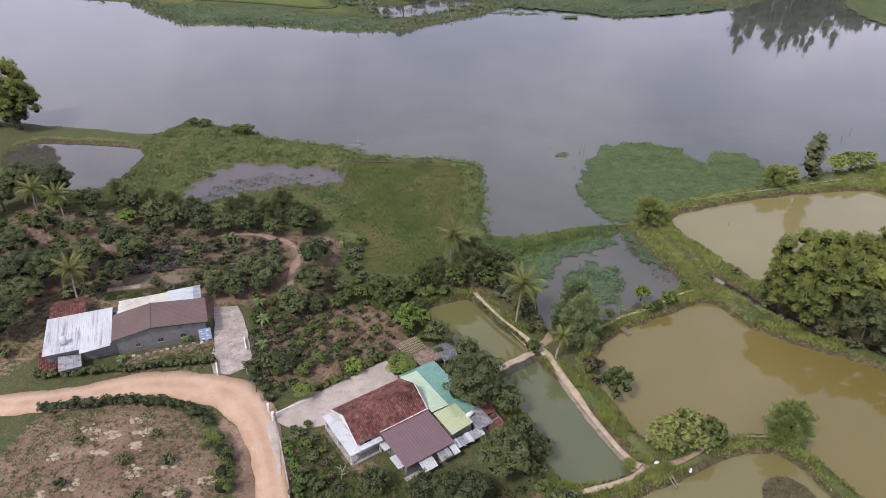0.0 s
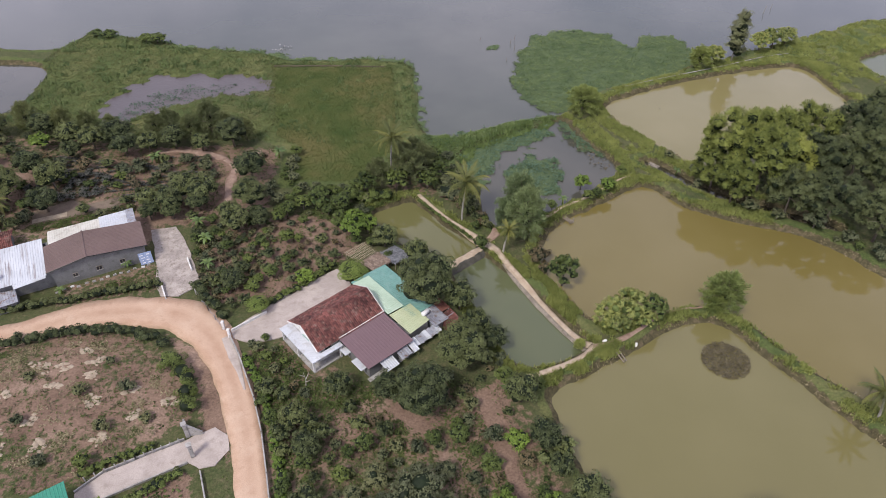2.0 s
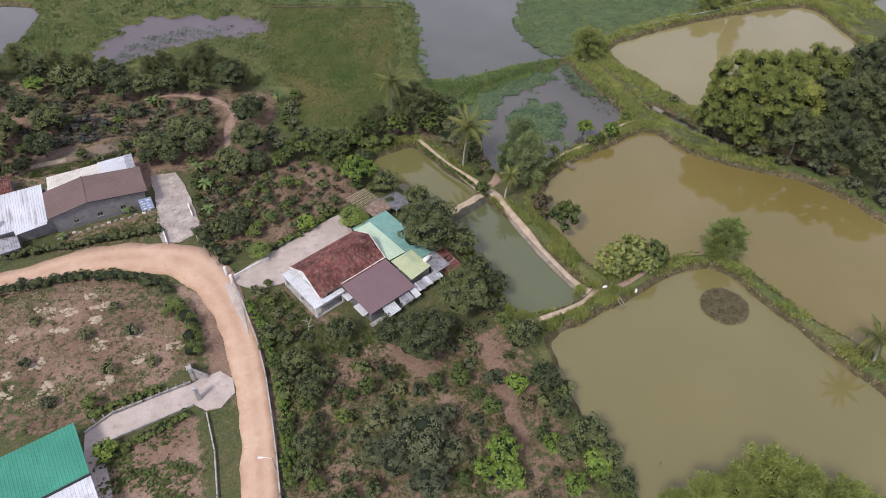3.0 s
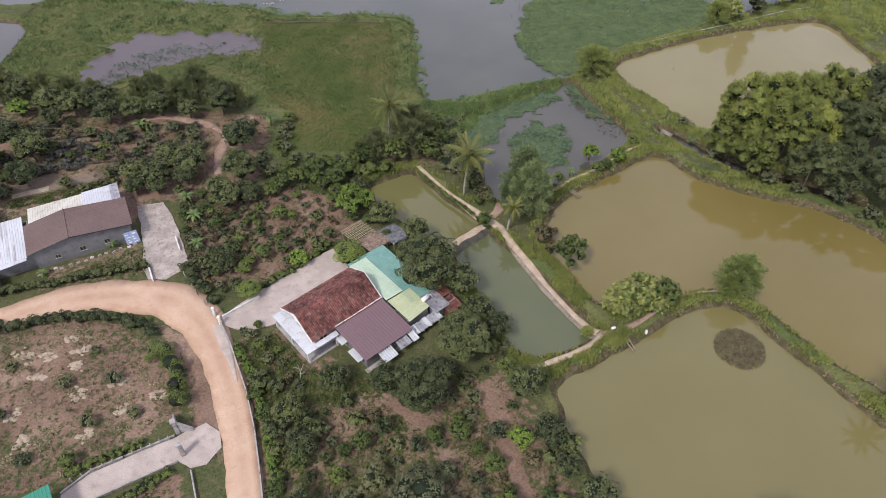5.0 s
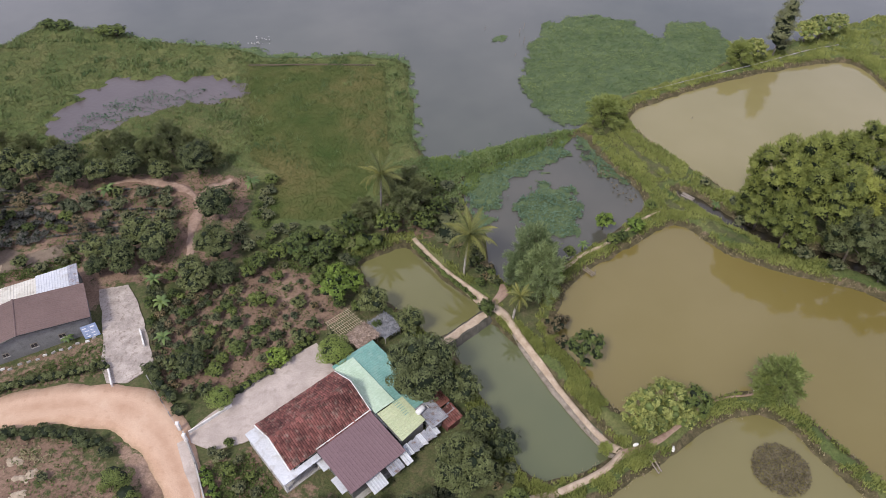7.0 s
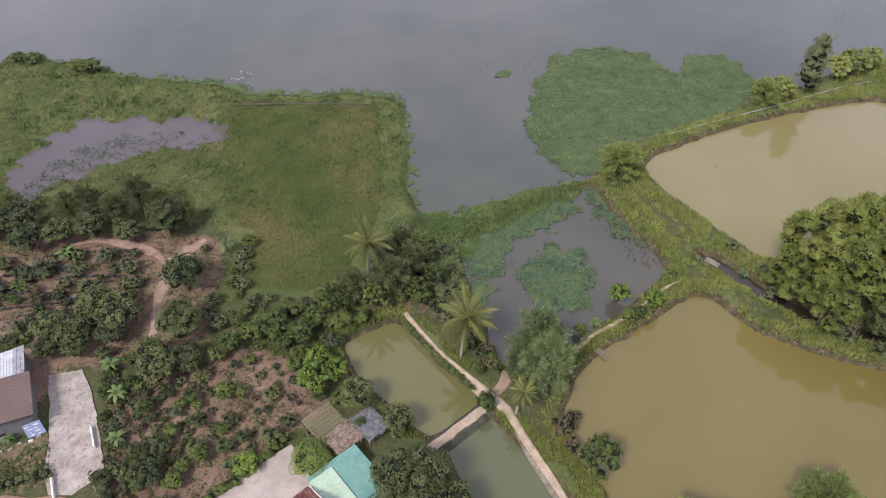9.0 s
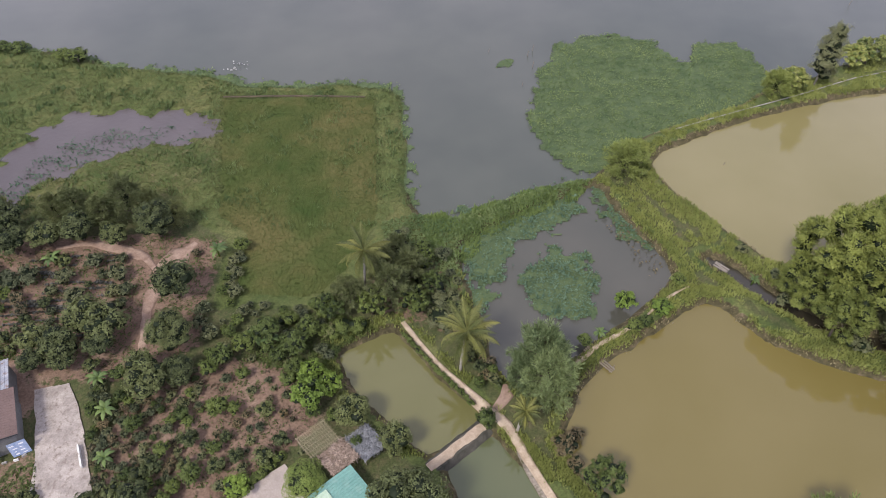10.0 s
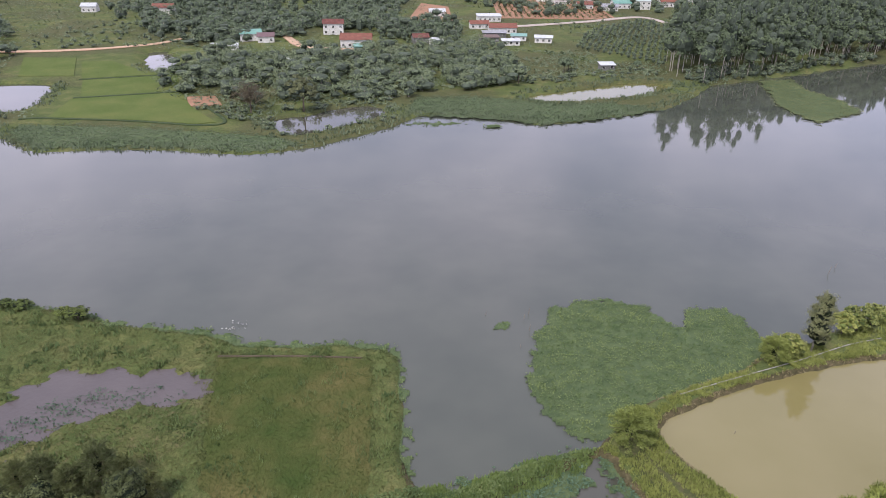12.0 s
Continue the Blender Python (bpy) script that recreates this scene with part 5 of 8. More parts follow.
# --- the kinds of tree, each built once
def lib():
    d = {}
    for i in range(2):
        d["M4", i] = make_tree("mango_tree", "dense dark green mango tree with a rounded crown", "tree", "mango trees", 11 + i, 4.0, 4.4, 18, 7600, 0.33, 0.17, "leaf_dark", thin=0.11, lobe=0.38, spread=0.68, middle=0.66, puffs=12)
        d["M2", i] = make_tree("fruit_tree", "dark green fruit tree with a low dense crown", "tree", "orchard trees", 21 + i, 2.0, 2.2, 10, 1350, 0.34, 0.18, "leaf_dark", thin=0.13, puffs=9)
        d["M1", i] = make_tree("fruit_bush", "small dark green fruit bush on bare soil", "bush", "orchard bushes", 31 + i, 1.0, 1.0, 6, 420, 0.29, 0.16, "leaf_dark", thin=0.18)
        d["L2", i] = make_tree("young_tree", "light green leafy young tree", "tree", "young trees", 41 + i, 2.0, 2.1, 9, 1000, 0.42, 0.24, "leaf_light", thin=0.26, lobe=0.42)
        d["N2", i] = make_tree("young_tree", "mid-green leafy young tree in a thicket", "tree", "young trees", 45 + i, 2.0, 2.1, 9, 1100, 0.38, 0.2, "leaf_mid", thin=0.26, lobe=0.42)
        d["L1", i] = make_tree("citrus_bush", "light green citrus bush with loose leaves", "bush", "orchard bushes", 51 + i, 1.0, 1.0, 6, 420, 0.3, 0.17, "leaf_mid", thin=0.26, lobe=0.45)
        d["S1", i] = make_tree("shrub", "low dull green shrub among weeds", "bush", "shrubs", 61 + i, 1.0, 0.75, 5, 290, 0.31, 0.14, "leaf_grey", thin=0.28, flat=0.7)
        d["D1", i] = make_tree("withered_shrub", "dry brownish shrub with thin leaves", "bush", "withered shrubs", 65 + i, 1.0, 0.8, 5, 380, 0.26, 0.1, "leaf_dry", thin=0.32, flat=0.75)
        d["P1", i] = make_tree("crop_shrub", "low grey withered crop shrub in rows", "bush", "crop shrubs", 68 + i, 1.0, 0.7, 5, 420, 0.26, 0.12, "leaf_crop", thin=0.26, flat=0.65)
        d["G2", i] = make_tree("olive_green_tree", "grey-green tree with a wide soft crown", "tree", "grey-green trees", 71 + i, 2.4, 3.2, 11, 2500, 0.32, 0.13, "leaf_grey", thin=0.26, lobe=0.45)
        d["F2", i] = make_feathery("feathery_tree", "soft feathery yellow-green tree beside the water", "tree", "feathery trees", 81 + i, 2.5, 6.6, 60, 8200, 0.34, 0.1, "leaf_needle")
        d["C2", i] = make_feathery("casuarina_tree", "soft green feathery tree beside the path", "tree", "feathery trees", 85 + i, 2.5, 7.4, 72, 12000, 0.34, 0.085, "leaf_pine")
        d["E2", i] = make_feathery("dark_feathery_tree", "tall dark green feathery tree at the meadow edge", "tree", "feathery trees", 88 + i, 2.5, 7.6, 60, 7600, 0.36, 0.1, "leaf_dusk")
        d["K5", i] = make_tree("shade_tree", "tall yellow-green shade tree with a billowing crown", "tree", "shade trees", 91 + i, 4.8, 7.0, 23, 6400, 0.46, 0.19, "leaf_yellow", plumy=5600, flat=1.2, lobe=0.27, thin=0.2, trunk=0.1, spread=0.97, middle=0.42, puffs=8)
        d["K6", i] = make_tree("grey_shade_tree", "tall grey-green shade tree above the ditch", "tree", "shade trees", 104 + i, 4.8, 6.4, 24, 5600, 0.44, 0.18, "leaf_shade", plumy=3000, flat=1.1, lobe=0.26, thin=0.2, trunk=0.1, spread=0.95, middle=0.42, puffs=8)
        d["O2", i] = make_tree("open_tree", "loose dark green tree with gaps between its branches", "tree", "young trees", 95 + i, 2.0, 2.5, 15, 1500, 0.32, 0.18, "leaf_mid", thin=0.3, lobe=0.33, spread=0.8, middle=0.36, puffs=7)
        d["Y2", i] = make_tree("pale_leafy_tree", "pale yellow-green tree with loose leaves on the dike", "tree", "young trees", 98 + i, 2.0, 2.2, 26, 2100, 0.27, 0.15, "leaf_pale", core="leaf_mid", thin=0.42, lobe=0.27, spread=0.82, middle=0.4, puffs=6)
    d["T1", 0] = d["T1", 1] = make_tree("clipped_bush", "round clipped bush beside the concrete yard", "bush", "clipped bushes", 101, 1.5, 1.35, 10, 3200, 0.13, 0.09, "leaf_clipped", thin=0.03, lobe=0.8, spread=0.22)
    return d


PLANTS = lib()
SIZE = {"M4": 4.0, "M2": 2.0, "M1": 1.0, "L2": 2.0, "N2": 2.0, "L1": 1.0, "S1": 1.0, "D1": 1.0, "P1": 1.0, "G2": 2.4, "F2": 2.5, "C2": 2.5, "K5": 4.8, "T1": 1.5, "E2": 2.5, "O2": 2.0, "Y2": 2.0, "K6": 4.8}
plant_rng = np.random.RandomState(5)
STANDING = []


def plant(kind, x, y, r, tall=1.0):
    if kind == "M":
        kind = "M4" if r > 2.7 else "M2" if r > 1.35 else "M1"
    elif kind == "L":
        kind = "L2" if r > 1.35 else "L1"
    STANDING.append((x, y, r))
    s = r / SIZE[kind]
    k = int(plant_rng.randint(2))
    z = max(footing(x, y), 0.1)
    h = s * tall * plant_rng.uniform(0.92, 1.08)
    copy_thing(PLANTS[kind, k], pose(x, y, z - 0.03, 0, 0, plant_rng.uniform(0, 360)) @ Matrix.Diagonal((s, s, h, 1)))


def orchard(kind, rows, tall=1.0):
    for x, y, r in rows:
        plant(kind, x, y, r, tall)


orchard("M", [(-9.1, -15.8, 4.3), (-4.4, -17.1, 2.3), (-4.3, -27.1, 3.4), (0.0, -23.8, 1.8), (-9.2, -33.9, 3.5), (-13.4, -31.9, 1.9), (-19.5, -31.7, 1.8), (-10.6, -7.0, 1.8), (-2.6, -21.5, 2.0)])
orchard("T1", [(-19.8, -11.5, 2.1), (-31.8, -17.9, 1.5)])
orchard("M", [(-24.0, -36.2, 1.7), (-25.1, -37.9, 1.3), (-21.9, -40.1, 1.7), (-22.0, -36.7, 1.3), (-16.5, -36.5, 1.1), (-17.7, -34.1, 1.0), (-13.3, -37.3, 1.1), (-20.6, -37.8, 1.2),
              (-20.9, -46.7, 1.7), (-21.1, -49.5, 1.4), (-28.2, -31.4, 1.3), (-26.1, -32.4, 1.1), (-13.9, -51.6, 1.0), (-17.0, -50.3, 0.7), (-16.2, -52.2, 0.9)])
orchard("G2", [(-9.0, -47.0, 3.1), (-11.6, -48.5, 2.5), (-13.8, -43.8, 1.6), (-8.1, -50.8, 2.3), (-5.8, -47.2, 1.7), (-14.1, -47.8, 1.6), (-16.2, -45.5, 1.1), (-6.3, -42.8, 1.3)], 0.85)
orchard("L", [(-15.5, -39.2, 1.2), (-7.7, -38.3, 1.1), (-4.7, -38.0, 1.3), (-5.0, -36.6, 0.9), (-22.0, -41.5, 1.2), (-23.8, -44.6, 1.0), (-22.7, -47.3, 1.1), (-26.8, -35.7, 1.0), (-28.4, -33.1, 0.9),
              (-2.8, -40.0, 0.9), (-1.2, -41.7, 1.3), (-19.8, -51.1, 1.1), (-4.6, -50.3, 0.9), (-17.7, -43.1, 1.0), (-22.6, -50.4, 0.9), (-17.4, -40.2, 0.9)])
orchard("S1", [(-3.2, -33.4, 1.1), (-3.6, -35.6, 0.9), (-0.7, -37.8, 1.3), (-7.0, -39.2, 0.9), (-5.7, -33.5, 0.8), (-11.9, -39.3, 1.0), (-9.5, -42.7, 1.1), (-3.2, -43.3, 1.0), (-18.8, -39.2, 0.8)])
orchard("M", [(2.9, -32.5, 2.1), (5.0, -38.5, 2.0), (7.2, -39.5, 1.3), (6.5, -42.3, 1.5), (5.0, -40.9, 1.2), (8.9, -45.5, 2.1), (10.8, -47.6, 1.7), (6.9, -47.1, 1.6), (11.9, -50.6, 1.6)])
orchard("L", [(1.1, -29.6, 1.3), (5.0, -30.6, 1.0), (1.8, -38.8, 1.4), (4.2, -45.0, 1.0), (5.5, -46.6, 1.5), (9.6, -48.6, 1.6), (10.4, -50.0, 1.2), (7.0, -51.1, 1.5), (12.0, -52.5, 1.2),
              (-0.4, -47.6, 2.0), (0.1, -50.3, 1.8), (-2.2, -49.3, 1.4)])
orchard("F2", [(25.4, -51.6, 2.9), (28.8, -52.2, 2.6), (32.2, -53.8, 2.4), (22.6, -52.6, 2.3), (19.0, -53.2, 2.2), (30.4, -54.8, 2.5), (26.8, -54.2, 2.6), (16.2, -53.8, 1.7), (35.4, -55.2, 2.2)], 1.1)
orchard("O2", [(10.7, -11.3, 2.1)], 1.15)
orchard("D1", [(7.4, -7.4, 1.5), (8.3, -9.0, 1.1), (8.9, -5.6, 1.0)], 1.3)
orchard("Y2", [(18.3, -18.9, 2.7), (15.6, -19.4, 1.9), (20.2, -20.2, 1.6), (16.9, -21.0, 1.4)], 1.1)
orchard("O2", [(21.9, -18.8, 1.8)], 1.1)
orchard("C2", [(5.3, 1.6, 3.4), (5.9, -1.2, 2.9), (3.4, 0.6, 2.0)], 1.2)
orchard("F2", [(32.4, -15.9, 2.9)], 0.85)
orchard("F2", [(31.2, -16.2, 1.7), (11.5, -23.2, 0.8)], 0.8)
orchard("L", [(-30.7, -3.0, 1.3), (-34.4, -3.9, 1.0), (-28.9, -3.1, 0.9), (-39.4, -5.1, 1.1), (-35.5, -8.1, 1.0), (-30.0, -7.7, 0.9), (-31.6, -10.8, 1.2), (-26.5, -12.1, 1.4), (-33.7, -13.9, 1.2),
              (-33.2, -12.0, 0.9), (-43.2, 1.4, 1.1), (-28.8, 1.5, 0.9), (-22.9, 2.2, 1.2), (-20.7, 1.2, 1.6), (-23.3, 0.7, 1.1), (-18.5, -0.4, 1.6), (-17.5, -3.8, 1.0), (-20.1, -3.1, 1.0)])
orchard("M", [(-32.9, -6.7, 1.1), (-27.4, -8.5, 0.9), (-24.5, -8.8, 1.1), (-29.1, -6.4, 0.7), (-23.1, -6.7, 1.0), (-32.5, -9.9, 1.0), (-35.8, -9.9, 1.1), (-29.2, -9.7, 1.0), (-25.3, -3.2, 1.0),
              (-36.2, -13.7, 1.7), (-15.5, -3.8, 2.0), (-38.8, -0.5, 2.3), (-35.8, 0.8, 1.7), (-37.0, -10.9, 1.1), (-38.6, -12.9, 1.2), (-10.9, -7.4, 1.1)])
orchard("S1", [(-27.5, -0.6, 0.7), (-25.7, -5.0, 0.6), (-35.7, -5.5, 0.8), (-31.2, -8.5, 0.6), (-26.6, -9.8, 0.7), (-28.5, -11.8, 0.8), (-37.6, -7.6, 0.7), (-33.7, -0.7, 0.8), (-26.3, -6.7, 0.6),
               (-30.8, 0.9, 0.8), (-20.5, -7.8, 0.7)])
orchard("M", [(-45.2, 24.0, 2.9), (-39.6, 13.6, 2.7), (-38.0, 5.6, 2.8), (-46.2, 7.0, 2.7), (-49.2, 8.2, 2.4), (-50.6, 4.2, 2.3), (-54.4, 5.4, 1.9), (-53.5, 2.4, 1.7), (-49.9, 2.6, 1.6), (-63.8, 20.5, 2.5),
              (-60.0, 22.1, 2.2), (-46.2, 4.8, 1.9), (-55.7, 23.2, 2.3), (-50.6, 22.4, 1.9), (-46.8, 2.4, 1.0), (-36.0, 1.6, 1.7), (-40.1, 1.3, 2.0)])
orchard("S1", [(-59.7, 15.8, 1.5), (-52.3, 18.5, 1.4), (-48.4, 16.4, 1.5), (-46.6, 14.0, 1.2), (-55.2, 15.9, 1.4), (-56.3, 13.7, 1.0), (-62.6, 15.4, 1.4), (-52.4, 12.5, 1.5), (-48.1, 13.6, 1.2),
               (-35.9, 10.9, 1.2), (-34.2, 7.2, 1.3), (-61.6, 14.5, 1.3)])
orchard("E2", [(-12.4, 12.6, 2.6), (-10.4, 15.8, 2.3), (-14.0, 16.8, 2.2), (-17.6, 11.6, 2.1), (-12.0, 20.0, 1.8)], 0.95)
orchard("O2", [(-9.4, 11.4, 1.8), (-19.6, 10.2, 1.7), (-7.2, 14.6, 1.4), (-14.6, 10.8, 1.9), (-8.4, 18.6, 1.4)], 1.1)
orchard("L", [(-1.6, 0.6, 0.8), (-14.8, -6.8, 0.9), (8.4, 1.6, 1.5), (-0.9, -4.3, 1.3)])
orchard("N2", [(-27.0, 7.1, 1.8), (-31.8, 3.4, 1.6), (-29.5, 5.2, 1.5), (-23.2, 5.0, 1.8), (-22.0, 7.6, 1.5), (-20.1, 10.5, 1.6),
              (-25.2, 3.8, 1.2), (-32.9, 2.1, 1.2)])
orchard("L", [(17.0, 12.6, 1.5), (17.4, 8.6, 1.0), (11.4, 7.0, 0.9), (21.2, 11.0, 1.4), (19.0, 9.4, 1.0), (24.6, 16.1, 1.0)])
orchard("F2", [(20.8, 37.6, 3.1), (23.0, 41.0, 2.0), (50.2, 58.3, 2.7)], 0.75)
orchard("Y2", [(53.6, 59.8, 2.3), (66.6, 67.0, 2.6), (70.2, 68.6, 2.8), (74.0, 70.6, 2.2)], 0.95)
orchard("E2", [(-78, 28, 2.0), (-72.5, 26.5, 2.0), (-68.6, 27.4, 1.8), (-85, 29, 2.2), (-57.6, 27.0, 2.2), (-60.3, 26.7, 1.8), (-50.4, 28.0, 2.5), (-53.3, 26.0, 1.9), (-47.5, 28.5, 1.6), (-43.2, 26.0, 1.6)], 0.95)
orchard("N2", [(-73.7, 68.4, 2.2), (-76.6, 69.0, 1.8), (-86.5, 72.4, 1.9), (-89.5, 72.6, 1.5)], 0.6)
orchard("L", [(-20.6, -2.0, 2.2)])
orchard("M", [(-16.0, -3.6, 1.5)])
orchard("K5", [(42.2, 14.9, 4.5), (50.6, 19.0, 4.2), (58.9, 21.7, 3.8), (46.0, 10.2, 4.2), (41.1, 7.8, 2.8), (39.4, 12.6, 3.2), (51.0, 12.6, 3.6)])
orchard("K6", [(56.4, 12.4, 3.9), (63.0, 13.6, 4.2), (49.4, 5.4, 3.5), (55.5, 3.4, 4.0), (60.5, -1.7, 3.6), (67, 5.0, 4.3), (66, 21, 4.2), (71, 15, 4.6), (74, 27, 4.0)])
orchard("S1", [(37.5, 13.5, 1.0), (43.5, 5.8, 1.6), (47.5, 3.8, 1.4), (52.5, 1.6, 1.8), (56.5, -1.8, 1.4), (59.5, -5.4, 1.6), (34.4, 21.6, 1.0), (37.5, 17.4, 0.8)])
orchard("K5", [(-134.5, 65.0, 5.6), (-130.0, 62.4, 4.6)], 1.05)
orchard("M", [(-99.2, 29.8, 4.0), (-105.3, 29.0, 4.1), (-90.2, 26.7, 2.6), (-81.2, 26.9, 2.6), (-74.6, 23.6, 2.4), (-66.1, 23.8, 2.6), (-70.3, 22.4, 2.4),
              (-93.2, 8.1, 3.4), (-81.8, 2.3, 3.6), (-86.1, -0.2, 3.7), (-78.5, 6.7, 3.3), (-80.5, -11.5, 3.8), (-82.1, -5.0, 3.1), (-77.4, 13.7, 2.7), (-86, -16, 3.4), (-92, -8, 3.4), (-72, 10, 2.6), (-70.5, 4, 2.4)], 1.0)
orchard("S1", [(-30.6, -24.6, 0.8), (-27.8, -28.2, 0.9), (-31.6, -24.0, 0.7), (-28.6, -25.0, 0.6), (-26.0, -28.6, 0.7)])
orchard("L", [(-29.2, -26.4, 0.9), (-30.0, -23.0, 0.6), (-26.8, -26.8, 0.6)])
orchard("S1", [(-62.6, -23.2, 0.8), (-50.9, -31.8, 0.9), (-46.4, -36.8, 1.0), (-56.5, -36.2, 0.9), (-51.6, -41.4, 1.0), (-58.2, -29.6, 0.7), (-45.4, -31.2, 1.1), (-41.6, -35.6, 0.9), (-49, -27, 0.7)])
orchard("L", [(-42.6, -47.6, 1.4), (-46.5, -41.8, 1.1)])



def fill(kinds, poly, count, r0, r1, seed, gap=0.85):
    """More of the same plants, wherever the plot still has room for one."""
    rng = np.random.RandomState(seed)
    xy, size = in_poly(poly, count, rng, 0.4), rng.uniform(r0, r1, count)
    kind, free = rng.randint(len(kinds), size=count), open_ground(xy, size * 0.6)
    for k in np.flatnonzero(free):
        (x, y), r = xy[k].tolist(), float(size[k])
        if not any((x - a) ** 2 + (y - b) ** 2 < (gap * (r + c)) ** 2 for a, b, c in STANDING):
            plant(kinds[kind[k]], x, y, r)


fill(["M", "L", "S1", "D1"], [(-29, -29), (-14, -34), (-3, -31), (3, -34), (8, -48), (11, -56), (-24, -56), (-25, -44)], 190, 0.4, 1.05, 401)
fill(["M", "S1", "D1"], [(-68, 10), (-66, 24), (-45, 25), (-37, 23), (-35, 6), (-42, 1), (-54, 1.5), (-60, 6)], 60, 0.5, 1.1, 402)
fill(["M", "M", "L"], [(-100, 30), (-74, 28), (-70, 10), (-72, -2), (-78, -20), (-100, -20)], 150, 0.9, 2.2, 403)
fill(["D1", "S1"], [(-43, -6), (-38, 2), (-22, 2), (-20, -5), (-32, -15)], 90, 0.35, 0.75, 409)
fill(["P1", "P1", "P1", "L"], [(-80, 10), (-74, 14), (-60, 16), (-61, 9), (-66, 7.6), (-73.6, 5.0), (-77, 5.5)], 150, 0.6, 1.1, 413, 0.6)
fill(["S1", "M", "S1", "D1"], [(-102, 30), (-70, 24), (-67, 10), (-72, -2), (-80, -22), (-104, -22)], 260, 0.8, 1.6, 411, 0.75)
fill(["M", "S1", "D1"], [(-13, -37), (2, -31.5), (1.5, -27), (-0.5, -18), (-4, -20), (-8, -28)], 110, 0.5, 1.2, 412, 0.6)
fill(["M", "S1", "M"], [(-9, 11), (-3.4, 5), (-1.4, 1.4), (-2.2, 8), (-4, 15)], 70, 0.5, 1.1, 415, 0.6)
fill(["S1", "D1", "S1", "L"], [(-45, -4), (-41, 3), (-34, 3), (-32, -3), (-34, -14), (-38, -17), (-43, -11)], 220, 0.35, 0.85, 414, 0.5)
fill(["S1", "L", "M", "D1"], [(-5, 6), (-1.5, 1.5), (1.2, -0.4), (1.0, 3), (-1.6, 10), (-4.5, 14)], 110, 0.4, 1.0, 418, 0.45)
fill(["S1", "L", "S1", "M"], [(-47.4, 1.4), (-44.0, 0.4), (-40, -8), (-38.4, -14), (-41, -15), (-42.4, -10)], 90, 0.4, 0.95, 416, 0.5)
fill(["M", "M", "S1"], [(-122, 34), (-96, 33), (-88, 20), (-98, 2), (-122, 6)], 110, 1.3, 3.0, 417, 0.7)
orchard("M", [(-133.0, 63.6, 4.2), (-136.5, 63.2, 3.6), (-130.6, 62.2, 3.0)])
fill(["S1", "M", "D1", "L"], [(-66, 6), (-56, 5), (-53.5, 0), (-55, -5), (-66, -8)], 60, 0.5, 1.2, 410)
fill(["L", "M", "S1"], [(-44, 2), (-38, 3), (-42, -12), (-37, -18), (-33, -17), (-36, -8)], 60, 0.5, 1.2, 404)
fill(["S1", "L", "S1"], [(-34.5, 13), (-27, 12.2), (-21, 13), (-14, 10), (-19, 3), (-28, 2), (-35, 3)], 80, 0.5, 1.1, 405, 0.7)
fill(["S1", "S1", "L"], [(-34.5, 24), (-32.4, 24), (-31.8, 13), (-35, 12)], 40, 0.6, 1.2, 408, 0.55)
fill(["S1", "L"], [(-14, 24), (-4, 20), (-3, 8), (-10, 11), (-16, 14)], 60, 0.6, 1.3, 406)
fill(["S1", "L"], [(36, 16), (46, 4), (60, -7), (62, -3), (50, 6), (41, 16)], 50, 0.6, 1.4, 407)

for root in set(PLANTS.values()):          # the patterns themselves stand nowhere
    for o in (*root.children_recursive, root):
        bpy.data.objects.remove(o)

# eucalyptus on the river bank
euca = thing("eucalyptus_tree", pose(58.4, 61.4, 0.8), "slender tall eucalyptus tree on the river bank", "tree")
er = np.random.RandomState(7)
el = [(er.normal(0, 0.5), er.normal(0, 0.5), 2.6 + k * 0.9, 1.25 + 0.45 * math.sin(k * 0.4), 1.1) for k in range(10)]
eb = Build().tube([(0, 0, -0.3), (0.1, 0, 4), (0, 0.1, 10.6)], [0.2, 0.14, 0.05], 8)
part("trunk", eb, MAT["pale_bark"], euca, smooth=True)
eb = Build()
crown(eb, er, [(x, y, z, r * 1.1, 1.7) for x, y, z, r, _ in el], 4200, 0.42, 0.16, thin=0.3, puffs=12)
part("crown", eb, [MAT["leaf_grey"], MAT["shade_core"]], euca)

# coconut palms
for x, y, hgt, lean, lab, ln in ((-3.7, 2.7, 7.4, (0.6, 0.2), "coconut palm with arching fronds beside the footpath", 4.5),
                                 (-15.7, 13.7, 8.6, (0.4, 0.0), "tall coconut palm rising from dark bushes", 4.0),
                                 (2.5, -5.0, 4.6, (0.5, -0.2), "short coconut palm at the path crossing", 2.1),
                                 (45.6, -34.4, 4.4, (-1.0, 0.4), "leaning young coconut palm on the pond dike", 3.3),
                                 (-98.4, 22, 6.5, (0.4, 0.2), "coconut palm among dark trees", 3.6), (-92, 21, 6.2, (-0.3, 0.2), "coconut palm among dark trees", 3.4),
                                 (-74.5, -3, 7.0, (0.3, 0.3), "coconut palm beside a red-tiled shed", 3.6)):
    palm = make_palm(int(abs(x) * 7), hgt, lean, lab, 22, ln)
    palm.matrix_basis = pose(x, y, float(max(land_height(x, y), 0.2)), 0, 0, 0)
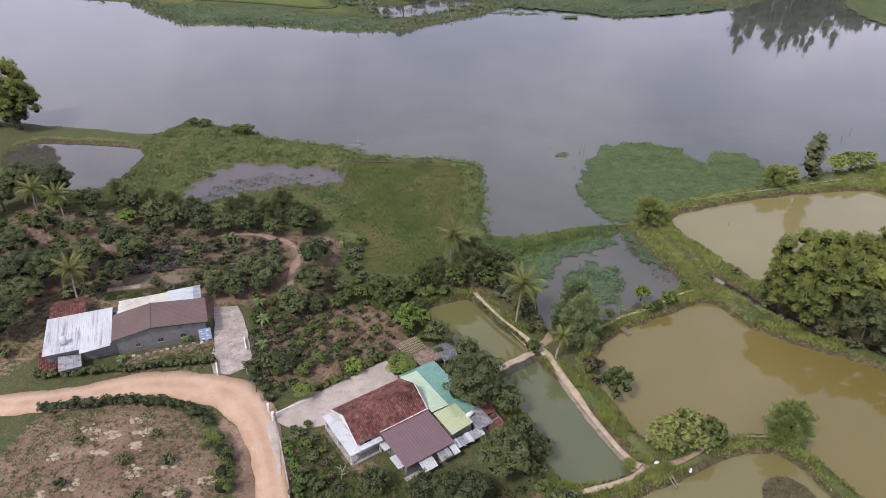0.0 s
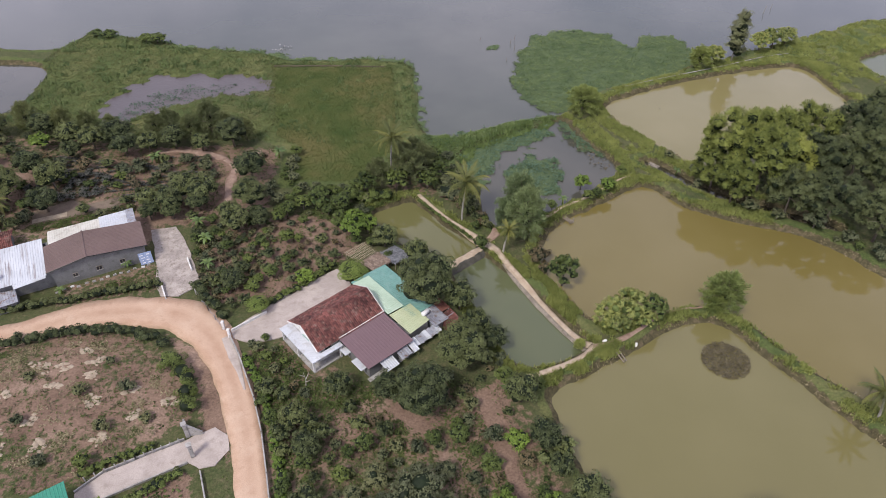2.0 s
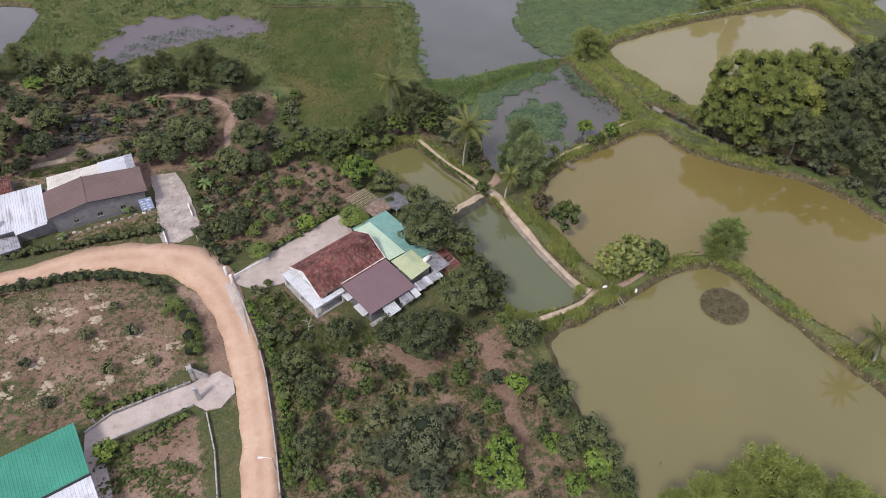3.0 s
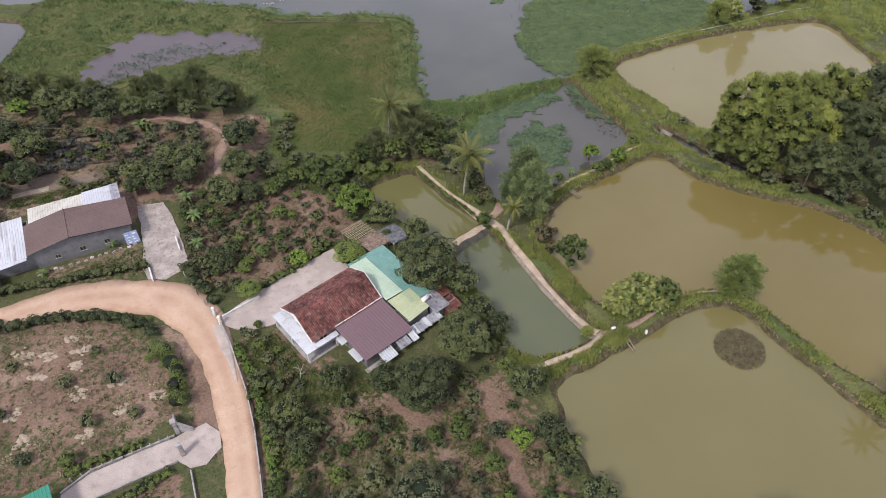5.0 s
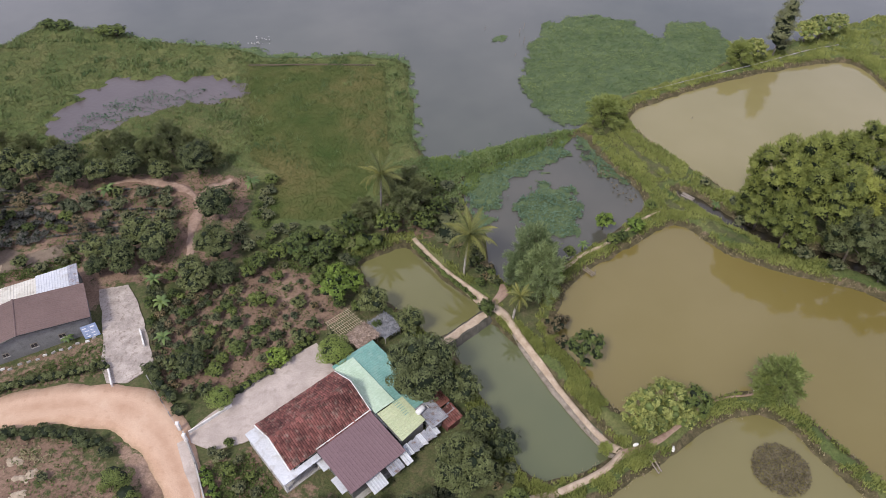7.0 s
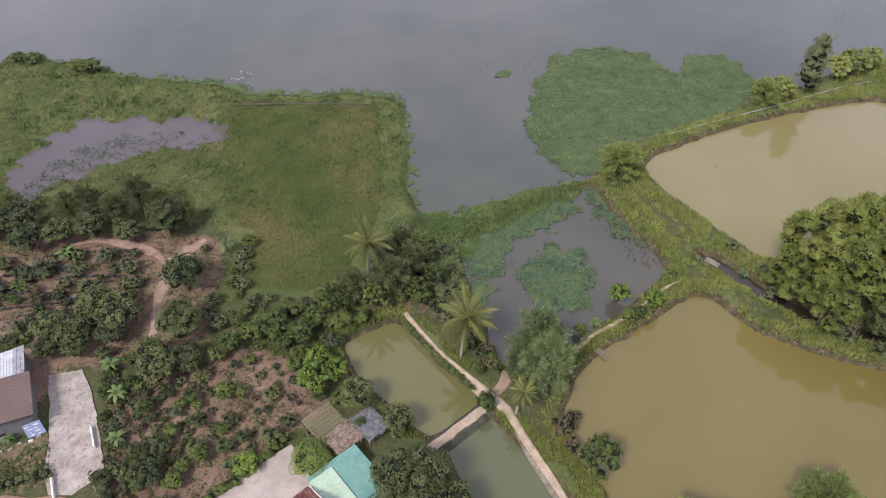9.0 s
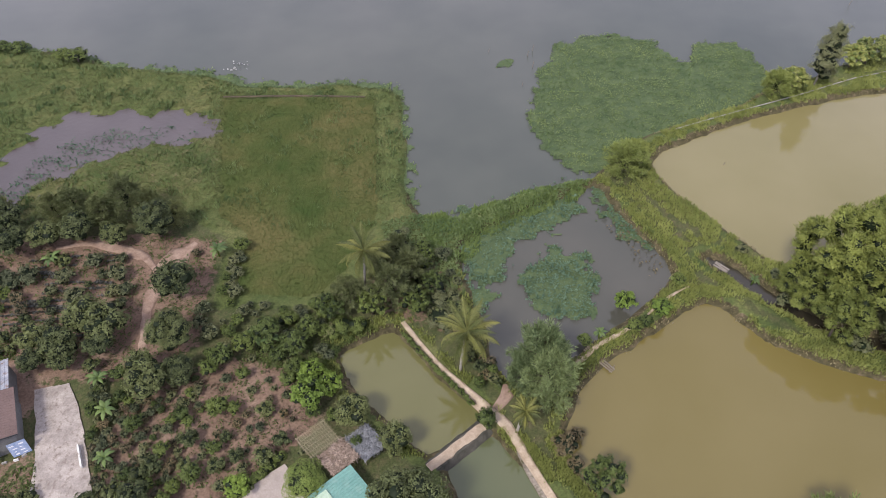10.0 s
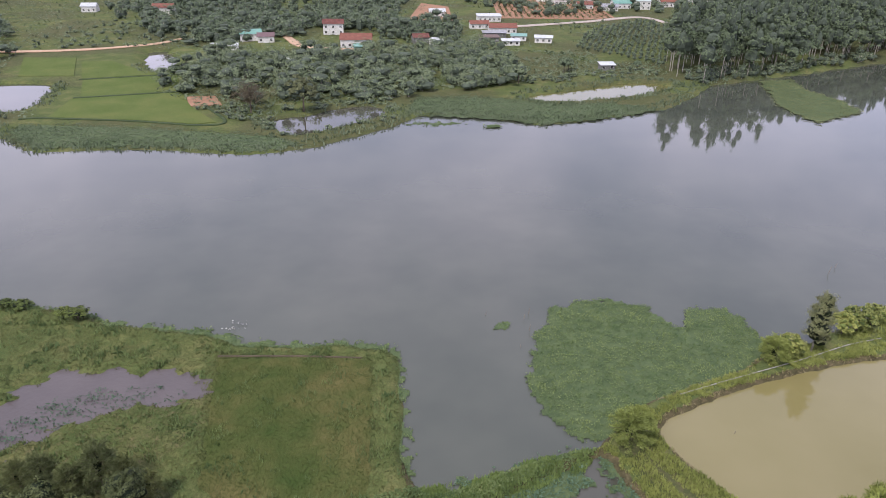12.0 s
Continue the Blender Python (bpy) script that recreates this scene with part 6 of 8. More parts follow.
for x, y, s in ((-57.8, 18.6, 2.8), (-36.3, 20.4, 2.6), (-45.2, 0.4, 2.6), (-28.5, 6.6, 2.8), (-43.0, -3.5, 2.3), (-41.2, -9.0, 2.0), (-53.3, -9.0, 1.7), (-60.6, -14.6, 1.5), (13.2, 7.6, 1.8), (34.3, 16.2, 1.7), (-26.6, 6.0, 2.4), (1.2, -31.2, 1.6)):
    ban = make_banana(int(abs(x * 3) + abs(y)), s, "banana plant with broad drooping leaves", 9)
    ban.matrix_basis = pose(x, y, 0.86, 0, 0, x * 40 % 360)


# hedges
def hedge(line, width, height, label, seed, leaf="leaf_dark"):
    rng = np.random.RandomState(seed)
    pts = np.array(line, float)
    lobes = []
    for a, c in zip(pts, pts[1:]):
        n = max(2, int(np.linalg.norm(c - a) / (width * 0.5)))
        for k in range(n):
            p = a + (c - a) * (k + rng.uniform(0, 0.6)) / n + rng.normal(0, width * 0.12, 2)
            w = width * rng.uniform(0.42, 0.66)
            lobes.append((p[0], p[1], 0.9 + height * rng.uniform(0.4, 0.6), w, height * 0.55))
    b = Build()
    crown(b, rng, lobes, int(len(lobes) * 170 * width), 0.24, 0.13, thin=0.16, puffs=5)
    return tagged(part("hedge", b, [MAT[leaf], MAT["shade_core"]], None, label), "", "hedge")


hedge([(-71, -19.4), (-67.8, -18.4), (-64.2, -17.8), (-60.7, -16.8), (-57.1, -15.8), (-53.6, -14.7), (-49.9, -13.7), (-47.0, -12.8)], 1.25, 1.15, "long dark clipped hedge along the dirt road", 201)
hedge([(-66.5, -25.4), (-60, -23.4), (-56, -22.3), (-51.5, -21.8), (-48, -22.0), (-44.6, -23.2), (-42.4, -24.6)], 1.5, 1.3, "uneven green hedge round a bare plot", 202)
hedge([(-41.8, -26.2), (-39.6, -28.6), (-38.0, -31.6), (-37.0, -35.0)], 2.6, 2.0, "overgrown green hedge along the road bend", 203, "leaf_mid")
hedge([(-46.6, -43.0), (-43, -40.8), (-39.4, -39.2)], 0.8, 0.7, "low weedy hedge beside the driveway", 204, "leaf_mid")
hedge([(-43.2, -48.2), (-39, -45.0), (-35.4, -42.6)], 1.0, 0.8, "low weedy hedge beside the vegetable plot", 205, "leaf_mid")
hedge([(-32.0, -26.2), (-28.6, -31.6), (-26.4, -37.0), (-24.4, -43), (-22.9, -50)], 1.0, 0.9, "light green bushes behind the road wall", 206, "leaf_light")
hedge([(-42.0, -12.6), (-39.2, -16.2), (-36.4, -19.6)], 1.6, 1.2, "dark bushes behind a wire fence", 207)
hedge([(-31.2, -17.0), (-26.5, -12.4), (-22.6, -8.2)], 1.1, 0.9, "flowering low bushes along the concrete yard", 208, "leaf_mid")
hedge([(-16.0, 8.9), (-20, 7.6), (-23.5, 8.6), (-27, 9.6)], 2.0, 1.6, "green thicket above the small pond", 210, "leaf_mid")
hedge([(-10.7, 7.7), (-6.4, 2.5), (-3.9, -0.1), (-2.3, -1.9)], 0.5, 0.4, "low green weeds on the bank of the small pond", 212, "leaf_mid")
hedge([(-12.6, 24), (-9.6, 18), (-6.4, 13.5), (-5.2, 8)], 2.6, 1.4, "weedy thicket beside the footpath", 211, "leaf_grey")

# grass on the dikes, meadow tussocks
gr = np.random.RandomState(3)


TRODDEN = [(-10.8, 9.6), (-6.4, 3.6), (-0.9, -2.2), (1.4, -4.4), (3.8, -9.0), (7.4, -15.4), (10.7, -20.8), (13.2, -23.6), (10.6, -25.9), (6.0, -28.2)]


def shore_grass(name, boxes, count, height, lo, hi, mats, label, seed, spread=0.5, blades=4, cut=-0.25):
    rng = np.random.RandomState(seed)
    b = Build()
    for x0, y0, x1, y1 in boxes:
        xy = rng.uniform((x0, y0), (x1, y1), (count, 2))
        d = -depth_into_water(xy[:, 0], xy[:, 1])
        off = np.abs((xy[:, 0] + 6.3) * -0.657 + (xy[:, 1] + 8.7) * 0.754) + 9.0 * ((xy[:, 0] < -7.5) | (xy[:, 0] > -1.0))   # clear of the causeway
        for (ax, ay), (bx, by) in zip(TRODDEN, TRODDEN[1:]):
            t = np.clip(((xy[:, 0] - ax) * (bx - ax) + (xy[:, 1] - ay) * (by - ay)) / ((bx - ax) ** 2 + (by - ay) ** 2), 0, 1)
            off = np.minimum(off, 0.65 + np.hypot(xy[:, 0] - ax - t * (bx - ax), xy[:, 1] - ay - t * (by - ay)))
        xy = xy[(off > 1.2) & (d > lo) & (d < hi) & (wobble(xy[:, 0], xy[:, 1], 2.4, seed) > cut)]
        tufts(b, xy, land_height(xy[:, 0], xy[:, 1]), height, spread, rng, blades, 0)
    return tagged(part(name, b, mats, None, label), "", "grass", "", "stuff")


shore_grass("dike_grass", [(-20, -8, 48, 18), (8, -40, 62, -10), (-6, -30, 20, -5)], 46000, 0.4, 0.5, 2.3, MAT["sunny_grass"], "bright tall grass on the pond dikes", 31)
shore_grass("bank_grass", [(16, 14, 90, 72)], 90000, 0.44, 0.55, 4.8, MAT["sunny_grass"], "long yellow-green grass on the river bank", 32, 0.45)
shore_grass("bank_grass", [(72, 54, 122, 94)], 16000, 0.5, 0.4, 14, MAT["sunny_grass"], "rough bright grass between two ponds", 36, 0.5)
shore_grass("dry_bank_grass", [(8, -40, 62, 18), (20, 16, 82, 62)], 22000, 0.24, 0.0, 0.8, MAT["dry_grass"], "dry brown grass along the waterline", 33, 0.5)
shore_grass("meadow_tussocks", [(-96, 26, -10, 76)], 16000, 0.6, 0.05, 34, MAT["hyacinth"], "taller green tussocks in the wet meadow", 35, 0.6, 4, 0.35)
shore_grass("meadow_grass", [(-96, 26, -10, 76)], 44000, 0.2, 0.05, 34, MAT["meadow_blade"], "wet meadow grass beside the river", 34, 0.5, 3, -0.9)

fr = Build()
for (ax, ay), (bx, by) in zip(FIELD, FIELD[1:] + FIELD[:1]):
    n = int(18 * math.hypot(bx - ax, by - ay))
    t = gr.uniform(0, 1, n)
    xy = np.stack([ax + (bx - ax) * t, ay + (by - ay) * t], 1) + gr.normal(0, 1.0, (n, 2))
    xy = xy[wobble(xy[:, 0], xy[:, 1], 3, 5.0) > -0.5]
    tufts(fr, xy, np.full(len(xy), 0.42), 0.22, 0.5, gr, 3, 0)
tagged(part("field_edge_grass", fr, MAT["meadow_blade"], None, "ragged grass along the edge of the field"), "", "grass", "", "stuff")
shore_grass("far_reeds", [(-175, 160, 165, 300)], 30000, 1.0, 0.0, 7, MAT["far_grass"], "reeds and rough grass along the far shore", 37, 1.6, 3)
st = Build()
sx = in_poly(FIELD, 16000, gr)
tufts(st, sx, np.full(len(sx), 0.5), 0.18, 0.5, gr, 2, 0)
tagged(part("stubble", st, MAT["stubble_blade"], None, "short stubble and weeds in the mown field"), "", "stubble", "", "stuff")
sx = in_poly([(-15, 27), (-9, 29), (8, 35), (16, 37), (14, 33), (4, 27), (-3, 18), (-6, 9), (-9, 12), (-13, 20)], 9000, gr)
sx = sx[depth_into_water(sx[:, 0], sx[:, 1]) < -0.1]
st = Build()
st.leaves(np.stack([sx[:, 0], sx[:, 1], land_height(sx[:, 0], sx[:, 1]) + gr.uniform(0.05, 0.5, len(sx))], 1), gr.normal(0, 0.5, (len(sx), 3)) + np.array([0, 0, 0.8]), 0.4, 0.2, gr)
tagged(part("creek_weeds", st, MAT["hyacinth"], None, "green weeds on the low bank of the creek"), "", "weeds", "", "stuff")

band = in_poly([(-9, 29), (-2.4, 30.4), (6.3, 34.4), (12.5, 36.4), (16, 36.2), (13.4, 32.6), (7, 29.6), (1, 25.4), (-3, 20), (-8, 23)], 5200, gr)
band = band[wobble(band[:, 0], band[:, 1], 2.2, 21.0) > -0.25]
st = Build()
tufts(st, band, np.maximum(land_height(band[:, 0], band[:, 1]), 0.05), 0.5, 0.55, gr, 4, 0)
tagged(part("reed_bed", st, MAT["marsh_reed"], None, "tall bright green reeds between creek and marsh"), "", "reeds", "", "stuff")

# floating plants
floating_mat([(-73.5, 31), (-71, 41), (-66, 46.5), (-60, 49), (-54, 50), (-48, 49), (-45, 47), (-50, 45), (-58, 43), (-66, 38), (-69, 32)], "lotus", "thin weeds growing in the mud pool", "water plants", 54, 5.0, 0.5, 0.8, ragged=1.6, z=-0.1, litter=False)
floating_mat([(15.3, 76.2), (20, 78.6), (26.3, 79.7), (33.7, 77.7), (35.8, 71.6), (38.8, 70.6), (40.7, 76.8), (49.0, 77.0), (51.9, 71.9), (53, 60.2), (41, 53.6), (28, 47.6), (21.8, 41.6), (17.6, 37.8), (12.1, 40.2), (8.9, 45.1),
              (8.2, 54.5), (10.7, 67.0)], "hyacinth", "dense green raft of water hyacinth off the bank", "water plants", 41, 4.4, 0.46)
floating_mat([(-4.4, 22), (-8, 28), (-2.4, 31), (6.3, 35.2), (12.5, 37), (16, 36.6), (14.8, 32), (12, 28.0), (8.0, 25.5), (4.2, 22.6), (2.6, 19), (1.2, 14.4), (0.2, 9.5), (-1.4, 12), (-3.4, 16)], "lotus", "blue-green lotus covering the marsh edge", "water plants", 42, 8, 0.5, 0.7, ragged=1.9, cell=0.3)
floating_mat([(5.0, 13.6), (4.4, 18), (6, 21.4), (10, 23.4), (13.4, 22), (14.4, 17.4), (13, 12.2), (10, 10.6), (7.2, 10.9)], "lotus", "round patch of lotus in the marsh pool", "water plants", 43, 8, 0.5, 0.7, ragged=1.6, cell=0.3)
floating_mat([(16.6, 35), (17, 29.6), (19.4, 24), (22.6, 22.2), (23.6, 25), (20.6, 30), (18.6, 35.6)], "lotus", "lotus patch under the dike", "water plants", 44, 8, 0.5, 0.7, ragged=1.6, cell=0.3)
floating_mat([(18.6, 31), (21.4, 26), (24.6, 21), (23, 17), (20, 20), (17, 28)], "brush", "brown dead stems rotting in the marsh", "water plants", 55, 2.6, 0.6, 1.0, ragged=1.6, litter=False)
floating_mat([(-14.6, 62.6), (-12.6, 58), (-11.4, 45), (-10.6, 38), (-9.0, 31), (-12.4, 29), (-15.6, 33), (-16.4, 48), (-17.4, 60)], "hyacinth", "green water weeds along the field edge", "water plants", 45, 2.6, 0.5, 0.4)
floating_mat([(-96, 66), (-93, 76.5), (-85.5, 75.0), (-74.6, 72.4), (-67.4, 69), (-48.7, 67), (-43, 64), (-33, 62.9), (-23, 64), (-15.6, 62.8), (-17, 59), (-43, 59.4), (-50, 62), (-70, 63)], "hyacinth",
             "strip of water weeds along the meadow shore", "water plants", 46, 1.9, 0.65, 0.3)
floating_mat([(3.4, 68.4), (4.0, 70.4), (6.0, 71.0), (6.6, 69.0), (5.2, 67.2)], "leaf_light", "small light patch of floating lilies", "water plants", 47, 3.2, 0.35, 0.4, ragged=0.5, cell=0.3)
floating_mat([(-46.5, 66.6), (-45.8, 69.6), (-42.6, 70), (-41.4, 67.6), (-43.4, 66)], "dead_reed", "dead grey reeds off the meadow", "water plants", 48, 2.2, 0.6, 0.9, ragged=0.6, cell=0.3, litter=False)
floating_mat([(-155, 182), (-138, 167.5), (-104, 171.5), (-68, 167.5), (-48, 177), (-60, 190), (-88, 193), (-118, 197), (-158, 196)], "far_grass", "wide raft of weeds along the far bank", "water plants", 49, 2.2, 0.7, 0.6, cell=1.0, ragged=2.0, z=0.42)
floating_mat([(-26, 203), (-17, 214.5), (17, 208.5), (30, 204), (56, 214.5), (80, 228), (60, 240), (40, 238), (20, 248), (2, 252), (-22, 244), (-24, 222)], "far_grass", "green weeds between the far bank and the river", "water plants", 50, 2.2, 0.7, 0.6, cell=1.0, ragged=2.0, z=0.42)
floating_mat([(140, 284), (128, 232), (133, 211), (161, 230), (161, 248), (156, 268), (159, 292)], "leaf_spit", "grassy spit in the river", "water plants", 51, 2.0, 0.65, 0.5, cell=1.6, ragged=2.0, z=0.3)
floating_mat([(6.6, 200), (7.4, 204), (13.6, 204.6), (14.4, 201), (10, 199)], "hyacinth", "dark weed islet in the river", "water plants", 52, 2.0, 0.9, 0.3, cell=0.8, ragged=0.6, z=0.3)
floating_mat([(-22, 203), (-16, 208), (-2, 209), (2, 205), (-10, 202)], "leaf_grey", "thin weeds in the shallows of the far bank", "water plants", 53, 0.8, 0.9, 1.6, cell=0.8, ragged=1.2, z=0.0)
brush = Build()
br = np.random.RandomState(9)
ang, rad = br.uniform(0, 2 * math.pi, 1500), 3.1 * np.sqrt(br.uniform(0, 1, 1500))
brush.leaves(np.stack([rad * np.cos(ang), rad * np.sin(ang), 0.06 + br.uniform(0, 0.18, 1500)], 1), br.normal(0, 0.4, (1500, 3)) + np.array([0, 0, 1]), 0.6, 0.12, br)
ob = part("brush_raft", brush, MAT["brush"], None, "round brown raft of brush floating in the pond")
ob.location = (30.4, -25.2, 0.03)
tagged(ob, "", "brush pile")


# ---------------------------------------------------------------- buildings
def sheet_roof(a, b_, c, d, pitch=0.32, rise=0.035, thick=0.04):
    """Ribbed sheet metal over the quad a-b-c-d; the ribs run from a to d."""
    a, b_, c, d = (Vector(p) for p in (a, b_, c, d))
    up = (b_ - a).cross(d - a).normalized()
    if up.z < 0:
        up = -up
    n = max(2, int((b_ - a).length / pitch))
    prof = [(0.0, 0), (0.62, 0), (0.70, rise), (0.92, rise)]
    ts = [((i + s) / n, h) for i in range(n) for s, h in prof] + [(1.0, 0)]
    v = []
    for t, h in ts:
        v += [a.lerp(b_, t) + up * h, d.lerp(c, t) + up * h]
    k = len(ts)
    f = [(2 * i, 2 * i + 2, 2 * i + 3, 2 * i + 1) for i in range(k - 1)]
    lo = len(v)
    v += [p - up * thick for p in (a, b_, c, d)]
    e = 2 * (k - 1)
    f += [(lo, lo + 3, lo + 2, lo + 1), (0, 1, lo + 3, lo), (e, lo + 1, lo + 2, e + 1), tuple([2 * i for i in range(k)] + [lo + 1, lo])[::-1], tuple([2 * i + 1 for i in range(k)] + [lo + 2, lo + 3])]
    return Build().add([tuple(p) for p in v], f)


def tiled_slope(b, eave_a, eave_b, ridge_b, ridge_a, w=0.26, course=0.32, seed=1):
    """Rows of curved clay tiles on one slope, each lapping the one below."""
    rng = np.random.RandomState(seed)
    ea, eb, rb, ra = (Vector(p) for p in (eave_a, eave_b, ridge_b, ridge_a))
    up = (eb - ea).cross(ra - ea).normalized()
    up = up if up.z > 0 else -up
    rows = max(1, int((ra - ea).length / course))
    for r in range(rows):
        t0, t1 = r / rows, min(1.0, (r + 1.18) / rows)
        lo0, lo1 = ea.lerp(ra, t0), eb.lerp(rb, t0)
        hi0, hi1 = ea.lerp(ra, t1), eb.lerp(rb, t1)
        n = max(1, int((lo1 - lo0).length / w))
        for k in range(n):
            v, j = [], rng.normal(0, 0.012)
            for s, h in ((0.0, 0.0), (0.28, 0.05), (0.72, 0.05), (0.98, 0.0)):
                v += [lo0.lerp(lo1, (k + s) / n) + up * (0.06 + h + j), hi0.lerp(hi1, (k + s) / n) + up * (0.01 + h + j)]
            b.add([tuple(p) for p in v], [(0, 2, 3, 1), (2, 4, 5, 3), (4, 6, 7, 5), (0, 6, 4, 2)])


def window_on(parent, m, w, h, frame_mat="white_paint"):
    """A window with its frame, sill and pane; m: its lower middle on the wall, y outwards."""
    b = Build()
    for lo, hi in (((-w / 2, -0.02, 0), (-w / 2 + 0.06, 0.05, h)), ((w / 2 - 0.06, -0.02, 0), (w / 2, 0.05, h)), ((-w / 2, -0.02, h - 0.06), (w / 2, 0.05, h)), ((-0.03, -0.02, 0), (0.03, 0.05, h))):
        b.box(lo, hi)
    win = part("window", b, MAT[frame_mat], parent)
    win.matrix_basis = m
    part("pane", Build().box((-w / 2 + 0.05, -0.02, 0.02), (w / 2 - 0.05, 0.012, h - 0.05)), MAT["dark"], win, "dark window pane")
    part("sill", Build().box((-w / 2 - 0.06, -0.02, -0.08), (w / 2 + 0.06, 0.12, -0.005)), MAT["grey_concrete"], win)
    return win


def door_on(parent, m, w, h, mat):
    d = part("door", Build().box((-w / 2, -0.02, 0), (w / 2, 0.04, h)).box((-w / 2 - 0.07, -0.02, 0), (-w / 2, 0.07, h + 0.07)).box((w / 2, -0.02, 0), (w / 2 + 0.07, 0.07, h + 0.07))
             .box((-w / 2, -0.02, h), (w / 2, 0.07, h + 0.07)), mat, parent)
    d.matrix_basis = m
    return d


def wall_ring(lo, hi, height, t=0.2, base=-0.3):
    """Four walls of a room, hollow inside."""
    (x0, y0), (x1, y1) = lo, hi
    return (Build().box((x0, y0, base), (x1, y0 + t, height)).box((x0, y1 - t, base), (x1, y1, height))
            .box((x0, y0 + t, base), (x0 + t, y1 - t, height)).box((x1 - t, y0 + t, base), (x1, y1 - t, height)))


# --- the tile-roofed house (u along the ridge, v towards its garden side; y = -v)
house = thing("house", pose(HO[0], HO[1], 0.9, 0, 0, HA), "farmhouse with red tile, brown and green metal roofs beside a pond", "house")
part("wall", wall_ring((0.5, -6.5), (10.3, -0.5), 2.55), MAT["white_wall"], house)
for u in (0.5, 10.1):
    gb = Build()
    gb.add([(u, -0.5, 2.55), (u, -6.5, 2.55), (u, -3.45, 4.3), (u + 0.2, -0.5, 2.55), (u + 0.2, -6.5, 2.55), (u + 0.2, -3.45, 4.3)],
           [(0, 1, 2), (5, 4, 3), (0, 3, 4, 1), (1, 4, 5, 2), (2, 5, 3, 0)])
    part("gable", gb, MAT["white_wall"], house)
rb = Build()
tiled_slope(rb, (0.1, -6.95, 2.5), (10.6, -6.95, 2.5), (10.6, -3.45, 4.5), (0.1, -3.45, 4.5), seed=2)
tiled_slope(rb, (0.1, 0.05, 2.5), (10.6, 0.05, 2.5), (10.6, -3.45, 4.5), (0.1, -3.45, 4.5), seed=3)
roof = part("roof", rb, MAT["tile"], house, "weathered red clay tile roof")
tagged(roof, kind="stuff")
part("roof_deck", Build().add([(0.15, -6.9, 2.42), (10.55, -6.9, 2.42), (10.55, -3.45, 4.42), (0.15, -3.45, 4.42), (10.55, 0.0, 2.42), (0.15, 0.0, 2.42)], [(0, 1, 2, 3), (3, 2, 4, 5)]), MAT["rust_metal"], roof)
cap = Build()
for k in range(26):
    x = 0.1 + k * 10.5 / 26
    cap.add([(x, -3.65, 4.47), (x + 0.44, -3.65, 4.45), (x, -3.45, 4.63), (x + 0.44, -3.45, 4.60), (x, -3.25, 4.47), (x + 0.44, -3.25, 4.45)], [(0, 1, 3, 2), (2, 3, 5, 4)])
part("ridge_cap", cap, MAT["tile"], roof, "light mortar and ridge tiles")
verge = Build()
for s in (-1, 1):
    for u in (0.02, 10.58):
        verge.tube([(u, -3.45 - s * 3.5, 2.55), (u, -3.45, 4.58)], [0.07, 0.07], 6)
part("verge", verge, MAT["white_wall"], roof, "white mortar edge of the tile roof")
aw = Build().box((-1.25, -7.7, 1.95), (0.5, 0.1, 2.1)).box((0.5, -7.7, 1.95), (3.35, -6.95, 2.1))
awning = part("awning", aw, MAT["white_metal"], house, "flat white concrete awning round the corner")
for x, y in ((-1.0, -0.2), (-1.0, -3.8), (-1.0, -7.4), (3.0, -7.5)):
    part("column", Build().box((x - 0.12, y - 0.12, -0.1), (x + 0.12, y + 0.12, 1.95)), MAT["white_wall"], awning)
part("veranda_floor", Build().box((-1.15, -7.6, -0.4), (0.5, 0.0, 0.12)).box((0.5, -7.6, -0.4), (3.2, -6.5, 0.12)), MAT["grey_concrete"], house)
for v, w in ((-1.6, 1.2), (-5.4, 1.2)):
    window_on(house, pose(0.5, v, 0.9, 0, 0, 90), w, 1.2)
door_on(house, pose(0.5, -3.5, 0.1, 0, 0, 90), 1.3, 2.0, MAT["teal_metal"])
window_on(house, pose(1.8, -6.5, 0.9, 0, 0, 180), 1.1, 1.1)
for u in (2.2, 5.0, 8.2):
    window_on(house, pose(u, -0.5, 0.9), 1.2, 1.2)
part("wall", wall_ring((3.7, -12.7), (10.3, -6.72), 2.15), MAT["render_grey"], house, "grey rendered wall of the brown-roofed wing")
part("roof", sheet_roof((3.35, -6.75, 2.52), (10.55, -6.75, 2.52), (10.55, -13.05, 2.2), (3.35, -13.05, 2.2), 0.4, 0.018), MAT["brown_metal"], house, "brown ribbed metal roof")
part("mortar_joint", Build().tube([(3.4, -6.8, 2.62), (6, -6.82, 2.6), (10.5, -6.8, 2.62)], [0.1, 0.08, 0.1], 5), MAT["white_wall"], house)
for v0, v1 in ((-7.2, -8.9), (-10.1, -12.2)):
    part("small_awning", Build().box((2.8, v1, 1.45), (3.68, v0, 1.53), taper=0.01), MAT["white_metal"], house, "small white awning")
    window_on(house, pose(3.7, (v0 + v1) / 2, 0.4, 0, 0, 90), 1.1, 0.9)
for u0, u1, dv in ((5.3, 7.2, 1.6), (7.9, 9.6, 1.3), (9.8, 10.7, 1.4)):
    part("corrugated_awning", sheet_roof((u0, -12.75, 1.7), (u1, -12.75, 1.7), (u1, -12.75 - dv, 1.35), (u0, -12.75 - dv, 1.35), 0.3, 0.09), MAT["grey_metal" if u0 == 7.9 else "white_metal"], house, "pale corrugated awning")
for u in (6.2, 8.8):
    window_on(house, pose(u, -12.7, 0.3, 0, 0, 180), 1.0, 0.9)
part("plinth", Build().box((3.3, -13.3, -0.5), (10.9, -12.7, 0.06)), MAT["grey_concrete"], house)
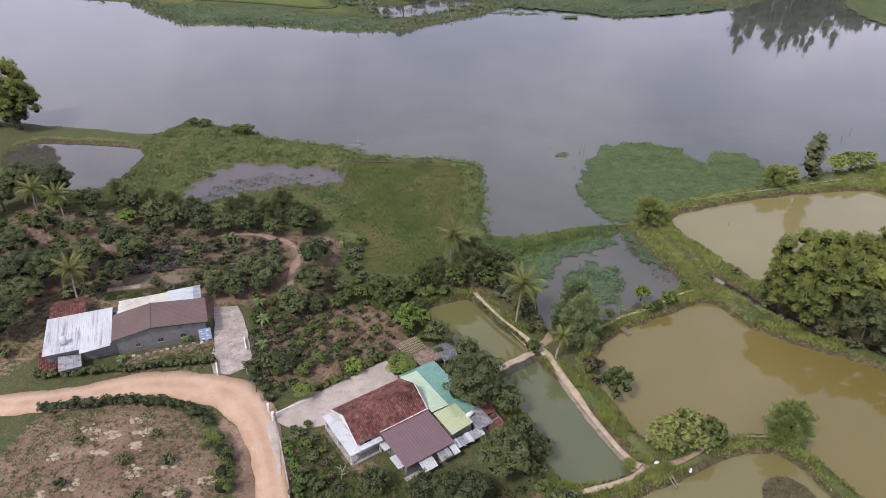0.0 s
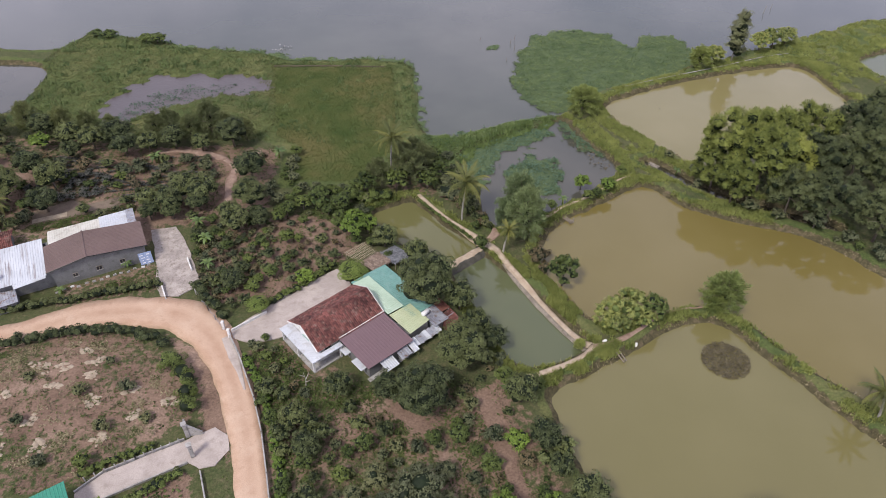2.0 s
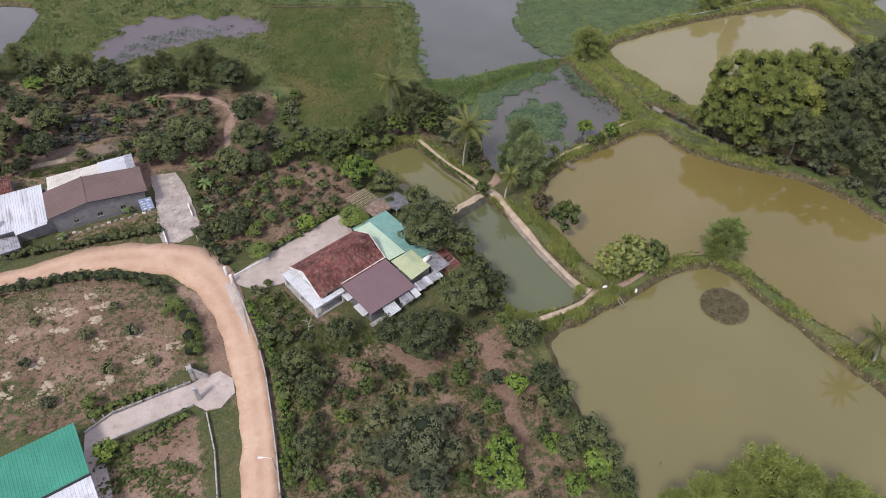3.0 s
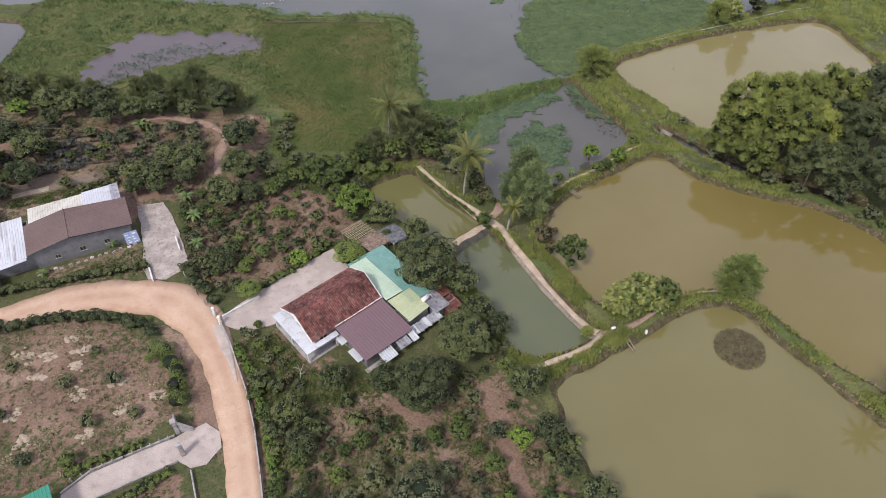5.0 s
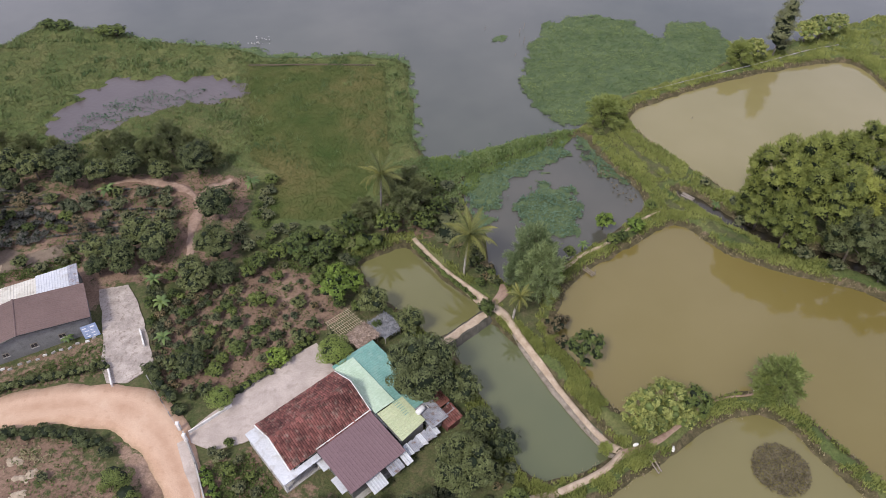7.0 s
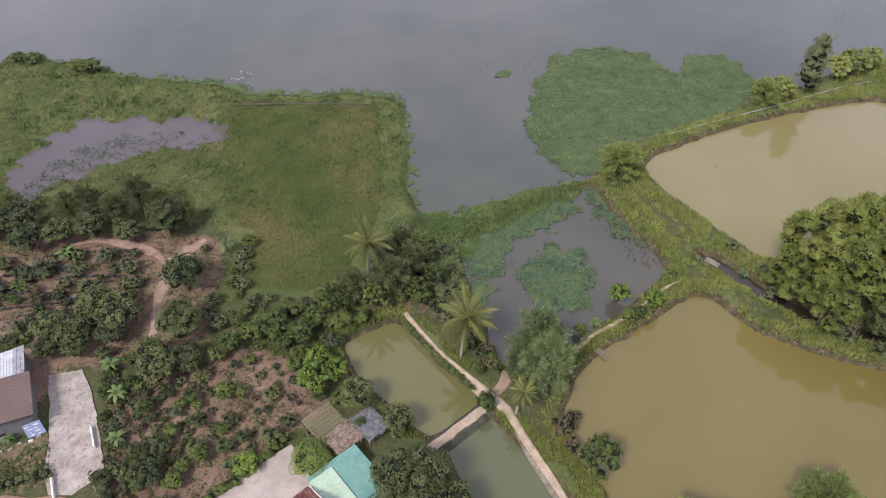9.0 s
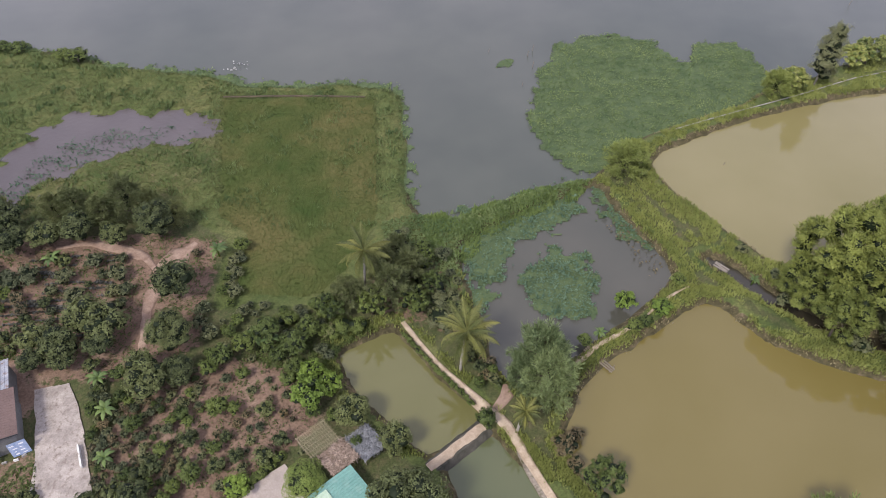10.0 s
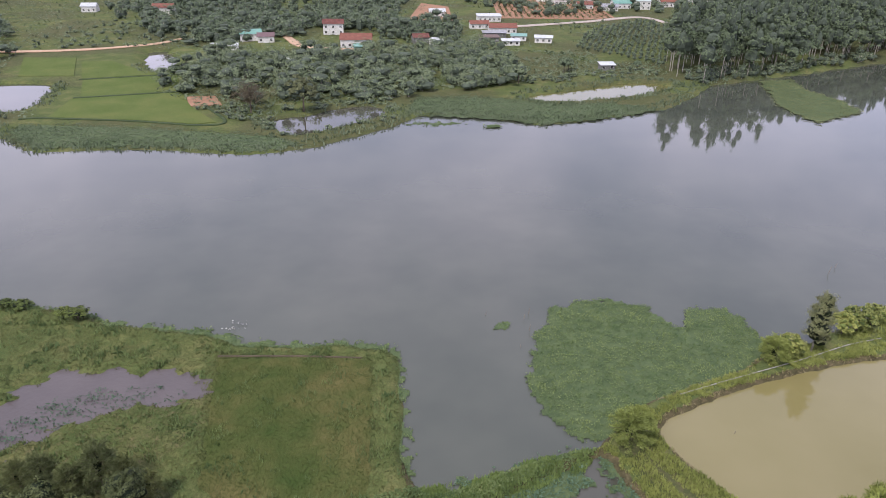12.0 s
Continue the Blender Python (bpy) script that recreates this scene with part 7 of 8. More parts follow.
part("wall", wall_ring((10.9, -9.2), (16.6, 0.6), 1.6), MAT["white_wall"], house)
part("roof", sheet_roof((13.2, 1.2, 1.95), (13.2, -9.6, 1.95), (17.0, -9.6, 1.7), (17.0, 1.2, 1.7)), MAT["teal_metal"], house, "teal ribbed metal roof")
part("roof", sheet_roof((10.9, 1.1, 2.05), (10.9, 0.55, 2.05), (13.2, 0.55, 1.97), (13.2, 1.1, 1.97)), MAT["teal_metal"], house, "narrow edge of the teal roof")
part("roof", sheet_roof((10.85, 0.5, 2.3), (10.85, -7.4, 2.3), (13.55, -7.4, 2.12), (13.55, 0.5, 2.12)), MAT["pale_green_metal"], house, "pale green ribbed metal roof")
part("roof", sheet_roof((11.0, -7.45, 2.1), (11.0, -11.9, 2.1), (14.6, -11.5, 1.9), (14.6, -7.45, 1.9)), MAT["olive_metal"], house, "faded green ribbed metal roof")
part("wall", wall_ring((10.9, -11.6), (14.2, -9.25), 1.75), MAT["render_grey"], house)
part("roof", sheet_roof((14.6, -8.6, 1.75), (14.6, -12.7, 1.55), (17.0, -12.7, 1.5), (17.0, -8.6, 1.7), 0.2, 0.05), MAT["grey_metal"], house, "patched grey corrugated roof")
part("roof", sheet_roof((17.0, -8.6, 1.72), (17.0, -11.3, 1.6), (18.5, -11.3, 1.5), (18.5, -8.6, 1.6), 0.2, 0.05), MAT["rust_metal"], house, "rusty corrugated roof")
tb = Build()
tiled_slope(tb, (16.2, -13.6, 1.1), (18.4, -13.6, 1.1), (18.4, -11.5, 1.5), (16.2, -11.5, 1.5), seed=8)
tb.box((16.2, -13.5, -0.3), (18.3, -11.6, 1.1))
part("tiled_shed", tb, MAT["tile"], house, "low red-tiled lean-to")
part("wall", wall_ring((14.7, -12.4), (18.2, -8.8), 1.45, 0.12), MAT["grey_metal"], house)
for k in range(7):
    u = 10.9 + k * 0.62
    part("roof_sheet", sheet_roof((u, -12.0 - 0.1 * (k % 3), 1.25 + 0.06 * (k % 2)), (u + 0.6, -12.0, 1.28), (u + 0.58, -13.4 - 0.15 * (k % 2), 1.0), (u - 0.02, -13.3, 1.02), 0.16, 0.04),
         MAT["grey_metal"] if k % 3 else MAT["white_metal"], house)
tank = thing("water_tank", house.matrix_basis @ pose(14.9, -10.3, 1.82, 0, 0, 8), "white plastic water tank on the roof of the lean-to", "tank")
part("body", Build().tube([(-0.55, 0, 0.33), (-0.5, 0, 0.33), (0.5, 0, 0.33), (0.55, 0, 0.33)], [0.24, 0.32, 0.32, 0.24], 14), MAT["white_paint"], tank, smooth=True)
part("stand", Build().box((-0.5, -0.3, -0.12), (-0.4, 0.3, 0.08)).box((0.4, -0.3, -0.12), (0.5, 0.3, 0.08)), MAT["grey_metal"], tank)
part("pipe", Build().tube([(0.5, 0, 0.3), (0.9, 0, 0.3), (0.9, -0.4, 0.1)], [0.04] * 3, 6), MAT["white_paint"], tank)


# --- bamboo frame and thatch behind the house
def thatch(u0, v0, u1, v1, z0, z1, label, seed, mat="thatch"):
    rng = np.random.RandomState(seed)
    t = thing("thatched_shed", house.matrix_basis.copy(), label, "shed")
    b = Build()
    n = 900
    u, v = rng.uniform(u0, u1, n), rng.uniform(v0, v1, n)
    b.add([(u0, -v0, z0), (u1, -v0, z0), (u1, -v1, z1), (u0, -v1, z1), (u0, -v0, z0 - 0.1), (u1, -v0, z0 - 0.1), (u1, -v1, z1 - 0.1), (u0, -v1, z1 - 0.1)],
          [(3, 2, 1, 0), (4, 5, 6, 7), (0, 1, 5, 4), (1, 2, 6, 5), (2, 3, 7, 6), (3, 0, 4, 7)])
    z = z0 + (z1 - z0) * (v - v0) / (v1 - v0)
    b.leaves(np.stack([u, -v, z + rng.uniform(0.02, 0.14, n)], 1), rng.normal(0, 0.35, (n, 3)) + np.array([0, 0, 1]), 0.75, 0.12, rng)
    part("roof", b, MAT[mat], t)
    for x, y, z in ((u0 + 0.2, -v0 - 0.2, z0), (u1 - 0.2, -v0 - 0.2, z0), (u1 - 0.2, -v1 + 0.2, z1), (u0 + 0.2, -v1 + 0.2, z1)):
        part("post", Build().tube([(x, y, -0.2), (x, y, z)], [0.06, 0.05], 6), MAT["pole"], t)


thatch(15.0, -4.4, 18.2, -1.4, 1.2, 1.6, "low shed under brown dry thatch", 71)
thatch(18.4, -4.2, 21.2, -0.6, 1.0, 1.4, "collapsed shed under grey sheeting and boards", 72, "tarp")
fr = thing("open_shed", house.matrix_basis.copy(), "bare bamboo roof frame of an unfinished shed", "shed")
for k in range(13):
    u = 14.4 + k * 0.28
    part("rafter", Build().tube([(u, 7.6, 1.35), (u + 0.05, 4.4, 1.5)], [0.03, 0.028], 5), MAT["bamboo"], fr)
for k in range(6):
    y = 7.4 - k * 0.56
    part("batten", Build().tube([(14.2, y, 1.44 + 0.04 * k), (18.0, y - 0.05, 1.44 + 0.04 * k)], [0.03, 0.03], 5), MAT["bamboo"], fr)
for u, y in ((14.5, 7.3), (17.7, 7.3), (14.5, 4.6), (17.7, 4.6)):
    part("post", Build().tube([(u, y, -0.2), (u, y, 1.5)], [0.05, 0.045], 6), MAT["pole"], fr)

# --- the grey house with the brown gable roof (u along its front, v towards the road)
farm = thing("farm_building", pose(LO[0], LO[1], 0.9, 0, 0, LA), "grey cement farm building with brown and white metal roofs", "house")
ridge_u, eave_z, ridge_z = 5.3, 3.0, 3.95
fb = Build()
for y in (-0.15, 5.45):
    fb.add([(0.3, y, -0.3), (12.8, y, -0.3), (12.8, y, eave_z - 0.05), (ridge_u, y, ridge_z - 0.1), (0.3, y, eave_z - 0.05),
            (0.3, y + 0.2, -0.3), (12.8, y + 0.2, -0.3), (12.8, y + 0.2, eave_z - 0.05), (ridge_u, y + 0.2, ridge_z - 0.1), (0.3, y + 0.2, eave_z - 0.05)],
           [(0, 1, 2, 3, 4), (9, 8, 7, 6, 5), (1, 6, 7, 2), (2, 7, 8, 3), (3, 8, 9, 4), (4, 9, 5, 0)])
fb.box((0.3, 0.05, -0.3), (0.5, 5.45, eave_z - 0.1)).box((12.6, 0.05, -0.3), (12.8, 5.45, eave_z - 0.1))
part("wall", fb, MAT["render_grey"], farm)
part("roof", sheet_roof((ridge_u, -0.45, ridge_z), (ridge_u, 5.95, ridge_z), (-0.2, 5.95, eave_z), (-0.2, -0.45, eave_z)), MAT["brown_metal_dull"], farm, "brown ribbed metal roof, short slope")
part("roof", sheet_roof((ridge_u, -0.45, ridge_z), (ridge_u, 5.95, ridge_z), (13.35, 5.95, eave_z), (13.35, -0.45, eave_z)), MAT["brown_metal_dull"], farm, "brown ribbed metal roof, long slope")
part("ridge_cap", Build().tube([(ridge_u, -0.5, ridge_z + 0.02), (ridge_u, 6.0, ridge_z + 0.02)], [0.1, 0.1], 6), MAT["brown_metal_dull"], farm)
part("edge_trim", Build().tube([(-0.2, -0.48, eave_z), (ridge_u, -0.48, ridge_z), (13.35, -0.48, eave_z)], [0.08] * 3, 5), MAT["dark"], farm, "dark roof edge")
for u, z, w, h in ((3.1, 0.9, 0.7, 0.6), (6.3, 0.9, 0.8, 0.7), (9.5, 0.9, 0.8, 0.7)):
    window_on(farm, pose(u, -0.15, z, 0, 0, 180), w, h, "pole")
part("roof", sheet_roof((0.4, 6.05, 2.85), (7.7, 6.05, 2.85), (7.7, 10.5, 2.3), (0.4, 10.5, 2.3)), MAT["cream_metal"], farm, "cream ribbed metal roof")
part("roof", sheet_roof((7.7, 6.05, 2.87), (11.6, 6.05, 2.87), (11.6, 10.8, 2.3), (7.7, 10.8, 2.3)), MAT["white_metal"], farm, "white ribbed metal roof")
part("roof", sheet_roof((11.6, 6.05, 2.85), (12.8, 6.05, 2.85), (12.8, 10.9, 2.3), (11.6, 10.9, 2.3)), MAT["grey_metal"], farm, "grey ribbed metal roof strip")
part("wall", wall_ring((0.7, 5.75), (12.6, 10.2), 2.15), MAT["render_grey"], farm)
part("roof", sheet_roof((-9.4, 8.0, 3.1), (-0.25, 8.0, 3.1), (-0.25, -0.3, 2.6), (-9.4, -0.3, 2.6)), MAT["streaked_metal"], farm, "white metal roof streaked with rust")
part("wall", wall_ring((-9.0, 0.2), (0.25, 7.6), 2.5), MAT["render_grey"], farm)
part("roof", sheet_roof((-4.6, -0.32, 2.58), (-0.4, -0.32, 2.58), (-0.4, -0.7, 2.5), (-4.5, -1.2, 2.48)), MAT["white_metal"], farm, "white metal roof edge")
part("roof", sheet_roof((-7.6, 0.1, 1.75), (-4.5, -0.4, 1.75), (-4.3, -2.8, 1.5), (-7.3, -3.0, 1.5)), MAT["grey_metal"], farm, "grey corrugated annex roof")
part("wall", wall_ring((-7.2, -2.6), (-4.6, 0.15), 1.45, 0.15), MAT["render_grey"], farm)
rt = Build()
tiled_slope(rt, (-9.6, 8.9, 1.5), (-4.4, 8.9, 1.5), (-4.4, 11.4, 2.4), (-9.6, 11.4, 2.4), seed=12)
tiled_slope(rt, (-9.6, 14.6, 1.5), (-4.4, 14.6, 1.5), (-4.4, 11.4, 2.4), (-9.6, 11.4, 2.4), seed=13)
tagged(part("roof", rt, MAT["tile"], farm, "old red tile roof of the back shed"), kind="stuff")
part("wall", wall_ring((-9.2, 9.2), (-4.8, 14.2), 1.5), MAT["render_grey"], farm)
rt = Build()
tiled_slope(rt, (-10.4, -1.8, 0.5), (-7.6, -1.8, 0.5), (-7.6, 2.8, 1.3), (-10.4, 2.8, 1.3), seed=14)
rt.box((-10.2, -1.6, -0.3), (-7.8, 2.6, 0.5))
tagged(part("tiled_shed", rt, MAT["tile"], farm, "low lean-to under broken red tiles"), kind="stuff")
ftank = thing("water_tank", farm.matrix_basis @ pose(-6.6, 1.6, 2.95), "upright steel water tank beside the white roof", "tank")
part("body", Build().tube([(0, 0, 0), (0, 0, 0.1), (0, 0, 0.9), (0, 0, 1.05)], [0.42, 0.45, 0.45, 0.2], 14), MAT["white_metal"], ftank, smooth=True)
part("stand", Build().box((-0.4, -0.4, -0.2), (0.4, 0.4, 0.0)), MAT["grey_concrete"], ftank)
board = thing("painted_board", farm.matrix_basis @ pose(12.6, -0.95, 0.05, -14, 0, 0), "blue painted board with white pattern against the wall", "board")
part("panel", Build().box((-0.9, -0.04, 0), (0.9, 0.04, 1.9)), MAT["blue_paint"], board)
prng = np.random.RandomState(4)
for k in range(8):
    x, z = -0.8 + 0.75 * (k % 2) + prng.uniform(0, 0.25), 0.2 + 0.42 * (k // 2)
    part("bar", Build().box((x, -0.055, z), (x + prng.uniform(0.2, 0.5), -0.042, z + prng.uniform(0.08, 0.2))), MAT["white_paint"], board, "white painted bar")
bench = thing("rubble_kerb", farm.matrix_basis @ pose(6.5, -1.3, 0.0), "row of broken white blocks along the wall foot", "kerb")
for k in range(14):
    x = -6.2 + k * 0.95 + prng.uniform(-0.2, 0.2)
    bk = part("block", Build().box((-0.25, -0.12, -0.05), (0.25, 0.12, 0.16), taper=0.03), MAT["white_wall"] if k % 5 == 2 else MAT["grey_concrete"], bench)
    bk.matrix_basis = pose(x, prng.uniform(-0.25, 0.25), 0, 0, 0, prng.uniform(-30, 30))

# --- the green-roofed house by the driveway
green = thing("green_house", pose(-46.4, -45.1, 0.9, 0, 0, 34.4), "white house under a deep green metal roof", "house")
part("wall", wall_ring((-11.5, -10.6), (-0.5, -0.5), 2.4), MAT["white_wall"], green)
part("roof", sheet_roof((-12.2, 0.0, 2.7), (0.0, 0.0, 2.7), (0.0, -7.1, 3.0), (-12.2, -7.1, 3.0), 0.34, 0.03), MAT["deep_green_metal"], green, "deep green ribbed metal roof")
part("roof", sheet_roof((-12.2, -14.0, 2.6), (0.0, -14.0, 2.6), (0.0, -7.4, 2.98), (-12.2, -7.4, 2.98), 0.34, 0.03), MAT["white_metal"], green, "white metal roof slope")
part("gutter", Build().box((-12.2, -7.4, 2.9), (0.05, -7.12, 3.06)), MAT["dark"], green, "dark gutter")
window_on(green, pose(-0.5, -3.0, 0.9, 0, 0, -90), 1.2, 1.2)


# --- walls, fences, gates
def low_wall(name, line, t, h, mat, label, category, base=0.4):
    b = Build()
    for (ax, ay), (bx, by) in zip(line, line[1:]):
        d = math.hypot(bx - ax, by - ay)
        b.box((-t / 2, -t / 2, base), (d + t / 2, t / 2, 0.9 + h), at=pose(ax, ay, 0, 0, 0, math.degrees(math.atan2(by - ay, bx - ax))))
    return tagged(part(name, b, mat, None, label), "", category)


low_wall("garden_wall", [(-35.4, -21.8), (-33.1, -25.5), (-29.5, -32.7), (-27.6, -37.5), (-25.95, -42.8), (-24.6, -47.4), (-23.4, -52.0), (-21.4, -61)], 0.16, 0.7, MAT["grey_concrete"], "low grey wall along the dirt road", "wall")
low_wall("garden_wall", [(-34.8, -21.6), (-30.9, -18.2)], 0.14, 0.55, MAT["white_wall"], "low white wall beside the concrete yard", "wall")
low_wall("drive_kerb", [(-46.2, -44.9), (-44.0, -42.4), (-36.4, -38.3)], 0.14, 0.35, MAT["grey_concrete"], "low kerb wall along the driveway", "kerb")
low_wall("drive_kerb", [(-35.2, -41.3), (-44.2, -46.4)], 0.14, 0.3, MAT["grey_concrete"], "low kerb wall along the driveway", "kerb")
low_wall("plot_kerb", [(-33.4, -42.4), (-31.4, -47), (-29.9, -52), (-28.6, -58)], 0.14, 0.4, MAT["grey_concrete"], "low grey wall beside the vegetable plot", "kerb")


def post_fence(line, step, h, label, mat="pole", wires=3):
    root = thing("fence", pose(line[0][0], line[0][1], 0.86), label, "fence")
    ox, oy = line[0]
    for (ax, ay), (bx, by) in zip(line, line[1:]):
        n = max(1, int(math.hypot(bx - ax, by - ay) / step))
        for k in range(n + 1):
            x, y = ax + (bx - ax) * k / n - ox, ay + (by - ay) * k / n - oy
            part("post", Build().box((x - 0.05, y - 0.05, -0.25), (x + 0.05, y + 0.05, h)), MAT[mat], root)
        for w in range(wires):
            z = h * (0.3 + 0.3 * w)
            part("wire", Build().tube([(ax - ox, ay - oy, z), (bx - ox, by - oy, z)], [0.012, 0.012], 4), MAT["grey_metal"], root)


post_fence([(-41.6, -14.6), (-39, -17.8), (-36.2, -21.2)], 1.5, 1.1, "wire fence on grey concrete posts", "grey_concrete")
post_fence([(-45.6, -43.6), (-41, -40.9), (-36.8, -38.7)], 0.9, 0.9, "row of short posts along the driveway", "grey_concrete", 1)
gate = thing("gateway", pose(-36.2, -37.6, 0.95, 0, 0, -63), "grey concrete gateway with slanting wing walls", "gate")
for s, a in ((0.2, 0), (3.2, 0)):
    part("pillar", Build().box((s - 0.22, -0.22, -0.3), (s + 0.22, 0.22, 2.3), taper=0.02).box((s - 0.3, -0.3, 2.3), (s + 0.3, 0.3, 2.42)), MAT["grey_concrete"], gate)
part("wing_wall", Build().add([(-2.0, -0.1, -0.3), (0.0, -0.1, -0.3), (0.0, -0.1, 2.0), (-2.0, -0.1, 0.5), (-2.0, 0.1, -0.3), (0.0, 0.1, -0.3), (0.0, 0.1, 2.0), (-2.0, 0.1, 0.5)],
                              [(0, 1, 2, 3), (7, 6, 5, 4), (0, 4, 5, 1), (1, 5, 6, 2), (2, 6, 7, 3), (3, 7, 4, 0)]), MAT["grey_concrete"], gate)
wing = part("wing_wall", Build().add([(0.0, -0.1, -0.3), (1.5, -0.1, -0.3), (1.5, -0.1, 0.5), (0.0, -0.1, 2.0), (0.0, 0.1, -0.3), (1.5, 0.1, -0.3), (1.5, 0.1, 0.5), (0.0, 0.1, 2.0)],
                                     [(0, 1, 2, 3), (7, 6, 5, 4), (0, 4, 5, 1), (1, 5, 6, 2), (2, 6, 7, 3), (3, 7, 4, 0)]), MAT["grey_concrete"], gate)
wing.matrix_basis = pose(0.2, 0.25, 0, 0, 0, 70)
for x, y in ((-36.0, -21.2), (-34.9, -22.6)):
    p = thing("gate_post", pose(x, y, 0.9), "white painted gate post at the yard entrance", "gate post", "yard gate posts")
    part("shaft", Build().box((-0.16, -0.16, -0.4), (0.16, 0.16, 1.5), taper=0.015), MAT["white_wall"], p)
    part("cap", Build().box((-0.21, -0.21, 1.5), (0.21, 0.21, 1.6), taper=0.05), MAT["white_wall"], p)
for x, y in ((-46.2, -14.4), (-44.2, -8.6)):
    p = thing("gate_wall", pose(x, y, 0.95, 0, 0, -62), "short white wall at the drive's edge", "wall", "drive walls")
    part("slab", Build().box((-1.4, -0.1, -0.2), (1.4, 0.1, 0.55), taper=0.01), MAT["white_wall"], p)
lampp = thing("street_lamp", pose(-24.2, -49.4, 0.9), "small street lamp on a thin pole by the road wall", "street lamp")
part("pole", Build().tube([(0, 0, -0.3), (0, 0, 3.4)], [0.05, 0.04], 8), MAT["grey_metal"], lampp)
part("arm", Build().tube([(0, 0, 3.3), (-0.5, 0, 3.45), (-1.0, 0, 3.5)], [0.03, 0.03, 0.03], 6), MAT["white_paint"], lampp)
part("lamp_head", Build().box((-1.45, -0.1, 3.45), (-0.9, 0.1, 3.55), taper=0.02), MAT["white_paint"], lampp)

# --- pond works
bridge = thing("causeway", pose(-6.5, -8.9, 0.0, 0, 0, math.degrees(math.atan2(4.6, 5.4))), "pale concrete causeway between two ponds", "causeway")
cb, db = Build(), Build()
prof = [(-1.55, -0.5), (-1.05, 0.3), (-0.62, 0.84), (0.0, 0.88), (0.62, 0.84), (1.05, 0.3), (1.55, -0.5)]
for k, (b, pr) in enumerate(((cb, prof), (db, [(-0.56, 0.7), (-0.5, 0.93), (0.0, 0.97), (0.5, 0.93), (0.56, 0.7)]))):
    m = len(pr)
    rows = [(x, y + 0.14 * float(wobble(x, y * 3, 0.9, 5.0 + k)), z + (0.1 if k == 0 else 0.03) * float(wobble(x * 1.3, y, 0.7, 9.0))) for x in np.linspace(-0.8, 7.4, 26) for y, z in pr]
    b.add(rows, [(r * m + c, r * m + c + m, r * m + c + m + 1, r * m + c + 1) for r in range(25) for c in range(m - 1)])
ob = part("bank", cb, MAT["dark_stone"], bridge, "dark mossy stone bank under the deck")
ob.data.flip_normals()
ob = part("deck", db, MAT["path"], bridge, "pale trodden top")
ob.data.flip_normals()
pier = thing("jetty", pose(12.0, 5.6, 0.0, 0, 0, -46), "small rough wooden jetty in the pond", "jetty")
for y in (-0.35, 0.0, 0.35):
    part("log", Build().tube([(-0.8, y, 0.55), (3.4, y * 0.8, 0.25)], [0.1, 0.08], 6), MAT["pole"], pier)
for x, y in ((1.6, -0.5), (1.6, 0.5), (3.1, -0.4), (3.1, 0.4)):
    part("stake", Build().tube([(x, y, -0.6), (x + 0.05, y, 0.75)], [0.06, 0.05], 6), MAT["pole"], pier)
pier2 = thing("jetty", pose(16.6, -25.0, 0.0, 0, 0, -62), "small dark plank jetty on the dike", "jetty")
for y in (-0.25, 0.25):
    part("log", Build().tube([(-0.7, y, 0.75), (0.9, y * 0.8, 0.4)], [0.09, 0.07], 6), MAT["pole"], pier2)
part("stake", Build().tube([(0.8, 0, -0.6), (0.8, 0, 0.8)], [0.06, 0.05], 6), MAT["pole"], pier2)
for pts, r, lab in (([(17.0, 9.0, 0.5), (14.2, 5.8, 0.1)], 0.05, "bamboo pole leaning into the pond"), ([(20.8, 10.6, 0.5), (18.6, 8.2, 0.1)], 0.05, "bamboo pole leaning into the pond")):
    tagged(part("bamboo_pole", Build().tube(pts, [r, r * 0.8], 6), MAT["bamboo"], None, lab), "", "pole")
tagged(part("water_pipe", Build().tube([(31.5, 48.8, 0.95), (40.5, 52.6, 1.0), (54.3, 58.2, 1.0), (66.2, 63.6, 0.98), (73.3, 65.9, 0.95)], [0.09] * 5, 8), MAT["grey_concrete"], None, "long pale water pipe along the river bank", smooth=True), "", "pipe")
for x, y, h in ((9.2, 72, 1.2), (9.8, 68, 1.5), (10.3, 74, 1.3), (2.0, 73.4, 0.8), (7.6, 62.5, 0.7), (16.8, -47.6, 0.9), (77, 92, 2.0), (80, 95, 1.4), (37.5, 41, 0.6)):
    s = thing("stake", pose(x, y, 0, 6, 4, 0), "thin dark stake standing in the water", "stake", "stakes in the water")
    part("stick", Build().tube([(0, 0, -0.8), (0.05, 0, h)], [0.06, 0.04], 5), MAT["pole"], s)
sluice = thing("plank_bridge", pose(31.0, 18.9, 0.55, 0, 0, -48), "grey plank footbridge over the ditch", "bridge")
for k, (a, y) in enumerate(((4, -0.25), (-3, 0.05), (1, 0.35))):
    pk = part("plank", Build().box((-1.0, -0.11, 0.38), (1.0, 0.11, 0.44), taper=0.01), MAT["weathered_plank"], sluice)
    pk.matrix_basis = pose(0, y, 0.03 * k, 0, 0, a)
wh = thing("white_hut", pose(86.5, 30.0, 0.9, 0, 0, 25), "small white-roofed hut behind the shade trees", "hut")
part("wall", wall_ring((-2.4, -1.6), (2.4, 1.6), 2.0), MAT["white_wall"], wh)
part("roof", sheet_roof((-2.8, -2, 2.3), (2.8, -2, 2.3), (2.8, 2, 2.0), (-2.8, 2, 2.0)), MAT["white_metal"], wh)

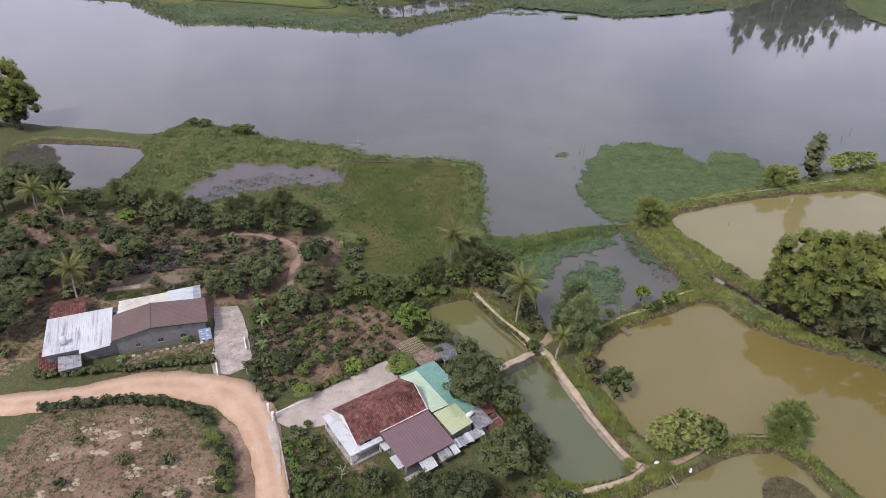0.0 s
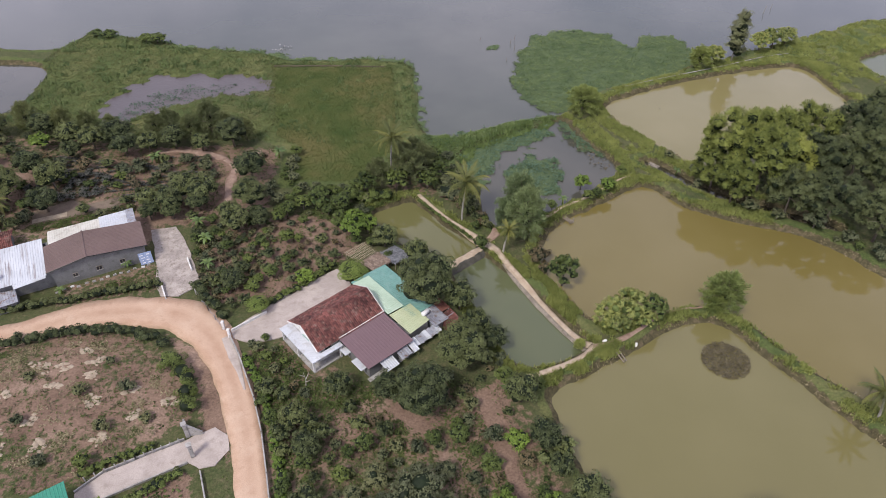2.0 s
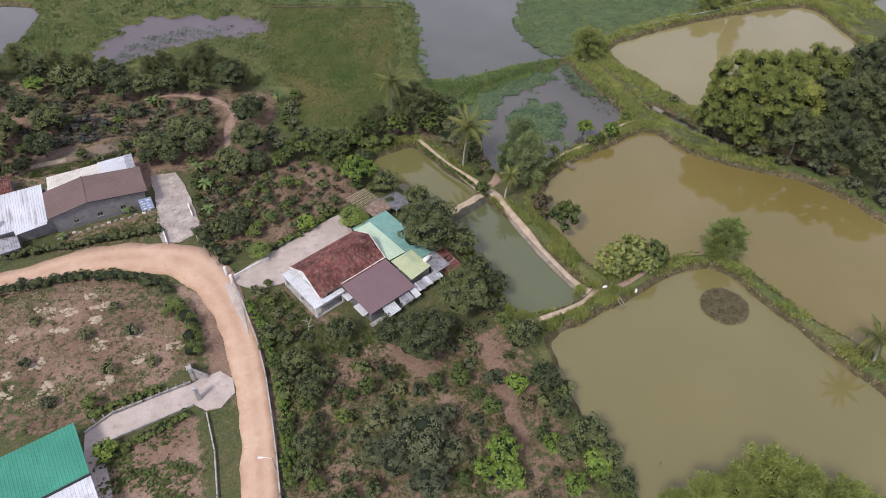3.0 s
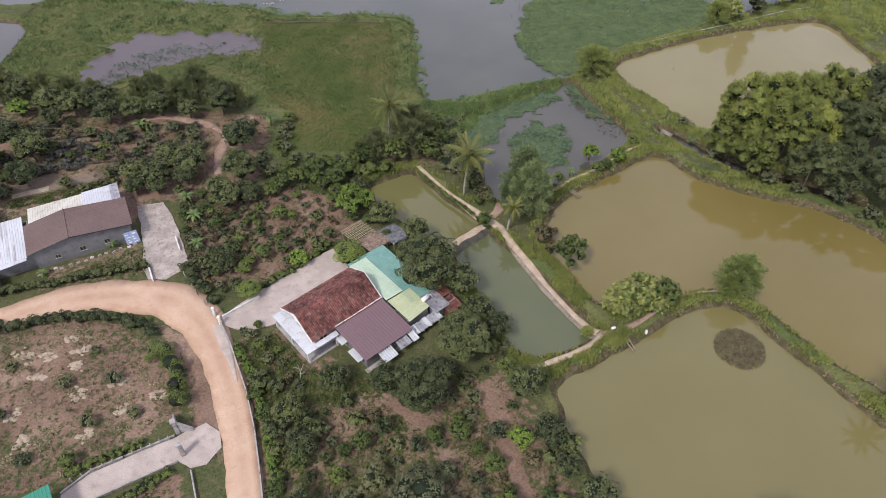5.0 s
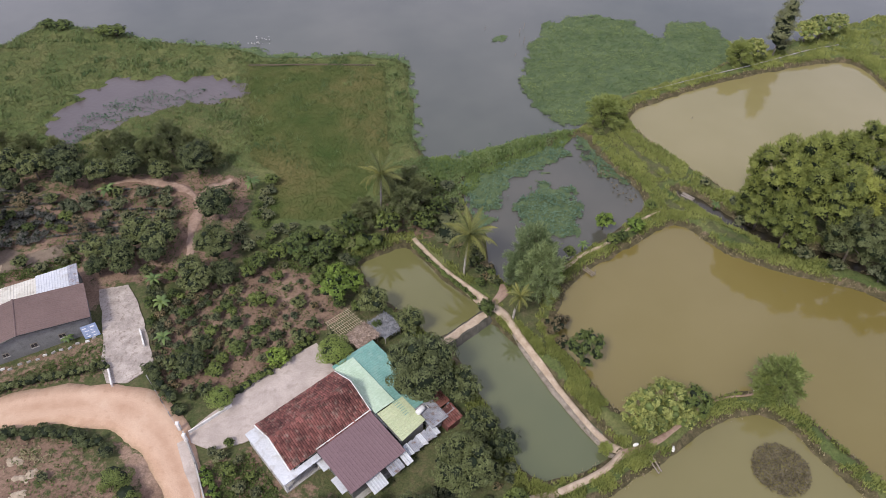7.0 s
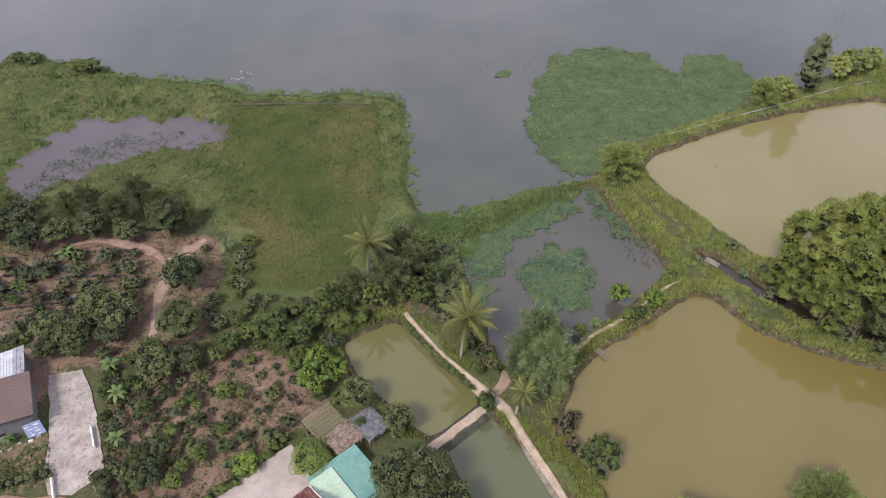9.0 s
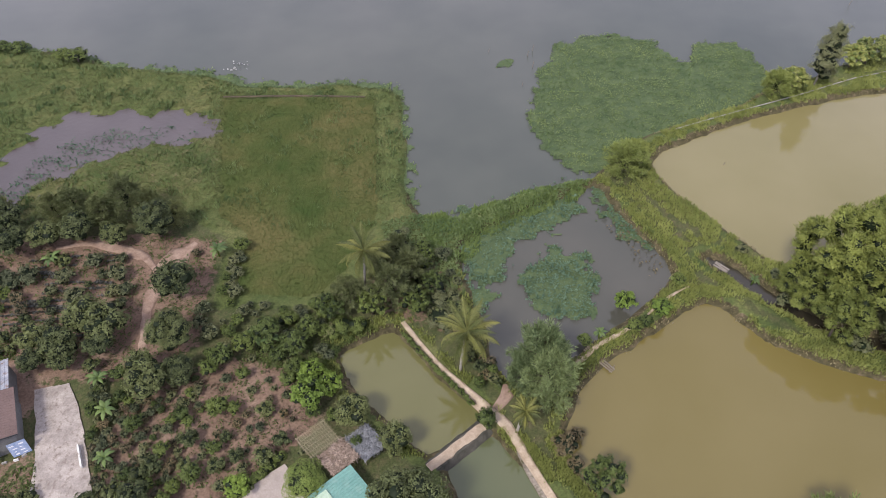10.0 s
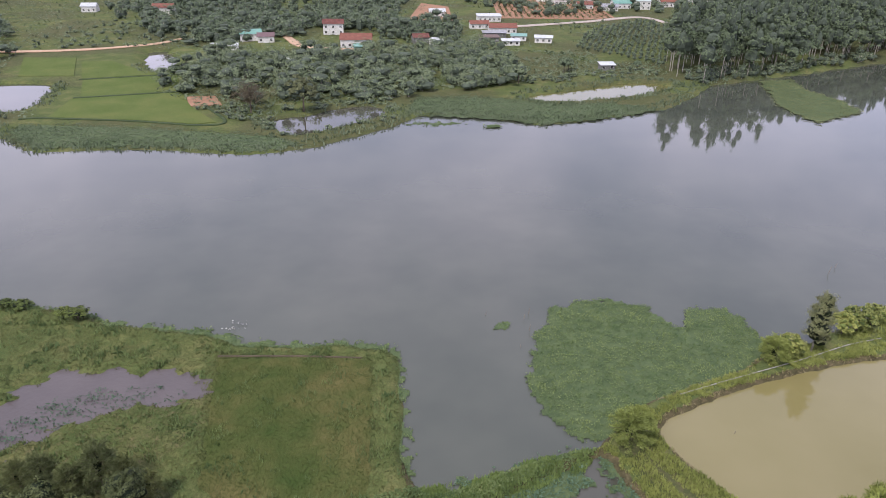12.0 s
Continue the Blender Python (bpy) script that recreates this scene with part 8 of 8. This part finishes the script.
snag = thing("dead_branch", pose(-23.6, -30.6, 0.9, 0, 0, 30), "bare pale dead branch standing in the garden", "branch")
for p in ([(0, 0, -0.2), (0.2, 0.1, 1.2), (0.1, 0.3, 2.4)], [(0.2, 0.1, 1.2), (0.8, 0.4, 1.9)], [(0.15, 0.2, 1.7), (-0.5, 0.3, 2.3)], [(0.1, 0.05, 0.8), (0.5, -0.5, 1.5)]):
    part("limb", Build().tube(p, [0.07 * (1 - 0.6 * k / (len(p) - 1)) for k in range(len(p))], 6), MAT["pale_bark"], snag)

for x, y, a in ((14.8, -22.9, 20), (19.0, -23.1, 70), (30.6, -15.6, 10)):
    sk = thing("sack", pose(x, y, float(land_height(x, y)) + 0.1, 0, 0, a), "small white feed sack lying on the dike", "sack", "sacks on the dike")
    part("bag", Build().tube([(-0.36, 0, 0.06), (-0.26, 0, 0.13), (0.0, 0.02, 0.17), (0.26, 0, 0.13), (0.36, 0, 0.06)], [0.05, 0.16, 0.2, 0.16, 0.05], 9), MAT["sacking"], sk, smooth=True)

# --- vegetable rows, pale weed clumps and litter on the bare plot
vg = Build()
vr = np.random.RandomState(17)
for k in range(34):
    c = in_poly(SOIL[3], 1, vr, 0.8)[0]
    xy = c + vr.normal(0, 0.7, (36, 2)) * (1.5, 0.8)
    vg.leaves(np.stack([xy[:, 0], xy[:, 1], 0.98 + vr.uniform(0, 0.18, 36)], 1), vr.normal(0, 0.4, (36, 3)) + np.array([0, 0, 1]), 0.42, 0.3, vr)
tagged(part("vegetable_patch", vg, MAT["leaf_mid"], None, "sprawling leafy vegetables in the plot"), "", "vegetables", "", "stuff")
mb = Build()
hub = np.concatenate([np.array([(-52.5, -39.6), (-50.5, -29), (-45.1, -31.1), (-54.6, -30.3), (-48.9, -32.9), (-60.2, -31.9), (-55.8, -35.7), (-46.2, -38), (-43.5, -35.2), (-54.5, -27.8), (-58.6, -27.6), (-58.1, -37.3)]), in_poly(SOIL[2], 6, vr, 1.5)])
for k in range(170):
    c = hub[k % 18] + vr.normal(0, 0.5, 2)
    r, h = vr.uniform(0.12, 0.46), vr.uniform(0.03, 0.1)
    ring = [(c[0] + r * vr.uniform(0.6, 1.25) * math.cos(a * 0.785) * 1.3, c[1] + r * vr.uniform(0.6, 1.25) * math.sin(a * 0.785), 0.86) for a in range(8)]
    top = [(c[0] + (x - c[0]) * 0.5, c[1] + (y - c[1]) * 0.5, 0.9 + h) for x, y, _ in ring]
    mb.add(ring + top, [(i, (i + 1) % 8, 8 + (i + 1) % 8, 8 + i) for i in range(8)] + [tuple(range(8, 16))])
tagged(part("soil_mounds", mb, MAT["pale_earth"], None, "small pale heaps of sandy soil on the bare plot", smooth=True), "", "soil heaps", "", "stuff")
dg = Build()
for k in range(46):
    c = in_poly(SOIL[2], 1, vr, 1.5)[0]
    n = int(vr.randint(30, 90))
    xy = c + vr.normal(0, 0.42, (n, 2)) * (1.5, 1.0)
    dg.leaves(np.stack([xy[:, 0], xy[:, 1], 0.93 + vr.uniform(0, 0.08, n)], 1), vr.normal(0, 0.3, (n, 3)) + np.array([0, 0, 1]), 0.4, 0.14, vr)
tagged(part("dry_weeds", dg, MAT["dry_grass"], None, "pale dry weed patches on the bare plot"), "", "weeds", "", "stuff")
wt = Build()
for poly, n in ((SOIL[0], 520), (SOIL[1], 700), (SOIL[5], 120), ([(-30, -28), (-4, -30), (4, -46), (-2, -56), (-22, -56), (-26, -40)], 600), (SOIL[2], 260), (SOIL[6], 300)):
    xy = in_poly(poly, n, vr)
    xy = np.repeat(xy, 7, 0) + vr.normal(0, 0.3, (n * 7, 2))
    xy = xy[open_ground(xy, 0.1) & (wobble(xy[:, 0], xy[:, 1], 4, 11.0) > -0.3)]
    wt.leaves(np.stack([xy[:, 0], xy[:, 1], 0.9 + vr.uniform(0, 0.28, len(xy))], 1), vr.normal(0, 0.5, (len(xy), 3)) + np.array([0, 0, 0.8]), 0.36, 0.1, vr)
tagged(part("withered_weeds", wt, MAT["leaf_dry"], None, "dry brownish weeds and litter between the trees"), "", "weeds", "", "stuff")
wd = Build()
for poly, n, z in (([(-33, -26), (-27, -24), (-22, -29), (-14, -31), (-17, -34), (-27, -34)], 900, 0.9), ([(-66, 24), (-36, 24), (-36, 2), (-66, 8)], 700, 0.9), ([(-100, 26), (-74, 26), (-74, -14), (-100, -14)], 700, 0.9), (SOIL[0], 420, 0.92), (SOIL[1], 500, 0.92), (SOIL[5], 260, 0.92), ([(-30, -28), (-4, -30), (4, -46), (-2, -56), (-22, -56), (-26, -40)], 2600, 0.9), (SOIL[2], 500, 0.9), ([(-44, -18), (-30, -30), (-24, -50), (-27, -54), (-36, -24)], 500, 0.9), ([(-60, -14), (-46, -8), (-46, -13), (-60, -17)], 300, 0.9), ([(-72, 0.4), (-58, 6.4), (-56, 3.0), (-66, -2.4), (-71, -3)], 800, 0.9), ([(-30, 4), (-22, 12), (-14, 9), (-18, 0)], 700, 0.9)):
    xy = in_poly(poly, n, vr)
    xy = np.repeat(xy, 5, 0) + vr.normal(0, 0.25, (n * 5, 2))
    xy = xy[open_ground(xy, 0.1)]
    wd.leaves(np.stack([xy[:, 0], xy[:, 1], z + vr.uniform(0, 0.22, len(xy))], 1), vr.normal(0, 0.5, (len(xy), 3)) + np.array([0, 0, 0.8]), 0.34, 0.14, vr)
cr = Build()
for k in range(16):
    t = vr.uniform(0, 1, 420)
    x, y = -76 + 27 * t, 7.5 + k * 0.8 + 0.8 * np.sin(6 * t + k)
    ok = wobble(x, y, 3.5, 8.0) > -0.1
    cr.leaves(np.stack([x, y, 0.95 + vr.uniform(0, 0.3, 420)], 1)[ok], (vr.normal(0, 0.5, (420, 3)) + np.array([0, 0, 1]))[ok], 0.5, 0.22, vr)
tagged(part("crop_rows", cr, MAT["leaf_crop"], None, "rows of low bluish-grey crop plants"), "", "crops", "", "stuff")
tagged(part("weeds", wd, MAT["leaf_mid"], None, "scattered green weeds under the orchard trees"), "", "weeds", "", "stuff")


# ---------------------------------------------------------------- the far bank
def far_house(x, y, turn, w, d, h, wall, roof, label, gable=True, storeys=1):
    z = float(land_height(x, y))
    t = thing("village_house", pose(x, y, z, 0, 0, turn), label, "house", "village houses")
    part("wall", wall_ring((-w / 2, -d / 2), (w / 2, d / 2), h, 0.3, -0.6), MAT[wall], t)
    if gable:
        for s in (-1, 1):
            part("roof", sheet_roof((-w / 2 - 0.5, s * (d / 2 + 0.6), h - 0.1), (w / 2 + 0.5, s * (d / 2 + 0.6), h - 0.1), (w / 2 + 0.5, 0, h + d * 0.25), (-w / 2 - 0.5, 0, h + d * 0.25), 0.5, 0.05), MAT[roof], t)
        for u in (-w / 2, w / 2 - 0.3):
            g = Build()
            g.add([(u, -d / 2, h - 0.02), (u, d / 2, h - 0.02), (u, 0, h + d * 0.23), (u + 0.3, -d / 2, h - 0.02), (u + 0.3, d / 2, h - 0.02), (u + 0.3, 0, h + d * 0.23)],
                  [(0, 1, 2), (5, 4, 3), (0, 3, 4, 1), (1, 4, 5, 2), (2, 5, 3, 0)])
            part("gable", g, MAT[wall], t)
    else:
        part("roof", sheet_roof((-w / 2 - 0.5, -d / 2 - 0.6, h), (w / 2 + 0.5, -d / 2 - 0.6, h), (w / 2 + 0.5, d / 2 + 0.4, h + 0.7), (-w / 2 - 0.5, d / 2 + 0.4, h + 0.7), 0.5, 0.05), MAT[roof], t)
    for s in range(storeys):
        for k in range(max(2, int(w / 3.2))):
            window_on(t, pose(-w / 2 + 1.6 + k * (w - 3.2) / max(1, int(w / 3.2) - 1), -d / 2, 0.9 + s * 3.1, 0, 0, 180), 1.3, 1.3)


for row in ((-76, 392, 8, 12, 9, 6.4, "white_wall", "tile", "two-storey cream house with an orange tiled roof", True, 2),
            (-57, 352, 4, 17, 11, 4.4, "white_wall", "rust_metal", "long house with a dull red roof and pale wall", True, 1),
            (-52, 338, 4, 9, 6, 3.0, "teal_metal", "teal_metal", "low teal-roofed shed beside the red roof", False, 1),
            (-120, 366, 20, 12, 8, 4.2, "white_wall", "teal_metal", "teal-roofed village house among dark trees", True, 1), (-110, 362, 12, 9, 7, 3.4, "white_wall", "brown_metal", "house with a plum brown roof", True, 1),
            (-126, 336, 8, 14, 5, 2.6, "white_wall", "white_metal", "long white shed roof among trees", False, 1), (-22, 366, 15, 9, 7, 3.4, "render_grey", "tile", "grey house with an old tiled roof", True, 1),
            (-12, 358, -20, 8, 5, 3.0, "white_wall", "white_metal", "white metal roof beside a grey house", False, 1), (22, 452, 6, 16, 9, 3.6, "white_wall", "white_metal", "white-roofed village hall beside trees", False, 1),
            (28, 404, 4, 17, 9, 3.6, "white_wall", "rust_metal", "long low red-brown roofed house", True, 1), (22, 388, 4, 14, 6, 2.8, "render_grey", "grey_metal", "grey metal roofed shed in the village", False, 1),
            (18, 372, 10, 11, 6, 2.8, "render_grey", "brown_metal_dull", "low brown-roofed shed in the village", False, 1), (36, 378, -6, 9, 6, 2.8, "white_wall", "teal_metal", "small pale blue-green roofed house", False, 1),
            (30, 362, 2, 10, 5, 2.6, "white_wall", "white_metal", "low white roof among village sheds", False, 1), (14, 420, 8, 12, 7, 3.2, "white_wall", "rust_metal", "house with a dull pink roof", True, 1),
            (100, 520, 5, 12, 8, 3.6, "white_wall", "rust_metal", "red-roofed house beside the village road", True, 1), (118, 512, 0, 12, 7, 3.4, "white_wall", "grey_metal", "grey-roofed house beside the village road", True, 1),
            (74, 560, 8, 12, 8, 3.6, "white_wall", "white_metal", "white-roofed house behind the plantation", True, 1), (186, 520, 4, 14, 8, 3.6, "white_wall", "rust_metal", "orange-roofed house behind the wood", True, 1),
            (214, 530, 4, 15, 8, 3.6, "white_wall", "white_metal", "white-roofed house behind the wood", True, 1), (-14, 470, 6, 11, 8, 3.4, "white_wall", "white_metal", "white house beside bare orange earth", True, 1),
            (50, 372, -8, 10, 6, 3.0, "white_wall", "white_metal", "small white-roofed house beside a meadow", False, 1), (86, 548, 8, 13, 9, 4, "white_wall", "white_metal", "white village house by the road", True, 1),
            (108, 546, 10, 12, 9, 4, "white_wall", "cream_metal", "cream-roofed village house by the road", True, 1), (130, 528, 6, 14, 10, 4, "white_wall", "teal_metal", "teal-roofed village house by the road", True, 1),
            (146, 524, 0, 11, 9, 6.4, "white_wall", "white_metal", "two-storey white house by the road", False, 2), (170, 540, 10, 14, 9, 4, "white_wall", "rust_metal", "village house with a red roof", True, 1),
            (-206, 462, 5, 14, 9, 5, "white_wall", "rust_metal", "white house with a dull red roof among trees", True, 1), (-262, 470, 8, 10, 8, 4, "white_wall", "white_metal", "small white house in the trees", True, 1),
            (-64, 286, 25, 7, 3.5, 2.2, "white_wall", "white_metal", "small white shed near the water", False, 1), (-83, 304, 25, 5, 3.5, 2.2, "white_wall", "white_metal", "small white shed among palms", False, 1),
            (72, 300, 5, 7, 5, 2.6, "render_grey", "white_metal", "small hut on the far meadow", False, 1), (200, 556, 3, 16, 9, 4, "white_wall", "tile", "tiled village house behind the wood", True, 1)):
    far_house(*row)


def woodland(polys, label, seed, leaf, size=2.6, height=6.5, cards=70, card=1.1, keep_out=(), low=0.25, cone=False, cores=2):
    rng = np.random.RandomState(seed)
    b = Build()
    for poly, n in polys:
        xy = in_poly(poly, n, rng)
        ok = depth_into_water(xy[:, 0], xy[:, 1]) < -1.0
        for k in keep_out:
            ok &= edge_distance(xy[:, 0], xy[:, 1], k) < -2
        xy = xy[ok]
        for (x, y), z in zip(xy, land_height(xy[:, 0], xy[:, 1])):
            r = size * rng.uniform(0.6, 1.35)
            h = height * rng.uniform(0.65, 1.25)
            lobes = [(x + rng.normal(0, r * 0.4), y + rng.normal(0, r * 0.4), z + h * rng.uniform(low + 0.1, 0.85), r * rng.uniform(0.6, 0.9), h * (0.95 - low) * 0.3) for _ in range(4)]
            if cone:                       # slender, narrowing to the top
                lobes = [(x + rng.normal(0, r * 0.15), y + rng.normal(0, r * 0.15), z + h * (low + (0.94 - low) * (k + rng.uniform(-0.35, 0.35)) / 5), r * w * rng.uniform(0.85, 1.15), h * 0.13) for k, w in enumerate((0.7, 0.95, 1.0, 0.85, 0.62, 0.36))]
            lobes.append((x, y, z + h * (low + 0.2), r * 0.75, h * (0.9 - low) * 0.4))
            crown(b, rng, lobes, cards, card, card * 0.6, thin=0.15, cores=cores, puffs=4)
            b.tube([(x, y, z - 0.4), (x, y, z + h * 0.6)], [0.2, 0.13], 4, 2)
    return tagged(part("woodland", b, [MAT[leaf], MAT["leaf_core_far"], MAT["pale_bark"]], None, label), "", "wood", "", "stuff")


CLEAR = [[(-174, 342), (-150, 342), (-128, 284), (-150, 276)], [(4, 352), (58, 352), (58, 425), (4, 430)], [(-112, 237), (-100, 239), (-92, 223), (-106, 219)], [(-92, 384), (-62, 384), (-62, 400), (-92, 400)], [(-68, 344), (-46, 344), (-46, 360), (-68, 360)], [(-36, 440), (0, 436), (-4, 540), (-30, 560)],
         [(14, 405), (66, 405), (60, 460), (14, 460)], [(34, 378), (68, 378), (68, 404), (34, 404)], [(30, 430), (130, 470), (140, 490), (60, 470)]]
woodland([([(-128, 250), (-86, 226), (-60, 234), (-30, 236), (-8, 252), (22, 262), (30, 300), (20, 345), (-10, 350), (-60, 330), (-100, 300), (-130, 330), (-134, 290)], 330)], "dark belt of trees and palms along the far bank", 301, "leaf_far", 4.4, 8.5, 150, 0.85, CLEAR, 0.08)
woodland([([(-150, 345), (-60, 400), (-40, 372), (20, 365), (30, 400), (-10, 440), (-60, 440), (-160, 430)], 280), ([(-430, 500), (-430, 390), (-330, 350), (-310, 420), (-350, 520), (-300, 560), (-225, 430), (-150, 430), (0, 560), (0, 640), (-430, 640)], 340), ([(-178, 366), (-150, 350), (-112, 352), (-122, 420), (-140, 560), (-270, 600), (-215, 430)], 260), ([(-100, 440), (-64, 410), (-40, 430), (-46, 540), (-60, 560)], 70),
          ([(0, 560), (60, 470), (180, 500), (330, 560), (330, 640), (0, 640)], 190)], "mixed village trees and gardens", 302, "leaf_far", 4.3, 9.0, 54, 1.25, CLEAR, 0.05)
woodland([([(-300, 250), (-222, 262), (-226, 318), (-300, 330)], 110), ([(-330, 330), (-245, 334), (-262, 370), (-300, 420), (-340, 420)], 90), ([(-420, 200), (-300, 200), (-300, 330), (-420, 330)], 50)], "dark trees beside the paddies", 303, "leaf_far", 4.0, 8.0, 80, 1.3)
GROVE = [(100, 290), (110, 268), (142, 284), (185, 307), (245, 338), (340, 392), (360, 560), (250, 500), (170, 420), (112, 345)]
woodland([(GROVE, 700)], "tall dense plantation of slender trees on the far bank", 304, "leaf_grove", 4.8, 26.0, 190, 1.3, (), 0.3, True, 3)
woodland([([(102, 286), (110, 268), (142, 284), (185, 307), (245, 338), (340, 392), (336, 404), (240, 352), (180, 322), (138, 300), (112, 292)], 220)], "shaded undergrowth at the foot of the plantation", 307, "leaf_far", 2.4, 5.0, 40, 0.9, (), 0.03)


def planted_rows(poly, step, turn, size, height, leaf, label, seed, cards=16):
    """Small trees planted in straight rows."""
    rng = np.random.RandomState(seed)
    p = np.asarray(poly, float)
    mid, ca, sa = p.mean(0), math.cos(radians(turn)), math.sin(radians(turn))
    u, v = np.meshgrid(np.arange(-120, 120, step), np.arange(-120, 120, step * 1.15))
    xy = np.stack([mid[0] + u.ravel() * ca - v.ravel() * sa, mid[1] + u.ravel() * sa + v.ravel() * ca], 1)
    xy = xy[edge_distance(xy[:, 0], xy[:, 1], p) > 0.5]
    xy += rng.normal(0, step * 0.08, xy.shape)
    b = Build()
    for (x, y), z in zip(xy, land_height(xy[:, 0], xy[:, 1])):
        r, h = size * rng.uniform(0.75, 1.2), height * rng.uniform(0.8, 1.2)
        crown(b, rng, [(x, y, z + h * 0.55, r, h * 0.42)], cards, 0.8, 0.45, cores=1, puffs=5)
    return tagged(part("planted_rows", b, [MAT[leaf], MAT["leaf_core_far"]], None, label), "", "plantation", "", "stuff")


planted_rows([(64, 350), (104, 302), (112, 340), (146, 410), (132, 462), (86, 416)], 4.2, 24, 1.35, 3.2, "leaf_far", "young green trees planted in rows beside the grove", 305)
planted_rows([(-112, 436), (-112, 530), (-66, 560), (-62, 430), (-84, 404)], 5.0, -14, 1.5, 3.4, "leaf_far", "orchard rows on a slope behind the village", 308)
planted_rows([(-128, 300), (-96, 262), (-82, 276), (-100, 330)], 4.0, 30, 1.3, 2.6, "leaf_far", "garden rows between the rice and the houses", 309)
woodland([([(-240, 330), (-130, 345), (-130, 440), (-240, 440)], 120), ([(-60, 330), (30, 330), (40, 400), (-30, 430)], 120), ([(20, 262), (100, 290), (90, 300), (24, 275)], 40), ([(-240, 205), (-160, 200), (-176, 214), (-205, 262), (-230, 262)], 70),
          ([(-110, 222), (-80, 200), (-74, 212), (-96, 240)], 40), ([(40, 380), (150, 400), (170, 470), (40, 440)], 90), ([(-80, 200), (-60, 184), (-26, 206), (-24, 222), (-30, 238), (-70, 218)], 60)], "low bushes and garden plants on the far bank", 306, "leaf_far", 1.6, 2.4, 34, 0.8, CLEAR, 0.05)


def bare_tree(m, R, height, seed, label):
    """A tree that has lost most of its leaves: limbs that fork into many twigs, and a few withered leaves."""
    rng = np.random.RandomState(seed)
    root = thing("bare_tree", m, label, "tree")
    tb, cb = Build().tube([(0, 0, -0.4), (0.1, 0, height * 0.25), (0, 0.1, height * 0.5)], [0.35, 0.26, 0.18], 7), Build()
    for k in range(16):
        a, e = 2.4 * k, radians(rng.uniform(15, 75))
        p = Vector((0, 0, height * rng.uniform(0.2, 0.5)))
        q = p + Vector((R * math.cos(a) * math.cos(e), R * math.sin(a) * math.cos(e), (height - p.z) * math.sin(e) * 0.9))
        tb.tube([p, p.lerp(q, 0.5), q], [0.14, 0.09, 0.04], 5)
        for _ in range(7):
            c = p.lerp(q, rng.uniform(0.35, 1))
            tip = c + Vector(rng.normal(0, 1, 3)) * R * 0.26
            tb.tube([c, tip], [0.05, 0.025], 3)
            cb.chips(np.array(tip) + rng.normal(0, 0.5, (16, 3)), rng.normal(0, 1, (16, 3)), 0.55, 0.3, rng)
    part("trunk", tb, MAT["bark"], root)
    part("crown", cb, MAT["leaf_dry"], root, "sparse withered leaves")


bare_tree(pose(-80, 214, 0.9), 6.0, 12.0, 61, "leafless brownish tree beside the far fish pond")
lone = make_tree("round_tree", "broad green tree standing at the far pond", "tree", "", 62, 6.0, 8.0, 18, 3600, 0.9, 0.45, "leaf_grey", core="leaf_core_far", thin=0.16, lobe=0.36, spread=0.74)
lone.matrix_basis = pose(-60.5, 216.0, 0.8)
for x, y, r in ((50, 292, 3.4), (53, 297, 2.8), (87, 300, 2.2), (26, 268, 4.2)):
    far_one = make_tree("meadow_tree", "single dark green tree on the far meadow", "tree", "trees on the far meadow", 63 + int(r * 10), r, r * 1.3, 12, 900, 0.8, 0.4, "leaf_far", core="leaf_core_far", thin=0.16, lobe=0.4)
    far_one.matrix_basis = pose(x, y, float(land_height(x, y)))
fc = Build()
fr_ = np.random.RandomState(55)
for poly, n in (([(-430, 300), (-430, 640), (430, 640), (430, 420), (150, 400), (30, 300), (-130, 340), (-240, 325)], 24000), ([(-130, 330), (-130, 245), (-60, 190), (-20, 250), (100, 290), (110, 345), (30, 345)], 11000), ([(-300, 200), (-155, 202), (-205, 262), (-230, 320), (-300, 300)], 2500)):
    xy = in_poly(poly, n, fr_)
    xy = xy[(depth_into_water(xy[:, 0], xy[:, 1]) < -0.5) & (wobble(xy[:, 0], xy[:, 1], 30, 4.0) > -0.35)]
    fc.chips(np.stack([xy[:, 0], xy[:, 1], land_height(xy[:, 0], xy[:, 1]) + fr_.uniform(0.1, 0.7, len(xy))], 1), fr_.normal(0, 0.35, (len(xy), 3)) + np.array([0, 0, 0.8]), 1.7, 0.7, fr_)
tagged(part("far_weeds", fc, MAT["far_grass"], None, "rough grass and weeds across the far bank"), "", "weeds", "", "stuff")
dots = Build()
wr = np.random.RandomState(23)
for i in range(18):
    for k in range(16):
        x, y = 34 + i * 4.4 + wr.normal(0, 0.4), 470 + k * 6 + wr.normal(0, 0.4)
        z = float(LAND + (y - 235) * 0.012)
        dots.leaves(np.array([x, y, z + 0.8]) + wr.normal(0, 0.5, (14, 3)), wr.normal(0, 0.5, (14, 3)) + np.array([0, 0, 1]), 1.0, 0.7, wr)
tagged(part("coffee_rows", dots, MAT["leaf_dark"], None, "rows of dark coffee bushes on red earth"), "", "plantation", "", "stuff")
slab("plot", [(30, 464), (114, 464), (112, 572), (30, 572)], None, None, MAT["red_earth"], "brown plantation plot in the village", "field")
